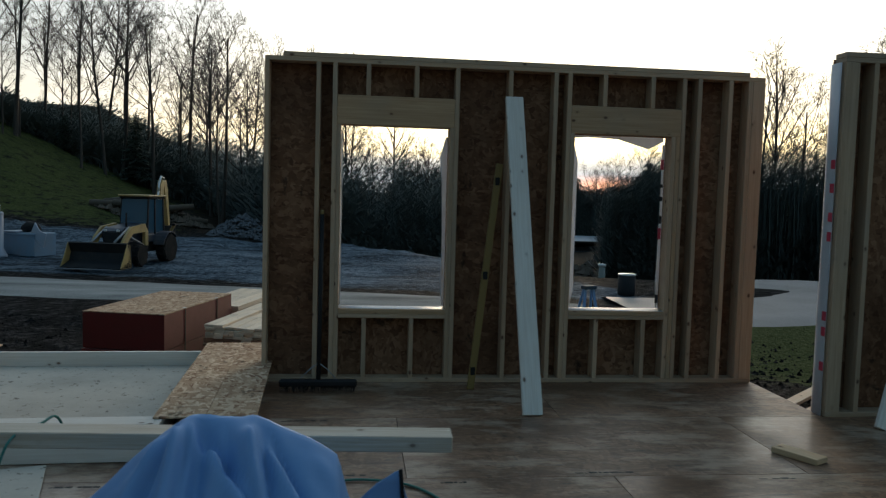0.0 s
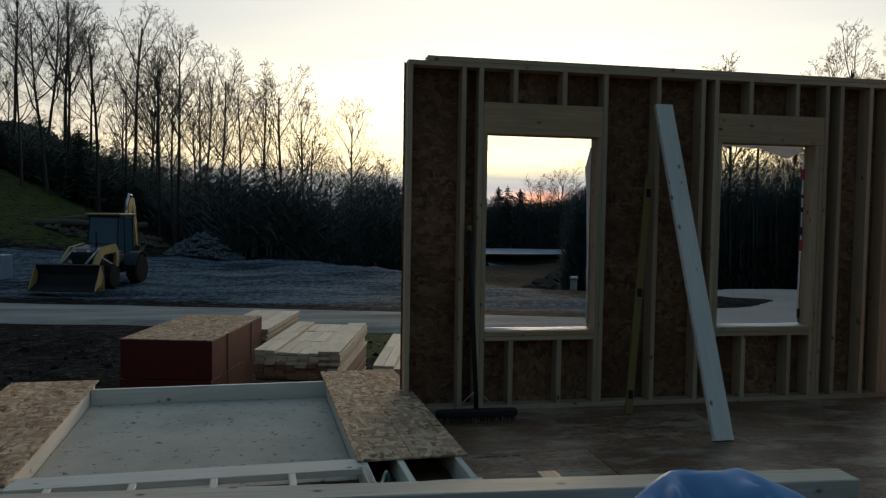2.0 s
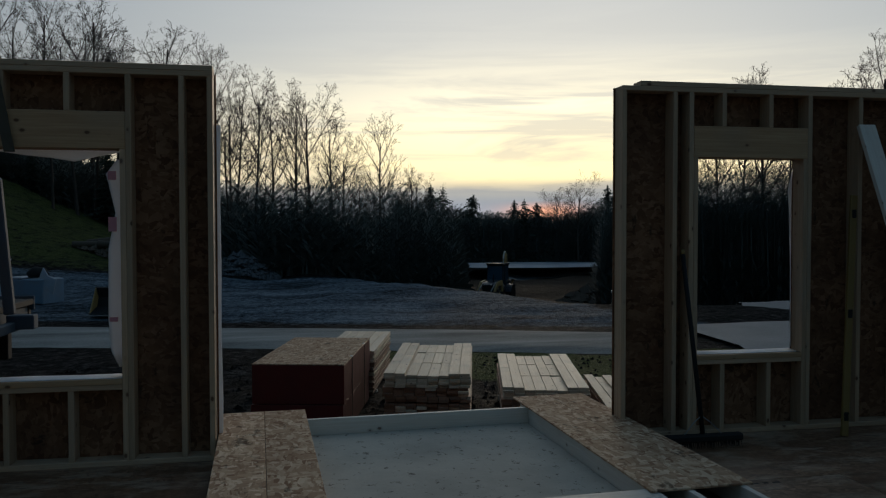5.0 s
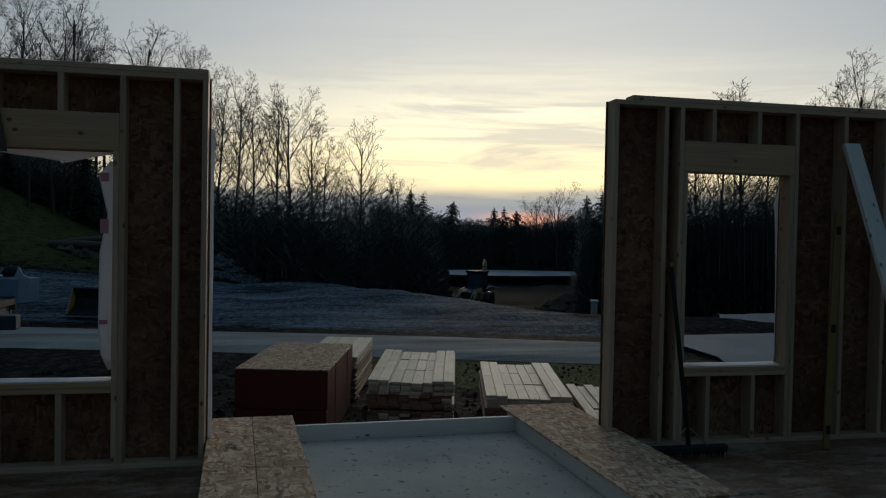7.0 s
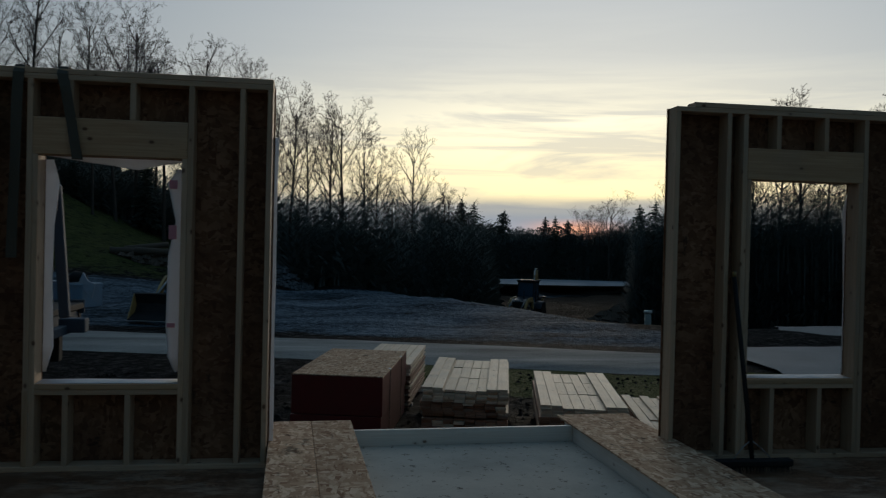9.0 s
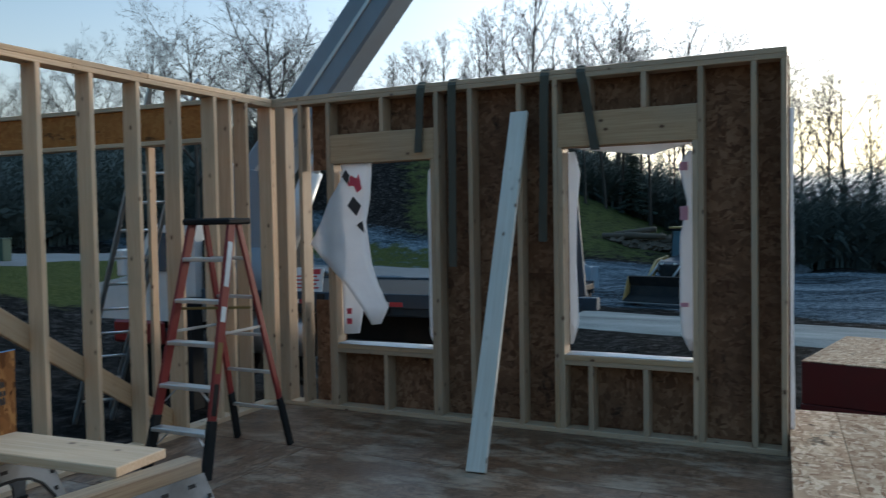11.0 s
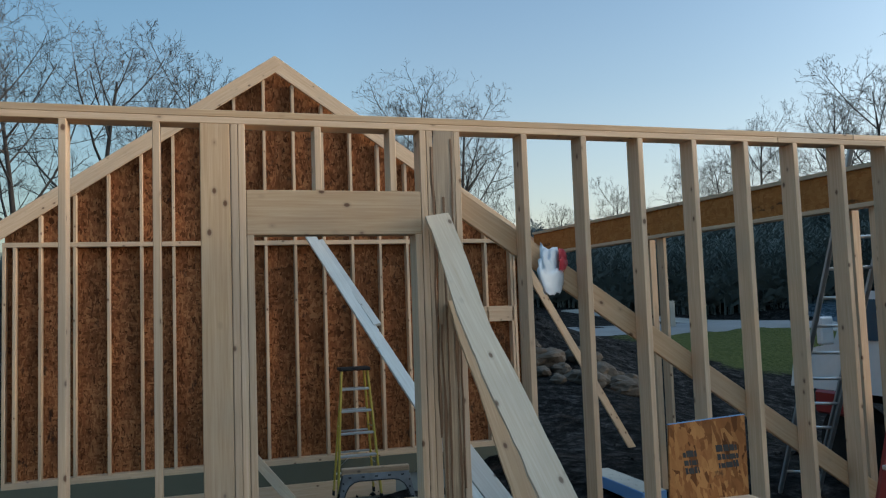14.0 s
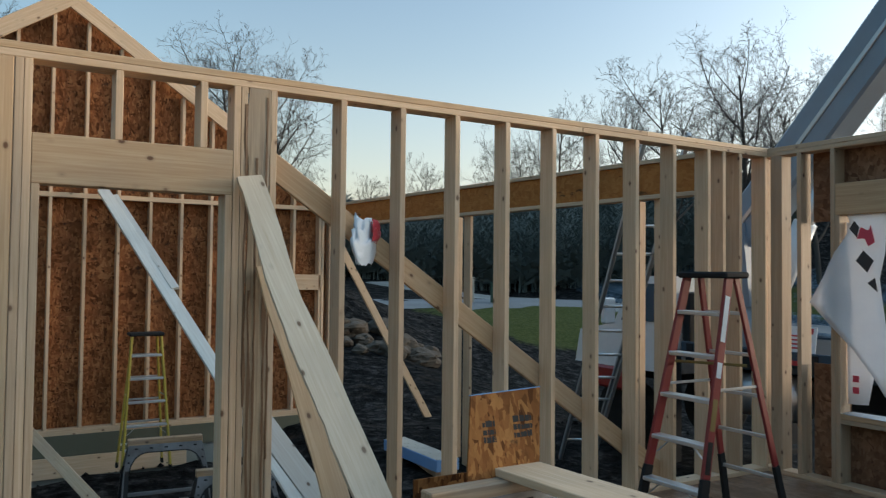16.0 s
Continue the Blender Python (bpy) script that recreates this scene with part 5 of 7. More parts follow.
def sawhorse(x, y, turn, tall=0.76, long=0.78, label="grey steel sawhorse with a worn lumber top rail"):
    """A folding sawhorse along its local x: wooden rail in steel side plates on splayed channel legs."""
    t_ob = thing("sawhorse", label, "sawhorse", "sawhorses", at=pose(x, y, 0, 0, 0, turn))
    block("top_rail", M["worn"], t_ob, (-long / 2, -0.044, tall - 0.07), (long / 2, 0.044, tall), 0.006, "worn lumber rail")
    h = long / 2
    lean = 0.225 / tall

    def face(q, pts, lift, depth):
        return [(a, q * (0.047 + lift + lean * b), tall - b) for a, b in pts], (0, q * depth, 0)

    for q in (-1, 1):
        # pressed plate that runs down into both legs round an arched opening
        arch = [(h - 0.015, 0.30), (h - 0.035, 0.235), (h - 0.075, 0.175), (h - 0.125, 0.14), (h - 0.18, 0.128)]
        prof = [(-h + 0.012, 0.052), (h - 0.012, 0.052), (h + 0.012, 0.16), (h + 0.04, 0.30)] + arch + [(-a, b) for a, b in arch[::-1]] + [(-h - 0.04, 0.30), (-h - 0.012, 0.16)]
        pts, dv = face(q, prof, 0.0, 0.004)
        sheet("side_plate", M["saw_steel"], t_ob, pts, dv, "galvanised side plate with flared ends")
        rim = [(h - 0.005, 0.30), (h - 0.027, 0.228), (h - 0.068, 0.166), (h - 0.12, 0.131), (h - 0.18, 0.119)]
        pts, dv = face(q, rim + [(-a, b) for a, b in rim[::-1]] + [(-a, b) for a, b in arch] + arch[::-1], 0.003, 0.012)
        sheet("rim", M["machine_dark"], t_ob, pts, dv, "dark rolled rim of the arch")
        for k in range(5):
            xs_ = (k - 2) * (long - 0.16) / 4
            pts, dv = face(q, [(xs_ - 0.016, 0.078), (xs_ + 0.016, 0.078), (xs_ + 0.016, 0.092), (xs_ - 0.016, 0.092)], 0.003, 0.003)
            sheet("slot", M["black"], t_ob, pts, dv)
        for s in (-1, 1):
            ft = tall - 0.004
            pts, dv = face(q, [(s * (h - 0.013), 0.285), (s * (h + 0.038), 0.285), (s * (h + 0.078), ft), (s * (h + 0.015), ft)], -0.014, 0.018)
            sheet("leg", M["machine_dark"], t_ob, pts, dv, "dark channel-steel leg")
            pts, dv = face(q, [(s * (h + 0.026), 0.29), (s * (h + 0.040), 0.29), (s * (h + 0.080), ft), (s * (h + 0.064), ft)], 0.003, 0.006)
            sheet("leg_edge", M["saw_steel"], t_ob, pts, dv)
            for k in (0.13, 0.20):
                pts, dv = face(q, [(s * (h - 0.01) - 0.008, k), (s * (h - 0.01) + 0.008, k), (s * (h - 0.01) + 0.008, k + 0.016), (s * (h - 0.01) - 0.008, k + 0.016)], 0.003, 0.005)
                sheet("bolt", M["black"], t_ob, pts, dv)
    for s in (-1, 1):
        board("stretcher", M["machine_dark"], t_ob, (s * h, -0.18, 0.26), (s * h, 0.18, 0.26), 0.035, 0.012, (0, 0, 1))
    for q in (-1, 1):
        board("side_bar", M["steel"], t_ob, (-h - 0.01, q * 0.19, 0.22), (h + 0.01, q * 0.19, 0.22), 0.04, 0.006, (0, 0, 1))
    return t_ob


sawhorse(-5.12, 2.25, 83.5, 0.722, 0.66)
sawhorse(-5.93, 2.16, 92, 0.722, 0.74, label="grey steel sawhorse with an orange-brown lumber rail")
sawhorse(0.12, 2.66, 90, 0.548, 0.62, "low sawhorse half hidden beneath a blue tarpaulin")
sawhorse(-2.10, 2.72, 90, 0.548, 0.62, "low sawhorse carrying a long board")


def leaning(name, label, category, mat, foot, top, wide, thick, across):
    t_ob = thing(name, label, category)
    board("plank", M[mat], t_ob, foot, top, wide, thick, across)
    return t_ob


pl = thing("plank", "short pale plank laid across two sawhorses", "plank")
board("board", M["spruce"], pl, (-6.06, 2.32, 0.742), (-5.16, 2.385, 0.742), 0.262, T2, (0, 1, 0), 0.004)
sc = thing("strand_board_offcut", "orange strand-board offcut with stamped marks standing on a sawhorse", "offcut", at=pose(-5.985, 2.25, 0.724, 0, -12, 0))
sheet("board", M["osb_offcut"], sc, [(0, -0.21, 0), (0, 0.20, 0), (0, 0.262, 0.385), (0, -0.145, 0.37)], (0.012, 0, 0))
sheet("painted_edge", M["tarp"], sc, [(-0.001, -0.148, 0.3702), (-0.001, 0.264, 0.3852), (-0.001, 0.264, 0.390), (-0.001, -0.148, 0.375)], (0.014, 0, 0), "blue-painted edge")
rst = random.Random(21)
for y0, z0, wdt in ((-0.10, 0.15, 0.075), (0.075, 0.16, 0.115)):
    for k in range(3):
        za = z0 + 0.036 * k
        ya = y0
        while ya < y0 + wdt - 0.006:
            yb = min(y0 + wdt, ya + rst.uniform(0.012, 0.04))
            block("stamp", M["ink"], sc, (0.0125, ya, za), (0.0135, yb - 0.004, za + rst.uniform(0.02, 0.031)), 0.0003)
            ya = yb
under = thing("strand_board_offcut", "dark orange strand board standing behind a sawhorse", "offcut", at=pose(-6.27, 2.22, 0.004, 0, -4, 0))
sheet("board", M["osb_offcut"], under, [(0, -0.27, 0), (0, 0.22, 0), (0, 0.22, 0.66), (0, -0.27, 0.66)], (0.012, 0, 0))
for x, y, turn, lx, ly, lz, mt, lab in ((-5.85, 2.15, 20, 0.42, 0.14, T2, "spruce", "pale lumber offcut on the floor under a sawhorse"), (-5.7, 2.5, -30, 0.36, 0.14, T2, "fir", "brown lumber offcut on the floor under a sawhorse"),
                                     (-5.55, 1.9, 70, 0.5, 0.09, T2, "spruce", "narrow lumber offcut on the floor by a sawhorse"), (-5.35, 2.9, 12, 0.30, 0.12, 0.02, "white_sheet", "white offcut lying on the floor")):
    ofc = thing("lumber_offcut", lab, "offcut", at=pose(x, y, 0.002, 0, 0, turn))
    block("block", M[mt], ofc, (-lx / 2, -ly / 2, 0), (lx / 2, ly / 2, lz), 0.004)

leaning("plank", "whitish weathered plank leaning against the stud wall", "plank", "weathered", (2.092, 4.955, 0.004), (2.073, 5.975, 2.465), 0.15, T2, (1, 0, 0))
leaning("plank", "whitish knotty plank leaning against the stud wall", "plank", "weathered", (-4.865, 4.86, 0.004), (-4.94, 5.975, 2.47), 0.135, T2, (1, 0, 0))

lev = thing("spirit_level", "long yellow spirit level leaning against the stud wall", "level")
board("body", M["level_yellow"], lev, (1.735, 5.74, 0.004), (1.965, 5.965, 1.90), 0.06, 0.024, (1, 0, 0), 0.004)
for u in (0.08, 0.5, 0.92):
    p = Vector((1.735, 5.74, 0.004)).lerp(Vector((1.965, 5.965, 1.90)), u)
    block("vial", M["black"], lev, (p.x - 0.02, p.y - 0.016, p.z - 0.035), (p.x + 0.02, p.y - 0.0125, p.z + 0.035), 0.002)

br = thing("push_broom", "black push broom standing with its handle against the wall", "broom")
block("head", M["black"], br, (0.17, 5.60, 0.055), (0.79, 5.67, 0.11), 0.012)
bv, bf = [], []
rb = random.Random(3)
for i in range(220):
    x, y = 0.175 + 0.61 * rb.random(), 5.605 + 0.06 * rb.random()
    o = len(bv)
    bv += [(x - 0.003, y, 0.06), (x + 0.003, y, 0.06), (x + rb.uniform(-0.012, 0.012), y + rb.uniform(-0.02, 0.01), 0.001)]
    bf.append((o, o + 1, o + 2))
raw("bristles", bv, bf, M["black"], br)
tube("handle", M["black"], br, [(0.48, 5.645, 0.10), (0.478, 5.80, 0.75), (0.475, 5.965, 1.43)], 0.018, 8)
tube("handle_tip", M["level_yellow"], br, [(0.475, 5.963, 1.42), (0.4745, 5.967, 1.47)], 0.0155, 8)
for x in (0.33, 0.63):
    tube("stay", M["steel"], br, [(x, 5.64, 0.108), (0.48 + (x - 0.48) * 0.45, 5.66, 0.19), (0.48, 5.668, 0.24)], 0.004, 6)

off = thing("lumber_offcut", "short lumber offcut lying on the deck", "offcut")
board("block", M["fir"], off, (3.545, 4.13, 0.019), (3.70, 3.86, 0.019), 0.13, T2, (1, 0, 0), 0.004)

# long board on low sawhorses, half under the tarpaulin
lb = thing("long_board", "long whitish board resting on low sawhorses", "board")
board("board", M["grey_tan"], lb, (-2.55, 2.785, 0.5815), (1.18, 2.575, 0.5815), 0.135, 0.067, (0, 1, 0), 0.004)


RIDGE = ((-0.45, 0.02), (-0.30, 0.38), (-0.14, 0.535), (0.03, 0.70), (0.17, 0.822), (0.205, 0.845), (0.425, 0.842), (0.475, 0.824), (0.62, 0.75), (0.71, 0.68), (0.75, 0.52), (0.92, 0.10), (1.02, 0.02))


def tarp_z(x, y):
    """Height of the cloth: a flat-topped ridge, a sharp crease below the peak and two slanting folds."""
    z = 0.02
    for (x0, z0), (x1, z1) in zip(RIDGE, RIDGE[1:]):
        if x0 <= x <= x1:
            z = z0 + (z1 - z0) * (x - x0) / (x1 - x0)
    t = y - 2.10
    if t < 0:
        fall = 1 - (min(1.0, -t / 0.64)) ** 1.35
    else:
        fall = 1 - (min(1.0, t / 0.75)) ** 0.9
    front = max(0.0, min(1.0, -t / 0.12)) * max(0.0, 1 + t / 0.62)
    z *= fall
    z += front * (0.085 * math.exp(-abs(x - 0.195) / 0.026) - 0.17 * math.exp(-((x - 0.255) / 0.045) ** 2))
    # creases that run down from the two corners of the flat top
    for px, run, deep, wide in ((0.20, -0.02, 0.10, 0.030), (0.21, 0.95, 0.085, 0.045), (0.19, -0.62, 0.075, 0.04), (0.44, 0.30, 0.085, 0.04), (0.45, 0.78, 0.07, 0.035), (0.33, 0.10, 0.05, 0.05)):
        d = (x - px) - run * (-t)
        z += 1.5 * front * (0.75 * deep * math.exp(-abs(d + wide * 1.3) / wide) - deep * math.exp(-abs(d) / (0.6 * wide))) * min(1.0, -t / 0.10)
    z += (0.035 * noise.noise(Vector((x * 6, y * 6, 0.5))) + 0.012 * noise.noise(Vector((x * 17, y * 17, 2.5)))) * min(1.0, max(0.0, -t + 0.1) * 6)
    return max(0.006, z)


def drape():
    """A tarpaulin thrown over low gear on the deck."""
    vs, fs = [], []
    nx, ny = 120, 90
    for j in range(ny + 1):
        y = 1.44 + 1.42 * j / ny
        for i in range(nx + 1):
            x = -0.46 + 1.49 * i / nx
            vs.append((x + 0.02 * noise.noise(Vector((x * 3, y * 3, 9))), y + 0.03 * noise.noise(Vector((x * 3, y * 3, 5))), tarp_z(x, y)))
    for j in range(ny):
        for i in range(nx):
            a = j * (nx + 1) + i
            fs.append((a, a + 1, a + nx + 2, a + nx + 1))
    tp = thing("tarpaulin", "crumpled blue tarpaulin thrown over gear on the deck", "tarpaulin")
    ob = raw("cloth", vs, fs, M["tarp"], tp, smooth=True)
    sol = ob.modifiers.new("thickness", "SOLIDIFY")
    sol.thickness = 0.003
    sol.offset = 1.0
    return tp


fl = drape()
wrap_strip(fl, [((0.90, 2.05, 0.01), (0.99, 2.10, 0.01)), ((0.80, 2.06, 0.34), (0.975, 2.10, 0.35)), ((0.765, 2.09, 0.50), (0.962, 2.10, 0.52)), ((0.85, 2.10, 0.575), (0.945, 2.10, 0.58)), ((0.922, 2.10, 0.622), (0.932, 2.10, 0.627))], "tarp", 0.004, "turned_corner")
board("hem", M["black"], fl, (0.992, 2.092, 0.02), (0.936, 2.092, 0.63), 0.014, 0.006, (1, 0, 0), 0.001)


def cord(name, label, mat, pts, r=0.007):
    """A cable through a few points, smoothed."""
    p = [Vector(q) for q in pts]
    out = []
    for i in range(len(p) - 1):
        a, b, c, d = p[max(i - 1, 0)], p[i], p[i + 1], p[min(i + 2, len(p) - 1)]
        for k in range(6):
            t = k / 6
            out.append(0.5 * ((2 * b) + (c - a) * t + (2 * a - 5 * b + 4 * c - d) * t * t + (3 * b - a - 3 * c + d) * t ** 3))
    out.append(p[-1])
    vs, fs = tube_verts(out, r, 6)
    ob = raw(name, vs, fs, M[mat], smooth=True)
    tagged(ob, label, category="cable")
    return ob


cord("green_hose", "green air hose lying on the deck", "cord_green", [(0.45, 3.5, 0.01), (0.696, 3.65, 0.01), (0.88, 3.657, 0.01), (1.076, 3.576, 0.01), (1.22, 3.38, 0.01), (1.35, 3.0, 0.01), (1.3, 2.5, 0.01)], 0.008)
cord("green_hose", "green air hose hung over a long board", "cord_green", [(-0.50, 2.95, 0.45), (-0.53, 2.88, 0.60), (-0.56, 2.78, 0.602), (-0.60, 2.60, 0.60), (-0.63, 2.53, 0.5), (-0.70, 2.45, 0.2), (-0.6, 2.3, 0.012), (-0.2, 2.05, 0.012)], 0.006)

# ladders


def stepladder(label, x, y, z, turn, tall, low_w, top_w, spread, rail, steps, group="stepladders", foot=0.22):
    """Stepladder whose steps face local -y."""
    t_ob = thing("stepladder", label, "ladder", group, at=pose(x, y, z, 0, 0, turn))
    fy, by, ty = -spread / 2, spread / 2, 0.05
    for s in (-1, 1):
        f0, f1 = Vector((s * low_w / 2, fy, 0.0)), Vector((s * top_w / 2, -ty, tall - 0.03))
        b0, b1 = Vector((s * low_w * 0.48, by, 0.0)), Vector((s * top_w * 0.42, ty, tall - 0.03))
        fm, bm_ = f0.lerp(f1, foot), b0.lerp(b1, foot)
        board("front_rail", M[rail], t_ob, fm, f1, 0.072, 0.026, (0, 1, 0), 0.004)
        board("front_foot", M["black"], t_ob, f0, fm, 0.078, 0.032, (0, 1, 0), 0.004)
        board("rear_rail", M[rail], t_ob, bm_, b1, 0.05, 0.024, (0, 1, 0), 0.004)
        board("rear_foot", M["black"], t_ob, b0, bm_, 0.056, 0.030, (0, 1, 0), 0.004)
        p, q = f0.lerp(f1, 0.55), b0.lerp(b1, 0.55)
        board("spreader", M["alum"], t_ob, p, q, 0.02, 0.005, (0, 0, 1))
    for i in range(steps):
        u = (i + 1) / (steps + 0.9)
        f0, f1 = Vector((low_w / 2, fy, 0)), Vector((top_w / 2, -ty, tall - 0.03))
        p = f0.lerp(f1, u)
        step = block("step", M["alum"], t_ob, (-p.x + 0.01, p.y - 0.045, p.z - 0.014), (p.x - 0.01, p.y + 0.045, p.z + 0.014), 0.004)
        b0, b1 = Vector((low_w * 0.48, by, 0)), Vector((top_w * 0.42, ty, tall - 0.03))
        q = b0.lerp(b1, u)
        block("rear_bar", M["alum"], t_ob, (-q.x + 0.008, q.y - 0.012, q.z - 0.012), (q.x - 0.008, q.y + 0.012, q.z + 0.012), 0.003)
        if i < 2:
            for s in (-1, 1):
                board("knee_brace", M["alum"], t_ob, (s * (p.x - 0.02), p.y, p.z - 0.11), (s * (p.x - 0.13), p.y, p.z - 0.015), 0.02, 0.004, (0, 1, 0))
    block("cap", M["black"], t_ob, (-top_w / 2 - 0.035, -0.12, tall - 0.045), (top_w / 2 + 0.035, 0.12, tall), 0.012)
    return t_ob


red = stepladder("red fibreglass stepladder with aluminium steps and black feet", -6.655, 4.49, 0.0, 0, 1.69, 0.52, 0.35, 0.90, "red_fibre", 5)
for u0, u1, mt in ((0.40, 0.52, "level_yellow"), (0.74, 0.92, "white_paint"), (0.24, 0.36, "black"), (0.60, 0.66, "white_paint")):
    f0, f1 = Vector((0.26, -0.45, 0)), Vector((0.175, -0.05, 1.66))
    a, b = f0.lerp(f1, u0), f0.lerp(f1, u1)
    d = Vector((0.0145, -0.004, 0))
    board("sticker", M[mt], red, a + d, b + d, 0.045, 0.002, (0, 1, 0), 0.0005)
board("spreader_tie", M["level_yellow"], red, (-0.26, -0.12, 1.06), (0.2, 0.1, 1.06), 0.02, 0.006, (0, 0, 1))
stepladder("yellow fibreglass stepladder with aluminium steps on the garage ground", -13.50, 2.06, height(-13.50, 2.06), 90, 1.72, 0.58, 0.35, 0.45, "yellow", 5, foot=0.04)

# extension ladder against the portal beam
el = thing("extension_ladder", "grey aluminium extension ladder leaning on the portal beam", "ladder")
lo, hi = Vector((-10.55, 6.65, height(-10.55, 6.65))), Vector((-8.2, 5.72, 3.0))
side = Vector((0.62, 0.79, 0)).normalized() * 0.2
ax = (hi - lo).normalized()
for s in (-1, 1):
    board("rail", M["steel"], el, lo + side * s, hi + side * s, 0.09, 0.035, ax.cross(side), 0.004)
    m0, m1 = lo.lerp(hi, 0.03) + side * s * 0.86, lo.lerp(hi, 0.62) + side * s * 0.86
    out_n = ax.cross(side).normalized() * 0.075
    board("fly_rail", M["steel"], el, m0 + out_n, m1 + out_n, 0.065, 0.026, ax.cross(side), 0.004)
for i in range(1, 13):
    c = lo.lerp(hi, i / 13)
    tube("rung", M["alum"], el, [c - side, c + side], 0.016, 8)

# braces
def bent_plank(name, mat, par, foot, top, w0, w1, sweep, seed, thick=T2):
    """A waney plank that swings sideways near its top; knots stand a little proud of the face."""
    a, b = Vector(foot), Vector(top)
    x = (b - a).normalized()
    y = Vector((0, 1, 0))
    y = (y - x * y.dot(x)).normalized()
    m = Matrix((x, y, x.cross(y))).transposed().to_4x4()
    m.translation = a
    ln, k = (b - a).length, 48
    vs, fs = [], []
    for i in range(k + 1):
        u = i / k
        wide = w0 + (w1 - w0) * u
        off = sweep * smooth(0.66, 1.0, u)
        l = ln * u
        e0 = 0.011 * noise.noise(Vector((l * 3.1, seed, 0.0))) + 0.006 * noise.noise(Vector((l * 11.0, seed, 2.0)))
        e1 = 0.013 * noise.noise(Vector((l * 2.4, seed, 5.0))) + 0.004 * noise.noise(Vector((l * 9.0, seed, 7.0)))
        bev = 0.008 + 0.03 * max(0.0, noise.noise(Vector((l * 3.0, seed, 9.0))))
        h, p0, p1 = thick / 2, off - wide / 2 + e0, off + wide / 2 + e1
        for py, pz in ((p0, -h), (p1, -h), (p1 - 0.2 * bev, h * 0.2), (p1 - 0.6 * bev, h), (p0 + bev, h), (p0 + 0.2 * bev, h * 0.2)):
            vs.append((l, py, pz))
    for i in range(k):
        for q in range(6):
            fs.append((i * 6 + q, i * 6 + (q + 1) % 6, i * 6 + 6 + (q + 1) % 6, i * 6 + 6 + q))
    fs += [(5, 4, 3, 2, 1, 0), tuple(range(k * 6, k * 6 + 6))]
    ob = raw(name, vs, fs, mat, par, "", m)
    rk_ = random.Random(int(seed * 10))
    for q in range(13):
        u = 0.08 + 0.9 * (q + rk_.random()) / 13.5
        v = rk_.uniform(-0.33, 0.33) * (w0 + (w1 - w0) * u) + sweep * smooth(0.66, 1.0, u)
        r = rk_.uniform(0.005, 0.011)
        disc_lathe("knot", M["knot"], par, [(r * 1.3, 0.0), (r, 0.0016), (r * 0.5, 0.0022)], 9, m @ Matrix.Translation((ln * u, v, thick / 2 - 0.0008)))
    return ob


bb = thing("wall_brace", "wide knotty waney plank brace from the doorway post to the deck", "brace")
bent_plank("plank", M["fresh"], bb, (-5.84, 1.845, 0.012), (-7.275, 1.335, 2.165), 0.198, 0.145, 0.085, 4.1)
for k, (du, dv) in enumerate(((0.03, 0.05), (0.06, 0.12))):
    block("nail", M["ink"], bb, (-7.252, 1.37 + dv - 0.004, 2.12 - du - 0.004), (-7.238, 1.37 + dv + 0.004, 2.12 - du + 0.004), 0.001)
bb2 = thing("wall_brace", "narrower pale lumber brace close beside a wide waney plank", "brace")
bent_plank("plank", M["fir"], bb2, (-6.17, 1.70, 0.012), (-7.30, 1.535, 1.68), 0.14, 0.125, 0.0, 7.3)

gb = thing("wall_brace", "grey weathered brace inside the garage framing", "brace")
board("plank", M["weathered"], gb, (-13.92, 1.57, 2.70), (-9.0, 2.65, -0.55), W6, T2, (0, 1, 0.2))
board("plank", M["weathered"], gb, (-13.80, 1.69, 2.62), (-12.0, 2.08, 1.46), 0.089, T2, (0, 1, 0.2))
gb2 = thing("wall_brace", "pale brace slanting across the garage ground", "brace")
board("plank", M["spruce"], gb2, (-13.90, 0.48, 0.07), (-9.99, 1.58, height(-9.99, 1.58) + 0.03), 0.115, T2, (0, 1, 1))
gb3 = thing("wall_brace", "thin pale brace from the garage corner post to the ground", "brace")
board("plank", M["spruce"], gb3, (XG + 0.12, 4.83, 2.20), (-13.95, 6.50, height(-13.95, 6.50) - 0.03), 0.115, T2, (0, 1, 1))
gb4 = thing("wall_brace", "weathered plank propped outside the doorway", "brace")
board("plank", M["weathered"], gb4, (-9.3, 2.05, 0.62), (-8.2, 2.75, height(-8.2, 2.75) + 0.02), 0.18, T2, (0, 1, 0.3))

# shopping bag on the diagonal brace


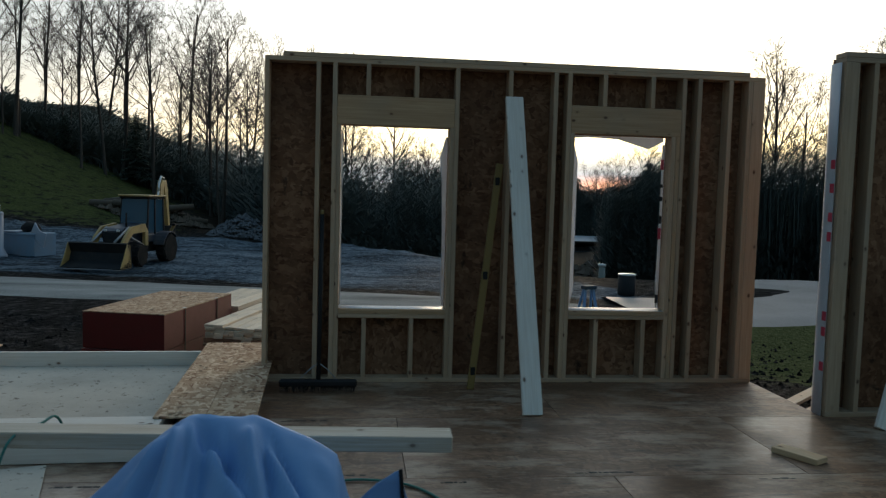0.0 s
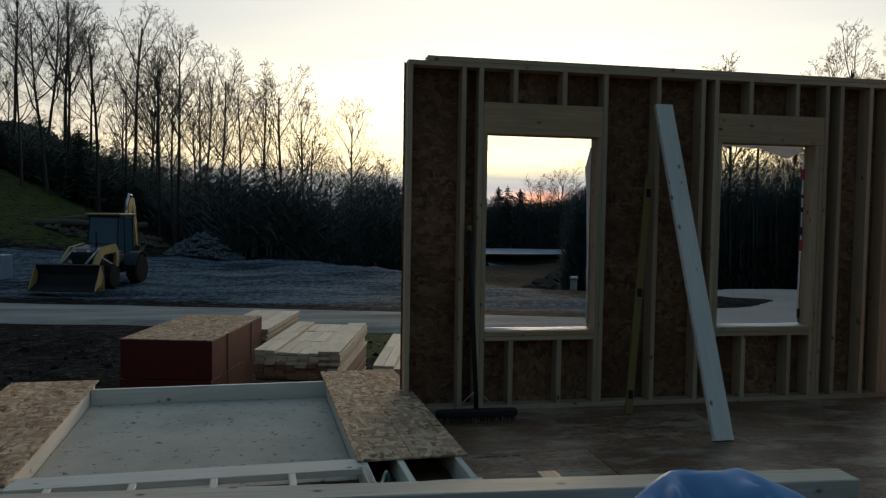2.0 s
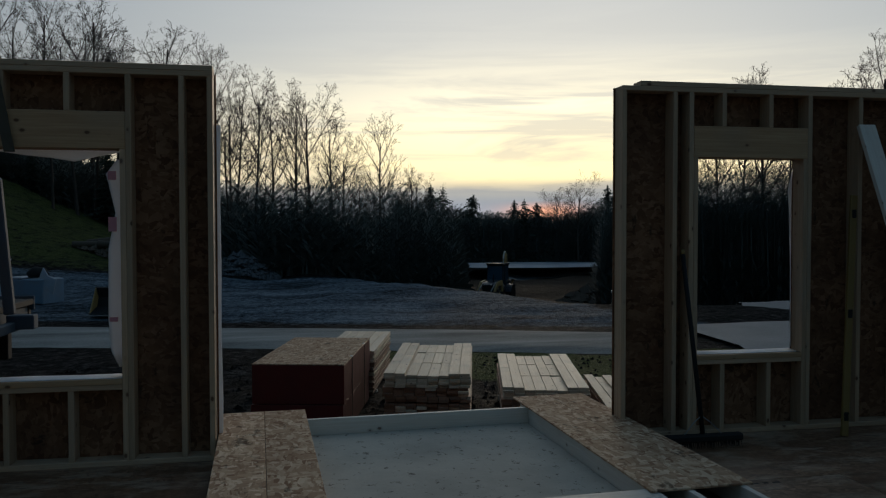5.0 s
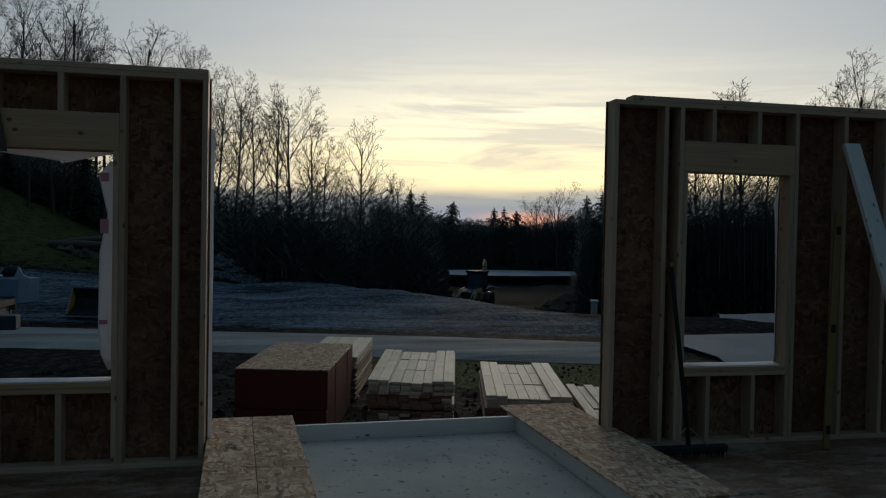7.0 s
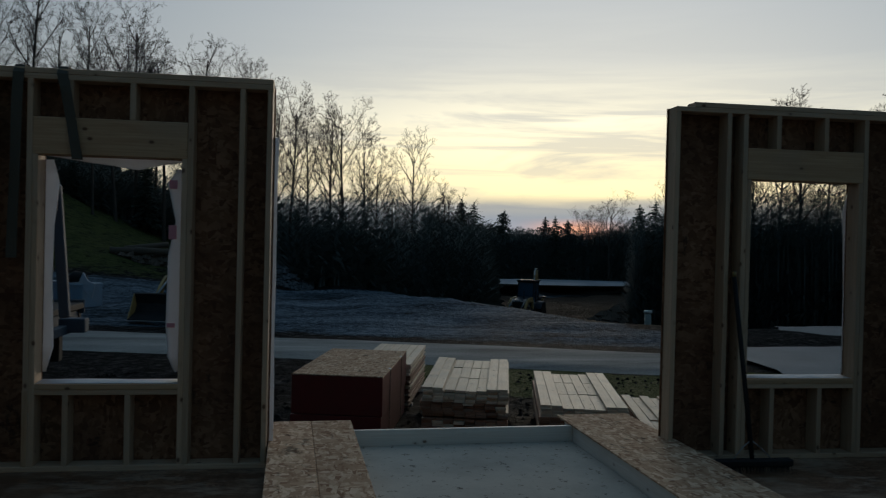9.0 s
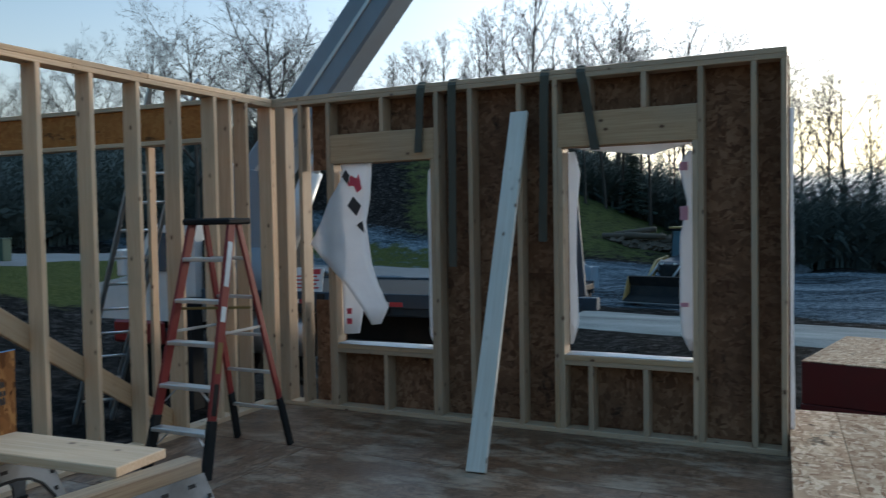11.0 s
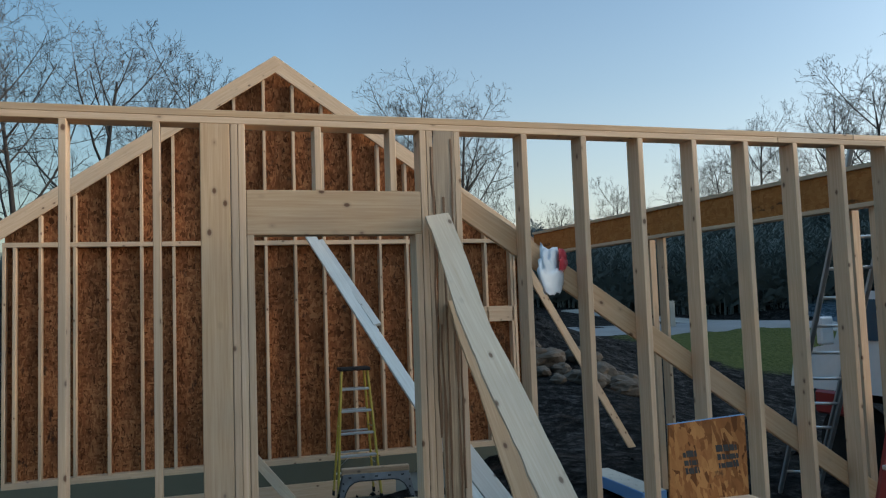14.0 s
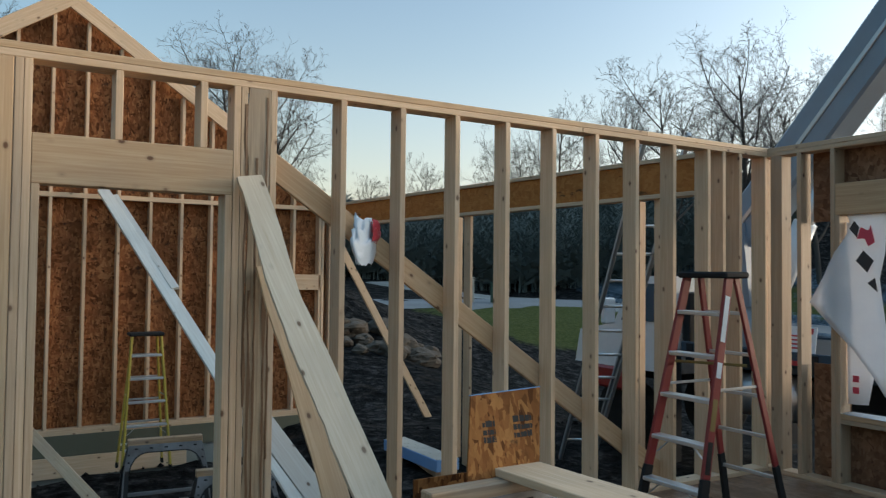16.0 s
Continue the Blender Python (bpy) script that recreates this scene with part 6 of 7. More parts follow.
def bag():
    t_ob = thing("plastic_bag", "white and red plastic shopping bag hung on the diagonal brace", "bag")
    for nm, mt, cy, cz, sy, sz, a0, a1 in (("sack", "poly", 2.19, 1.85, 0.12, 0.14, 0, 6.283), ("print", "bag_red", 2.225, 1.91, 0.105, 0.06, 0.1, 1.6)):
        vs, fs = [], []
        for j in range(13):
            v = j / 12
            for i in range(24):
                a = a0 + (a1 - a0) * i / (24 if nm == "sack" else 23)
                w = math.sin(math.pi * (0.06 + 0.80 * v)) ** 0.45
                n_ = 0.05 * noise.noise(Vector((math.cos(a) * 2.2, math.sin(a) * 2.2, v * 4))) + 0.015 * noise.noise(Vector((math.cos(a) * 7, math.sin(a) * 7, v * 14)))
                r_ = (sy * w + n_) * (1.02 if nm == "print" else 1.0)
                vs.append((X_OUT - 0.02 + 0.09 + 0.75 * r_ * math.cos(a + 1.2) + (0.004 if nm == "print" else 0), cy + r_ * math.sin(a), cz + sz * (1 - 2 * v) + n_))
        for j in range(12):
            for i in range(24 if nm == "sack" else 23):
                fs.append((j * 24 + i, j * 24 + (i + 1) % 24, j * 24 + 24 + (i + 1) % 24, j * 24 + 24 + i))
        raw(nm, vs, fs, M[mt], t_ob, smooth=True)
    tube("handle_loop", M["poly"], t_ob, [(X_OUT + 0.05, 2.18, 1.95), (X_OUT + 0.02, 2.17, 1.985), (X_OUT + 0.004, 2.17, 2.0)], 0.012, 6)


bag()

# lifting straps over the wall plate
for x, drop, x2 in ((-5.80, 0.56, -5.83), (-5.52, 1.50, -5.53), (-4.74, 1.30, -4.765), (-4.46, 0.62, -4.35)):
    st = thing("lifting_strap", "olive webbing strap hung over the top plate", "strap", "lifting straps")
    pts = [(x - 0.02, Y_OUT + 0.03, H_WALL - 0.5), (x, Y_OUT + 0.025, H_WALL - 0.05), (x, Y_OUT - 0.02, H_WALL + 0.012), (x, Y_IN + 0.02, H_WALL + 0.012), (x, Y_IN - 0.012, H_WALL - 0.04)]
    pts += [(x + (x2 - x) * u, Y_IN - 0.016 - 0.006 * math.sin(9 * u), H_WALL - drop * u) for u in (0.2, 0.4, 0.6, 0.8, 1.0)]
    vs, fs = [], []
    for i, p in enumerate(pts):
        tw = 0.012 * math.sin(i * 1.1)
        vs += [(p[0] - 0.034, p[1] + tw * 0.4, p[2]), (p[0] + 0.034, p[1] - tw * 0.4, p[2])]
    fs = [(2 * i, 2 * i + 1, 2 * i + 3, 2 * i + 2) for i in range(len(pts) - 1)]
    ob = raw("webbing", vs, fs, M["strap"], st)
    sol = ob.modifiers.new("thickness", "SOLIDIFY")
    sol.thickness = 0.007

# ---------------------------------------------------------------- material stacks outside
ST = -13.0


def stack_at(x, y):
    return pose(x, y, height(x, y), 0, 0, ST)


def osb_bundle():
    t_ob = thing("strand_board_bundle", "strapped bundle of strand board with red-painted edges", "board bundle", at=stack_at(-2.22, 11.9))
    for x in (-0.5, 0.5):
        block("bearer", M["weathered"], t_ob, (x - 0.045, -1.1, -0.06), (x + 0.045, 1.1, 0.09))
    z = 0.09
    for k, (h, dx) in enumerate(((0.44, 0.0), (0.51, 0.012))):
        block("sheet_pack", M["red_paint"], t_ob, (-0.61 + dx, -1.22 + dx, z), (0.61 + dx, 1.22 + dx, z + h), 0.004)
        z += h + 0.012
    block("top_sheet", M["osb_new"], t_ob, (-0.60, -1.21, z - 0.008), (0.625, 1.235, z + 0.006), 0.002)
    for y in (-0.55, 0.62):
        board("tie", M["black"], t_ob, (0.626, y, 0.1), (0.626, y, z), 0.03, 0.004, (0, 1, 0), 0.0005)
        board("corner_guard", M["tie"], t_ob, (0.60, y, z + 0.010), (0.632, y, z + 0.010), 0.07, 0.004, (0, 1, 0), 0.0005)
    return t_ob


osb_bundle()


def lumber_bundle(label, x, y, wide, long, layers, seed, gaps=()):
    """A strapped pile of studs, every stick a board of its own."""
    rnd = random.Random(seed)
    t_ob = thing("lumber_bundle", label, "lumber stack", "lumber stacks", at=stack_at(x, y))
    for yy in (-long * 0.33, long * 0.33):
        block("bearer", M["weathered"], t_ob, (-wide / 2, yy - 0.045, -0.06), (wide / 2, yy + 0.045, 0.085))
    per = int(wide / 0.142)
    z = 0.085
    for l in range(layers):
        shift = rnd.uniform(-0.02, 0.02)
        if l == layers // 2:
            for yy in (-long * 0.35, 0.0, long * 0.35):
                block("sticker", M["weathered"], t_ob, (-wide / 2, yy - 0.02, z), (wide / 2, yy + 0.02, z + 0.019))
            z += 0.02
        for k in range(per):
            if l == layers - 1 and k in gaps:
                continue
            cx = -wide / 2 + 0.071 + k * (wide / per) + shift
            if l == layers - 2 and k in gaps:
                for a0, a1 in ((-0.5, -0.14), (-0.13, 0.2), (0.21, 0.5)):
                    lift = rnd.uniform(0.0, 0.014)
                    block("stick", M["fresh"], t_ob, (cx - 0.069, a0 * long + rnd.uniform(0, 0.02), z + lift), (cx + 0.069, a1 * long, z + T2 * 0.9 + lift))
                continue
            dy = rnd.uniform(-0.03, 0.03)
            half = long / 2
            # lower layers mostly red-brown, the upper ones pale
            wood = M["fresh"] if l > layers * 0.72 or rnd.random() < 0.12 else M["brownish"]
            if l >= layers - 2 and rnd.random() < 0.75:
                cut = rnd.uniform(-0.3, 0.4) * half
                block("stick", M["fresh"], t_ob, (cx - 0.069, -half + dy, z), (cx + 0.069, cut, z + T2))
                block("stick", M["fresh"], t_ob, (cx - 0.069, cut + 0.006, z), (cx + 0.069, half + dy, z + T2))
            else:
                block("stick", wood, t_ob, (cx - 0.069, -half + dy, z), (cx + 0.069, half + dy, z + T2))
        z += T2 + 0.001
    return t_ob


lumber_bundle("pale stack of new lumber beside the red-edged bundle", -0.50, 11.85, 1.15, 2.7, 20, 1, (2, 3, 4, 5))
lumber_bundle("pale low stack of new lumber near the house", 1.06, 11.55, 1.15, 2.75, 15, 2, (2, 3, 4, 5))
lumber_bundle("pale stack of new lumber behind the red-edged bundle", -1.42, 14.4, 0.9, 2.4, 18, 3)
lumber_bundle("small loose stack of pale boards beside the wall", 2.17, 11.05, 0.72, 2.6, 9, 4, (1, 3))
for a, b in (((5.05, 6.95), (7.6, 9.2)), ((4.95, 6.45), (7.3, 8.55))):
    a, b = (*a, max(-0.58, height(*a) + 0.06)), (*b, max(-0.58, height(*b) + 0.06))
    t_ob = thing("loose_board", "pale board lying on the churned ground by the deck", "board")
    board("board", M["spruce"], t_ob, a, b, W6, T2, (1, -1, 0))
t_ob = thing("loose_board", "pale board propped against the set-back stud wall", "board")
board("board", M["weathered"], t_ob, (4.60, 4.55, 0.004), (5.10, 4.88, 1.1), 0.12, T2, (1, 0, 0))

# lumber heap and offcuts outside the side wall
rl = random.Random(9)
for k in range(9):
    t_ob = thing("loose_board", "pale board in a heap outside the doorway", "board", "boards heaped outside the doorway")
    y = 2.1 + 0.17 * (k % 5)
    z = height(-9.0, y) + 0.03 + 0.045 * (k // 3)
    board("board", M["spruce"] if k % 3 else M["weathered"], t_ob, (-10.2 + rl.uniform(-0.2, 0.2), y, z), (-8.1 + rl.uniform(-0.3, 0.3), y + rl.uniform(-0.25, 0.35), z + 0.01), W6, T2, (0, 1, 0))
fo = thing("foam_board", "blue-edged sheet lying outside the stud wall", "sheet")
bz = height(-11.2, 4.9) - 0.08
block("sheet", M["white_sheet"], fo, (-11.85, 4.64, bz + 0.24), (-10.57, 4.92, bz + 0.255), 0.002)
block("edge", M["tarp"], fo, (-11.85, 4.625, bz + 0.12), (-10.57, 4.64, bz + 0.25), 0.002)
block("edge", M["tarp"], fo, (-10.57, 4.625, bz + 0.12), (-10.555, 4.92, bz + 0.25), 0.002)
block("bearer", M["worn"], fo, (-11.65, 4.72, bz - 0.05), (-10.75, 4.88, bz + 0.24), 0.01)
pst = thing("concrete_pier", "short grey concrete pier near the porch post", "pier")
block("pier", M["concrete"], pst, (-9.55, 4.55, bz - 0.1), (-9.3, 4.75, bz + 0.45), 0.01)
for x, y, tall in ((-11.3, 1.86, 0.82), (-10.55, 2.35, 0.74)):
    s_ob = sawhorse(x, y, 20, tall, 0.72, "dark plastic sawhorse on the garage ground")
    s_ob.matrix_basis = pose(x, y, height(x, y), 0, 0, 84)


def boulder(x, y, s, seed, mat="rock", name="boulder", label="rough grey field boulder", group="field boulders"):
    rnd = random.Random(seed)
    bm = bmesh.new()
    bmesh.ops.create_icosphere(bm, subdivisions=3, radius=s)
    for v in bm.verts:
        q = v.co / s + Vector((seed * 3.7, 0, 0))
        k = 1 + 0.38 * noise.noise(q * 1.2) + 0.16 * noise.noise(q * 3.1) + 0.07 * noise.noise(q * 7.0)
        v.co = Vector((v.co.x * k * 1.25, v.co.y * k, v.co.z * k * 0.7))
    ob = part(name, bm, M[mat], None)
    ob.matrix_basis = pose(x, y, height(x, y) + s * 0.3, 0, 0, rnd.uniform(0, 360))
    tagged(ob, label, "boulder", group)


rk = random.Random(14)
for i in range(17):
    a, q = rk.uniform(0, 6.283), math.sqrt(rk.random())
    boulder(-19.6 + 1.5 * q * math.cos(a), 8.3 + 1.3 * q * math.sin(a), rk.uniform(0.16, 0.42), i)


def heap(name, label, mat, cx, cy, rx, ry, tall, count, size, seed):
    """A pile of broken stone or roots: many loose lumps in one mesh."""
    rnd = random.Random(seed)
    vs, fs = [], []
    for k in range(count):
        a, q = rnd.uniform(0, 6.283), math.sqrt(rnd.random())
        x, y = cx + rx * q * math.cos(a), cy + ry * q * math.sin(a)
        z = height(x, y) + tall * (1 - q * q) * rnd.uniform(0.5, 1.05)
        s = size * rnd.uniform(0.5, 1.5)
        o = len(vs)
        for dx, dy, dz in ((1, 0, 0), (-1, 0, 0), (0, 1, 0), (0, -1, 0), (0, 0, 1), (0, 0, -1)):
            vs.append((x + dx * s * rnd.uniform(0.6, 1.4), y + dy * s * rnd.uniform(0.6, 1.4), z + dz * s * rnd.uniform(0.5, 1.0)))
        fs += [(o + i, o + j, o + 4) for i, j in ((0, 2), (2, 1), (1, 3), (3, 0))] + [(o + j, o + i, o + 5) for i, j in ((0, 2), (2, 1), (1, 3), (3, 0))]
    ob = raw(name, vs, fs, M[mat])
    tagged(ob, label, "heap", kind="stuff")


heap("rubble_heap", "heap of broken grey stone at the edge of the yard", "rubble", -5.6, 46.0, 2.1, 1.4, 1.15, 900, 0.16, 4)
heap("root_heap", "dark heap of logs and roots along the bank", "log", -11.8, 50.0, 3.6, 1.2, 0.9, 700, 0.24, 6)
heap("soil_heap", "dark heap of soil beside the hollow", "log", 19.0, 50.0, 5.0, 2.2, 1.5, 900, 0.3, 8)
for k in range(7):
    t_ob = thing("felled_log", "pale felled log on the heap by the bank", "log", "felled logs")
    x, y = -14.2 + k * 0.75, 49.6 + 0.4 * math.sin(k * 2.1)
    z = height(x, y) + 0.55 + 0.15 * (k % 3)
    tube("log", M["log"], t_ob, [(x - 1.3, y, z), (x + 1.2, y + 0.3 * math.cos(k), z + 0.35 * math.sin(k * 1.7))], [0.22, 0.17], 9)

# ---------------------------------------------------------------- backhoe loader


def wheel(par, x, y, r, wide):
    t_ob = disc_lathe("wheel", M["rubber"], par, [(r * 0.55, -wide / 2), (r * 0.93, -wide / 2), (r, -wide * 0.32), (r, wide * 0.32), (r * 0.93, wide / 2), (r * 0.55, wide / 2)], 22, pose(x, y, r, 90, 0, 0))
    disc_lathe("rim", M["machine_yellow"], t_ob, [(r * 0.54, -wide * 0.42), (r * 0.56, -wide * 0.3), (r * 0.3, -wide * 0.1), (r * 0.3, wide * 0.1), (r * 0.56, wide * 0.3), (r * 0.54, wide * 0.42)], 16, Matrix.Identity(4))
    for k in range(16):
        a = 2 * math.pi * k / 16
        lug = put("lug", box_mesh(0.07, r * 0.16, wide * 0.5, 0.01), M["rubber"], t_ob, Matrix.Rotation(a, 4, "Z") @ Matrix.Translation((r * 0.99, 0, wide * 0.22 * (1 if k % 2 else -1))))
    return t_ob


def backhoe(label, x, y, turn, s=1.0, paint="machine_yellow"):
    """A backhoe loader that faces local +x, bucket lowered, digging arm folded upright behind the cab."""
    t_ob = thing("backhoe_loader", label, "backhoe", "backhoe loaders", at=pose(x, y, height(x, y), 0, 0, turn) @ Matrix.Scale(s, 4))
    for q in (-1, 1):
        wheel(t_ob, -0.95, q * 0.85, 0.58, 0.42)
        wheel(t_ob, 1.25, q * 0.82, 0.43, 0.30)
    block("chassis", M["machine_dark"], t_ob, (-1.5, -0.40, 0.45), (1.70, 0.40, 0.90), 0.04)
    sheet("hood", M["machine_blue"], t_ob, [(0.15, -0.40, 0.9), (1.72, -0.40, 0.9), (1.80, -0.40, 1.36), (1.62, -0.40, 1.46), (0.15, -0.40, 1.62)], (0, 0.80, 0))
    block("grille", M["machine_dark"], t_ob, (1.76, -0.33, 0.92), (1.83, 0.33, 1.32), 0.02)
    for q in (-1, 1):
        block("headlight", M["tie"], t_ob, (1.80, q * 0.26 - 0.06, 1.34), (1.84, q * 0.26 + 0.06, 1.42), 0.01)
    tube("exhaust", M["machine_dark"], t_ob, [(1.1, 0.2, 1.45), (1.1, 0.2, 2.05)], 0.035, 8)
    block("cab_base", M["machine_blue"], t_ob, (-1.28, -0.60, 0.86), (0.20, 0.60, 1.20), 0.05)
    for px, top in ((-1.24, -1.18), (-0.48, -0.48), (0.17, 0.02)):
        for q in (-1, 1):
            board("cab_post", M["machine_dark"], t_ob, (px, q * 0.58, 1.15), (top, q * 0.56, 2.62), 0.08, 0.06, (1, 0, 0), 0.01)
    block("cab_roof", M["machine_dark"], t_ob, (-1.27, -0.64, 2.60), (0.12, 0.64, 2.68), 0.03)
    block("roof_cap", M[paint], t_ob, (-1.32, -0.68, 2.68), (0.18, 0.68, 2.76), 0.03, "faded tan roof cap")
    for q in (-1, 1):
        sheet("side_window", M["glass"], t_ob, [(-1.19, q * 0.56, 1.22), (-0.52, q * 0.56, 1.22), (-0.52, q * 0.55, 2.58), (-1.14, q * 0.55, 2.58)], (0, 0.012, 0))
        sheet("side_window", M["glass"], t_ob, [(-0.44, q * 0.56, 1.22), (0.13, q * 0.56, 1.22), (0.0, q * 0.55, 2.58), (-0.44, q * 0.55, 2.58)], (0, 0.012, 0))
    sheet("windscreen", M["glass"], t_ob, [(0.17, -0.54, 1.60), (0.17, 0.54, 1.60), (0.03, 0.54, 2.60), (0.03, -0.54, 2.60)], (0.012, 0, 0))
    sheet("rear_window", M["glass"], t_ob, [(-1.24, -0.54, 1.30), (-1.24, 0.54, 1.30), (-1.19, 0.54, 2.58), (-1.19, -0.54, 2.58)], (-0.012, 0, 0))
    block("seat", M["machine_dark"], t_ob, (-0.85, -0.26, 1.18), (-0.35, 0.26, 1.30), 0.04)
    block("seat_back", M["machine_dark"], t_ob, (-0.90, -0.25, 1.28), (-0.78, 0.25, 1.85), 0.04)
    tube("steering_column", M["machine_dark"], t_ob, [(0.02, 0, 1.2), (-0.14, 0, 1.62)], 0.03, 8)
    disc_lathe("steering_wheel", M["machine_dark"], t_ob, [(0.15, -0.012), (0.19, -0.012), (0.19, 0.012), (0.15, 0.012)], 16, pose(-0.15, 0, 1.64, 0, -25, 0))
    for q in (-1, 1):
        fv, ff = [], []
        for i in range(9):
            a = math.pi * (0.08 + 0.70 * i / 8)
            for yy in (q * 0.60, q * 1.06):
                for rr in (0.66, 0.70):
                    fv.append((-0.95 + rr * math.cos(a), yy, 0.58 + rr * math.sin(a)))
        for i in range(8):
            o = 4 * i
            ff += [(o, o + 4, o + 6, o + 2), (o + 1, o + 3, o + 7, o + 5), (o, o + 1, o + 5, o + 4), (o + 2, o + 6, o + 7, o + 3)]
        raw("fender", fv, ff, M["machine_blue"], t_ob)
        sheet("loader_arm", M["machine_yellow"], t_ob, [(0.22, q * 0.60 - 0.05, 1.30), (0.45, q * 0.60 - 0.05, 1.62), (1.50, q * 0.60 - 0.05, 1.52), (1.95, q * 0.60 - 0.05, 1.18), (2.58, q * 0.60 - 0.05, 0.46), (2.44, q * 0.60 - 0.05, 0.32), (1.70, q * 0.60 - 0.05, 1.02), (1.38, q * 0.60 - 0.05, 1.26)], (0, 0.10, 0))
        block("arm_stand", M["machine_yellow"], t_ob, (0.22, q * 0.60 - 0.07, 0.75), (0.48, q * 0.60 + 0.07, 1.34), 0.02)
        tube("loader_ram", M["steel"], t_ob, [(0.6, q * 0.60, 0.80), (1.60, q * 0.60, 1.15)], 0.05, 8)
        tube("bucket_ram", M["steel"], t_ob, [(1.35, q * 0.45, 1.50), (2.45, q * 0.45, 0.95)], 0.045, 8)
    bk = [(2.50, 0.05), (3.25, 0.03), (3.30, 0.08), (2.75, 0.28), (2.62, 0.60), (2.80, 0.95), (2.70, 0.98), (2.48, 0.62)]
    sheet("bucket", M["machine_dark"], t_ob, [(a, -1.18, b) for a, b in bk], (0, 2.36, 0), "dark worn loader bucket")
    for q in (-1.18, 1.15):
        sheet("bucket_side", M["machine_yellow"], t_ob, [(2.5, q, 0.05), (3.28, q, 0.06), (3.05, q, 0.45), (2.80, q, 0.95), (2.6, q, 0.9)], (0, 0.03, 0))
    block("cutting_edge", M["steel"], t_ob, (3.22, -1.18, 0.02), (3.36, 1.18, 0.05), 0.004)
    sheet("boom", M["machine_yellow"], t_ob, [(-1.62, -0.09, 0.95), (-1.92, -0.09, 1.05), (-2.22, -0.09, 2.55), (-2.30, -0.09, 3.28), (-2.14, -0.09, 3.42), (-1.98, -0.09, 3.20), (-1.86, -0.09, 2.35)], (0, 0.18, 0))
    sheet("dipper", M["machine_yellow"], t_ob, [(-2.28, -0.08, 3.32), (-2.48, -0.08, 3.40), (-2.62, -0.08, 3.05), (-2.84, -0.08, 1.42), (-2.70, -0.08, 1.36), (-2.42, -0.08, 2.70)], (0, 0.16, 0))
    tube("boom_ram", M["alum"], t_ob, [(-1.75, 0.0, 1.9), (-2.02, 0.0, 3.34)], 0.05, 8)
    tube("dipper_ram", M["alum"], t_ob, [(-1.90, 0, 2.9), (-2.15, 0, 3.55), (-2.42, 0, 3.48)], 0.045, 8)
    sheet("digging_bucket", M["machine_dark"], t_ob, [(-2.95, -0.3, 1.45), (-2.55, -0.3, 1.40), (-2.35, -0.3, 0.95), (-2.55, -0.3, 0.70), (-2.9, -0.3, 0.9)], (0, 0.6, 0))
    for q in (-1, 1):
        board("stabiliser", M["machine_yellow"], t_ob, (-1.62, q * 0.45, 0.75), (-1.64, q * 0.85, 1.5), 0.14, 0.1, (1, 0, 0), 0.01)
        block("stabiliser_foot", M["machine_dark"], t_ob, (-1.80, q * 0.85 - 0.12, 1.48), (-1.48, q * 0.85 + 0.12, 1.56), 0.01)
    block("swing_frame", M["machine_yellow"], t_ob, (-1.75, -0.35, 0.5), (-1.48, 0.35, 1.15), 0.03)
    return t_ob


backhoe("yellow and blue backhoe loader parked on the stony yard", -7.13, 28.6, 257, 0.89)
backhoe("dark dusty backhoe loader parked in the hollow", 11.3, 54.3, 238, paint="machine_dark")

# pale blue bin on the yard with a dark pump and white sheets on it
bx, by = -12.35, 32.6
tb = thing("storage_bin", "pale blue steel bin topped by pump and white sheeting", "bin", at=pose(bx, by, height(bx, by) - 0.05, 0, 0, -26))
block("body", M["blue_tank"], tb, (-0.85, -0.55, 0.06), (0.85, 0.55, 1.0), 0.03)
for q in (-1, 1):
    block("runner", M["machine_dark"], tb, (-0.8, q * 0.4 - 0.06, 0.0), (0.8, q * 0.4 + 0.06, 0.06), 0.005)
    block("rib", M["blue_tank"], tb, (-0.87, q * 0.56 - 0.015, 0.90), (0.87, q * 0.56 + 0.015, 0.97), 0.006)
block("lid", M["pier_plastic"], tb, (-0.88, -0.58, 1.0), (-0.05, 0.58, 1.05), 0.015, "pale sheet lid")
tube("pump", M["machine_dark"], tb, [(-0.1, -0.2, 1.14), (0.15, -0.15, 1.24), (0.45, -0.1, 1.22), (0.62, -0.1, 1.1)], [0.13, 0.22, 0.2, 0.12], 10)
sheet("white_sheet", M["pier_plastic"], tb, [(0.62, -0.5, 1.0), (1.25, -0.5, 0.45), (1.35, -0.45, 1.0), (1.0, -0.45, 1.12), (0.75, -0.42, 1.42)], (0, 0.05, 0), "white plastic sheeting")

# flared pier forms standing on the yard
for x, y, tall in ((-13.46, 31.31, 1.78), (-12.96, 31.12, 1.74), (-13.46, 32.01, 1.95), (-14.56, 32.11, 1.6)):
    pf = thing("pier_form", "pale plastic pier form with a flared foot standing on the yard", "pier form", "pier forms on the yard", at=pose(x, y, height(x, y) - 0.03))
    tube("shaft", M["pier_plastic"], pf, [(0, 0, 0.3), (0, 0, 0.32), (0, 0, tall - 0.06), (0, 0, tall)], [0.26, 0.235, 0.24, 0.22], 20)
    tube("foot", M["pier_plastic"], pf, [(0, 0, 0.0), (0, 0, 0.08), (0, 0, 0.22), (0, 0, 0.34)], [0.38, 0.37, 0.29, 0.24], 20)
    tube("rim", M["pier_plastic"], pf, [(0, 0, tall - 0.10), (0, 0, tall - 0.04)], 0.26, 20)

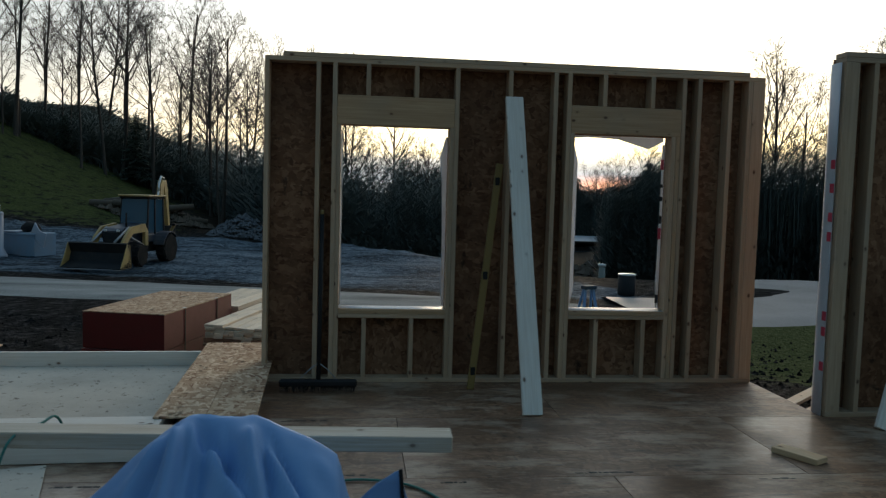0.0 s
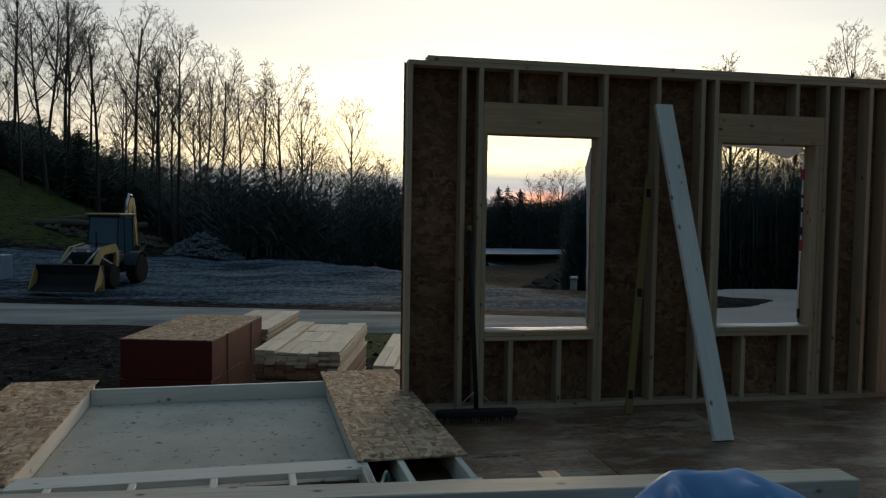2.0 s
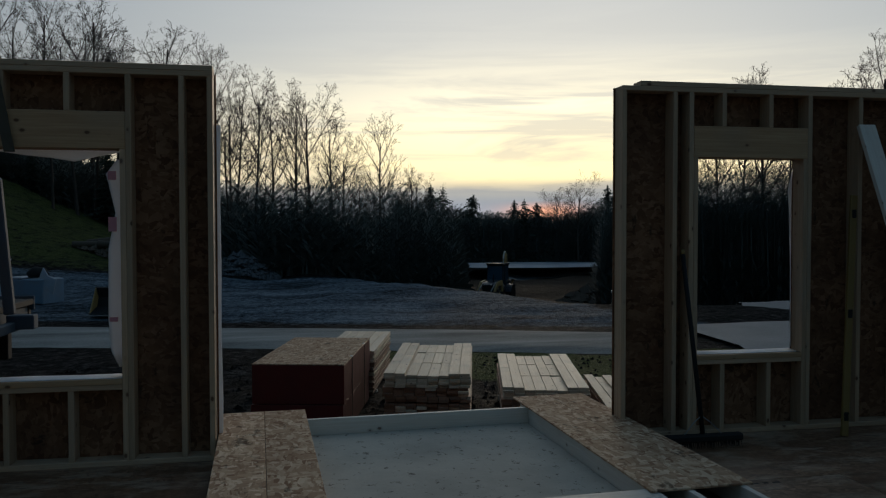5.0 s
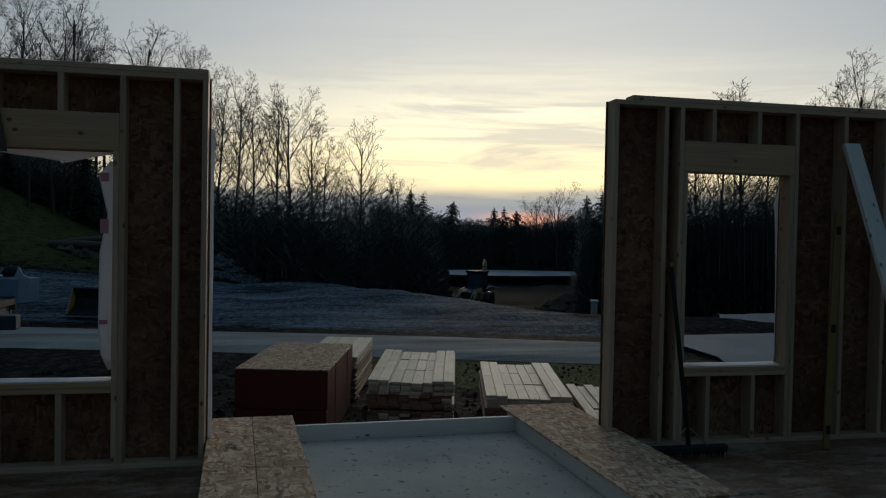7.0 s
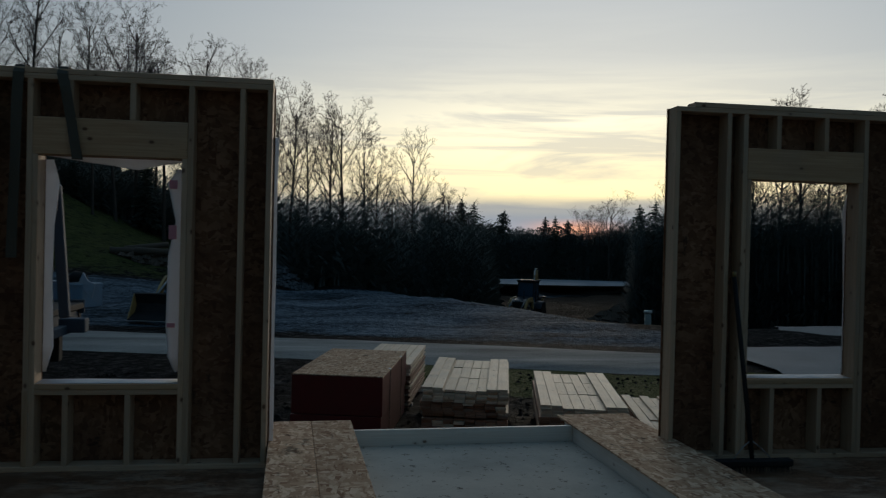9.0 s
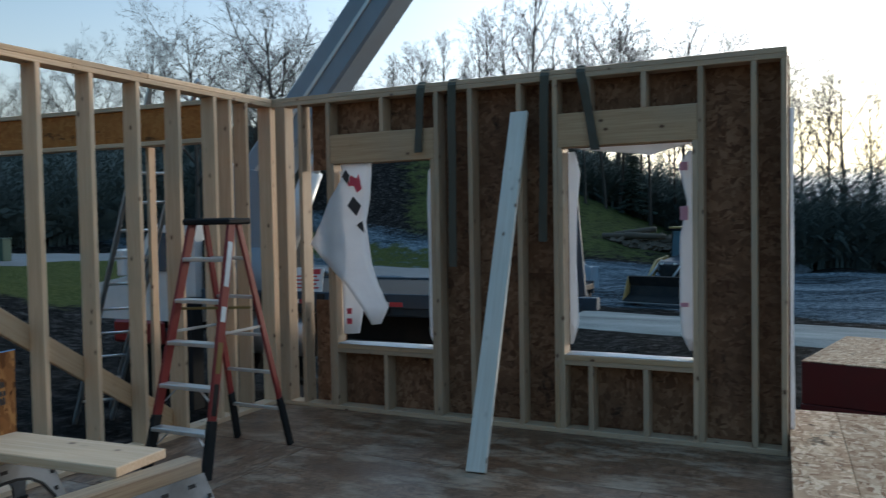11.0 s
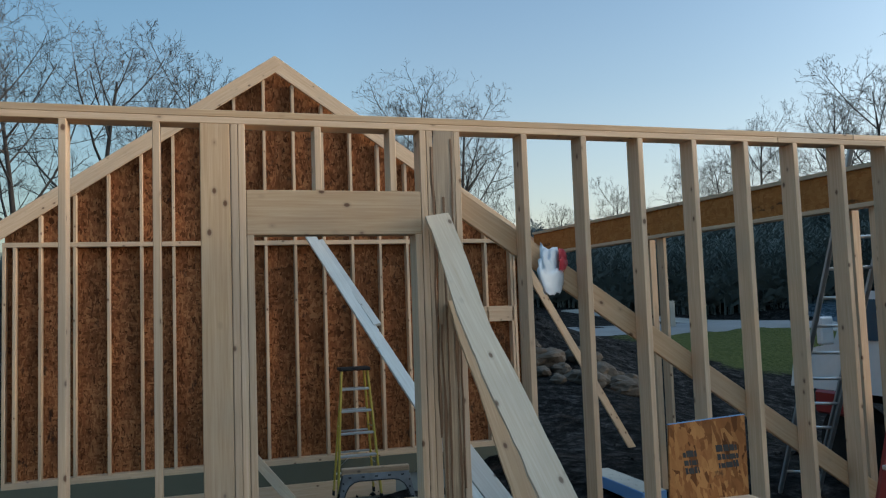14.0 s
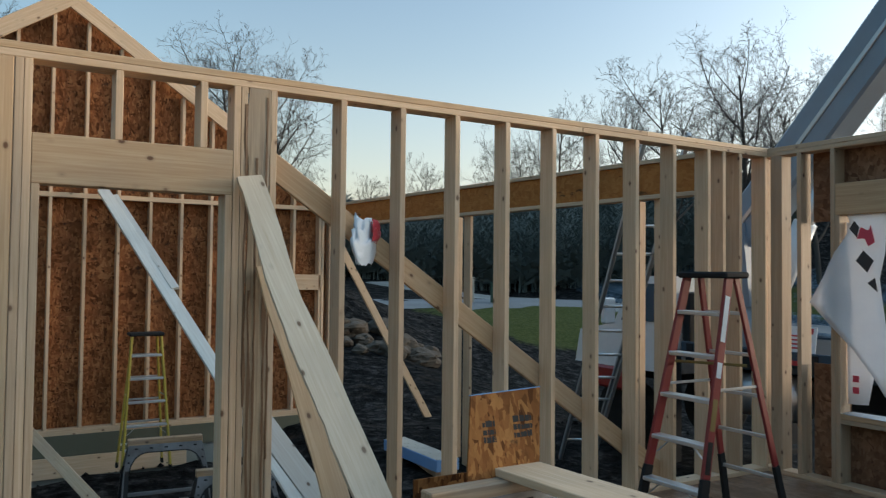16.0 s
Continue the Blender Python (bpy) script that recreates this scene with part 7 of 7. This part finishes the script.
# ---------------------------------------------------------------- crane truck by the house
TG = height(-9.0, 8.7)
ct = thing("crane_truck", "flatbed crane truck with grey boom, dark bed and white cab", "truck", at=pose(0, 0, TG))
bz = 0.86 - TG
block("bed_frame", M["truck_blue"], ct, (-9.8, 7.75, bz - 0.26), (-5.5, 9.95, bz - 0.10), 0.02)
block("bed_deck", M["machine_dark"], ct, (-9.8, 7.72, bz - 0.10), (-5.45, 9.98, bz - 0.03), 0.01)
for y in (7.68, 9.99):
    block("side_rail", M["truck_blue"], ct, (-9.8, y, bz - 0.16), (-5.45, y + 0.035, bz), 0.008)
    for k in range(6):
        x = -9.7 + k * 0.82
        block("stake_pocket", M["machine_dark"], ct, (x, y - 0.02, bz - 0.22), (x + 0.1, y + 0.06, bz - 0.02), 0.005)
for k in range(3):
    x = -5.9 - 1.2 * k
    block("marker", M["red_ink"], ct, (x, 7.668, bz - 0.14), (x + 0.16, 7.672, bz - 0.09), 0.001)
    block("marker", M["white_paint"], ct, (x - 0.2, 7.668, bz - 0.14), (x - 0.01, 7.672, bz - 0.09), 0.001)
for y in (8.25, 9.3):
    block("chassis_rail", M["machine_dark"], ct, (-11.7, y, bz - 0.62), (-5.5, y + 0.12, bz - 0.26), 0.01)
for x in (-6.4, -7.5, -10.95):
    for y in (7.95, 9.7):
        disc_lathe("wheel", M["rubber"], ct, [(0.28, -0.14), (0.47, -0.14), (0.5, -0.08), (0.5, 0.08), (0.47, 0.14), (0.28, 0.14)], 20, pose(x, y, 0.5, 90, 0, 0))
block("rear_bracket", M["truck_blue"], ct, (-5.45, 7.85, bz - 0.20), (-5.30, 8.0, bz - 0.05), 0.01)
block("rear_bracket", M["truck_blue"], ct, (-5.45, 9.1, bz - 0.28), (-5.18, 9.25, bz - 0.13), 0.01)
block("rear_bar", M["truck_blue"], ct, (-5.44, 7.8, bz - 0.30), (-5.36, 9.3, bz - 0.20), 0.01)
# boom rest: a tapered stand on the bed's rear
for dx in (-0.16, 0.16):
    board("boom_rest_leg", M["truck_blue"], ct, (-5.24 + dx * 1.35, 7.95, bz), (-5.25 + dx * 0.7, 8.0, 2.08 - TG), 0.09, 0.07, (1, 0, 0), 0.01)
block("boom_rest_head", M["truck_blue"], ct, (-5.39, 7.9, 1.86 - TG), (-5.11, 8.1, 2.10 - TG), 0.02)
# crane column, boom and ram
tube("crane_turret", M["crane_grey"], ct, [(-9.35, 8.2, bz - 0.2), (-9.35, 8.2, bz + 0.5)], 0.38, 18)
sheet("crane_column", M["crane_grey"], ct, [(-9.72, 7.95, bz + 0.45), (-9.0, 7.95, bz + 0.45), (-9.1, 7.95, 2.30 - TG), (-9.75, 7.95, 2.45 - TG)], (0, 0.5, 0))
board("boom", M["crane_grey"], ct, (-9.45, 8.2, 1.97 - TG), (-5.2, 8.2, 6.712 - TG), 0.50, 0.40, (0, 0, 1), 0.03)
board("boom_tip", M["crane_grey"], ct, (-5.3, 8.2, 6.60 - TG), (-3.9, 8.2, 8.163 - TG), 0.36, 0.28, (0, 0, 1), 0.03)
board("boom_rib", M["alum"], ct, (-9.3, 7.99, 2.137 - TG), (-5.25, 7.99, 6.656 - TG), 0.05, 0.02, (0, 0, 1), 0.005)
tube("boom_ram", M["alum"], ct, [(-8.9, 8.2, 1.3 - TG), (-8.05, 8.2, 3.15 - TG)], 0.09, 12)
tube("ram_barrel", M["white_paint"], ct, [(-8.92, 8.2, 1.26 - TG), (-8.45, 8.2, 2.28 - TG)], 0.13, 12)
for y in (7.55, 9.85):
    block("outrigger", M["machine_dark"], ct, (-9.95, y - 0.1, 0.1), (-9.75, y + 0.1, bz - 0.1), 0.01)
    block("outrigger_pad", M["machine_dark"], ct, (-10.05, y - 0.2, 0.0), (-9.65, y + 0.2, 0.08), 0.01)
tube("fuel_tank", M["alum"], ct, [(-9.2, 7.95, bz - 0.55), (-8.3, 7.95, bz - 0.55)], 0.26, 16)
# cab
sheet("cab", M["white_paint"], ct, [(-10.0, 7.8, bz - 0.45), (-10.0, 7.8, bz + 0.80), (-10.75, 7.8, bz + 0.80), (-11.1, 7.8, bz + 0.15), (-11.8, 7.8, bz + 0.02), (-11.9, 7.8, bz - 0.45)], (0, 2.25, 0))
sheet("cab_window", M["glass"], ct, [(-10.15, 7.79, bz + 0.2), (-10.15, 7.79, bz + 0.7), (-10.68, 7.79, bz + 0.7), (-10.94, 7.79, bz + 0.2)], (0, -0.01, 0))
block("fender", M["red_paint_gloss"], ct, (-11.4, 7.72, bz - 0.75), (-10.5, 7.79, bz - 0.45), 0.03)
block("mirror", M["white_paint"], ct, (-11.0, 7.45, bz + 0.15), (-10.9, 7.65, bz + 0.5), 0.02)
block("tool_box", M["machine_dark"], ct, (-9.98, 7.9, bz - 0.1), (-9.86, 9.9, bz + 0.6), 0.02)
sg = thing("notice_sign", "white notice with red print propped on the truck bed", "sign", at=pose(-8.32, 7.85, 0.84, -12, 0, 4))
block("panel", M["white_paint"], sg, (-0.20, 0, 0.0), (0.20, 0.008, 0.29), 0.002)
block("heading", M["red_ink"], sg, (0.0, -0.003, 0.21), (0.16, -0.0005, 0.27), 0.0005)
for k in range(4):
    block("print_line", M["red_ink"], sg, (-0.17, -0.003, 0.04 + 0.045 * k), (0.15 - 0.03 * (k % 2), -0.0005, 0.058 + 0.045 * k), 0.0005)

# ---------------------------------------------------------------- small site things further off


def pedestal(x, y, tall, wide, mat, label, cap=None):
    t_ob = thing("utility_box", label, "utility box", "utility boxes", at=pose(x, y, height(x, y)))
    block("body", M[mat], t_ob, (-wide / 2, -wide * 0.4, -0.05), (wide / 2, wide * 0.4, tall), 0.02)
    block("lid", M[cap or mat], t_ob, (-wide / 2 - 0.02, -wide * 0.4 - 0.02, tall), (wide / 2 + 0.02, wide * 0.4 + 0.02, tall + 0.05), 0.02)


br_ob = thing("barrel", "dark barrel with a pale lid beside the turning loop", "barrel", at=pose(9.0, 22.4, height(9.0, 22.4)))
tube("body", M["machine_dark"], br_ob, [(0, 0, -0.05), (0, 0, 0.1), (0, 0, 0.6)], [0.25, 0.27, 0.26], 18)
tube("lid", M["tie"], br_ob, [(0, 0, 0.6), (0, 0, 0.64)], 0.275, 18)
pedestal(-29.8, 19.0, 0.9, 0.45, "utility_green", "green utility pedestal on the grass verge")
pedestal(-30.6, 18.2, 1.1, 0.3, "concrete", "grey utility pedestal on the grass verge")
hy = thing("hydrant_post", "pale hydrant post at the side of the loop", "post", at=pose(12.6, 36.0, height(12.6, 36.0)))
tube("post", M["concrete"], hy, [(0, 0, -0.1), (0, 0, 1.5)], 0.16, 10)
tube("post_cap", M["white_paint"], hy, [(0, 0, 1.5), (0, 0, 1.62)], 0.2, 10)
bp = thing("blue_stand", "blue folding stand beside the drive", "stand", at=pose(6.0, 16.4, height(6.0, 16.4), 0, 0, 20))
for s in (-1, 1):
    board("leg", M["tarp"], bp, (s * 0.22, -0.1, 0), (s * 0.10, 0.02, 0.85), 0.07, 0.03, (1, 0, 0))
    board("rear_leg", M["tarp"], bp, (s * 0.22, 0.25, 0), (s * 0.10, 0.05, 0.85), 0.05, 0.03, (1, 0, 0))
block("top", M["truck_blue"], bp, (-0.16, -0.06, 0.82), (0.16, 0.12, 0.9), 0.01)
rv = thing("camping_trailer", "white travel trailer parked beyond the loop", "trailer", at=pose(25.0, 27.0, height(25.0, 27.0), 0, 0, 15))
block("body", M["white_paint"], rv, (-2.5, -1.1, 0.5), (2.5, 1.1, 2.7), 0.15)
block("window", M["glass"], rv, (-1.9, -1.12, 1.5), (-0.9, -1.10, 2.2), 0.01)
block("door", M["alum"], rv, (0.4, -1.12, 0.6), (1.1, -1.10, 2.4), 0.01)
for x in (-0.5, 0.4):
    disc_lathe("wheel", M["rubber"], rv, [(0.2, -0.1), (0.33, -0.1), (0.35, 0), (0.33, 0.1), (0.2, 0.1)], 16, pose(x, -1.0, 0.35, 90, 0, 0))


def clods():
    """Lumps of churned earth round the house, too many to count."""
    rnd = random.Random(21)
    vs, fs = [], []
    for k in range(9000):
        if k % 5 < 3:
            x, y = rnd.uniform(-9, 9), 7.2 + 10 * rnd.random() ** 1.2
        elif k % 5 == 3:
            x, y = rnd.uniform(-24, -7.8), rnd.uniform(-2, 14)
        else:
            x, y = rnd.uniform(4.8, 14), rnd.uniform(5.6, 15)
        if abs(y - drive_y(x)) < 2.4 or (-7.6 < x < 4.5 and y < 6.4):
            continue
        s = 0.012 + 0.06 * rnd.random() ** 4
        z = height(x, y) + s * 0.2
        o = len(vs)
        for dx, dy, dz in ((1, 0, 0), (-1, 0, 0), (0, 1, 0), (0, -1, 0), (0, 0, 1)):
            vs.append((x + dx * s * rnd.uniform(0.7, 1.6), y + dy * s * rnd.uniform(0.7, 1.6), z + dz * s * rnd.uniform(0.4, 1.0) - (0 if dz else s * 0.4)))
        fs += [(o, o + 2, o + 4), (o + 2, o + 1, o + 4), (o + 1, o + 3, o + 4), (o + 3, o, o + 4)]
    ob = raw("earth_clods", vs, fs, M["ground"])
    tagged(ob, "scattered lumps of dark churned earth", "earth", kind="stuff")


clods()
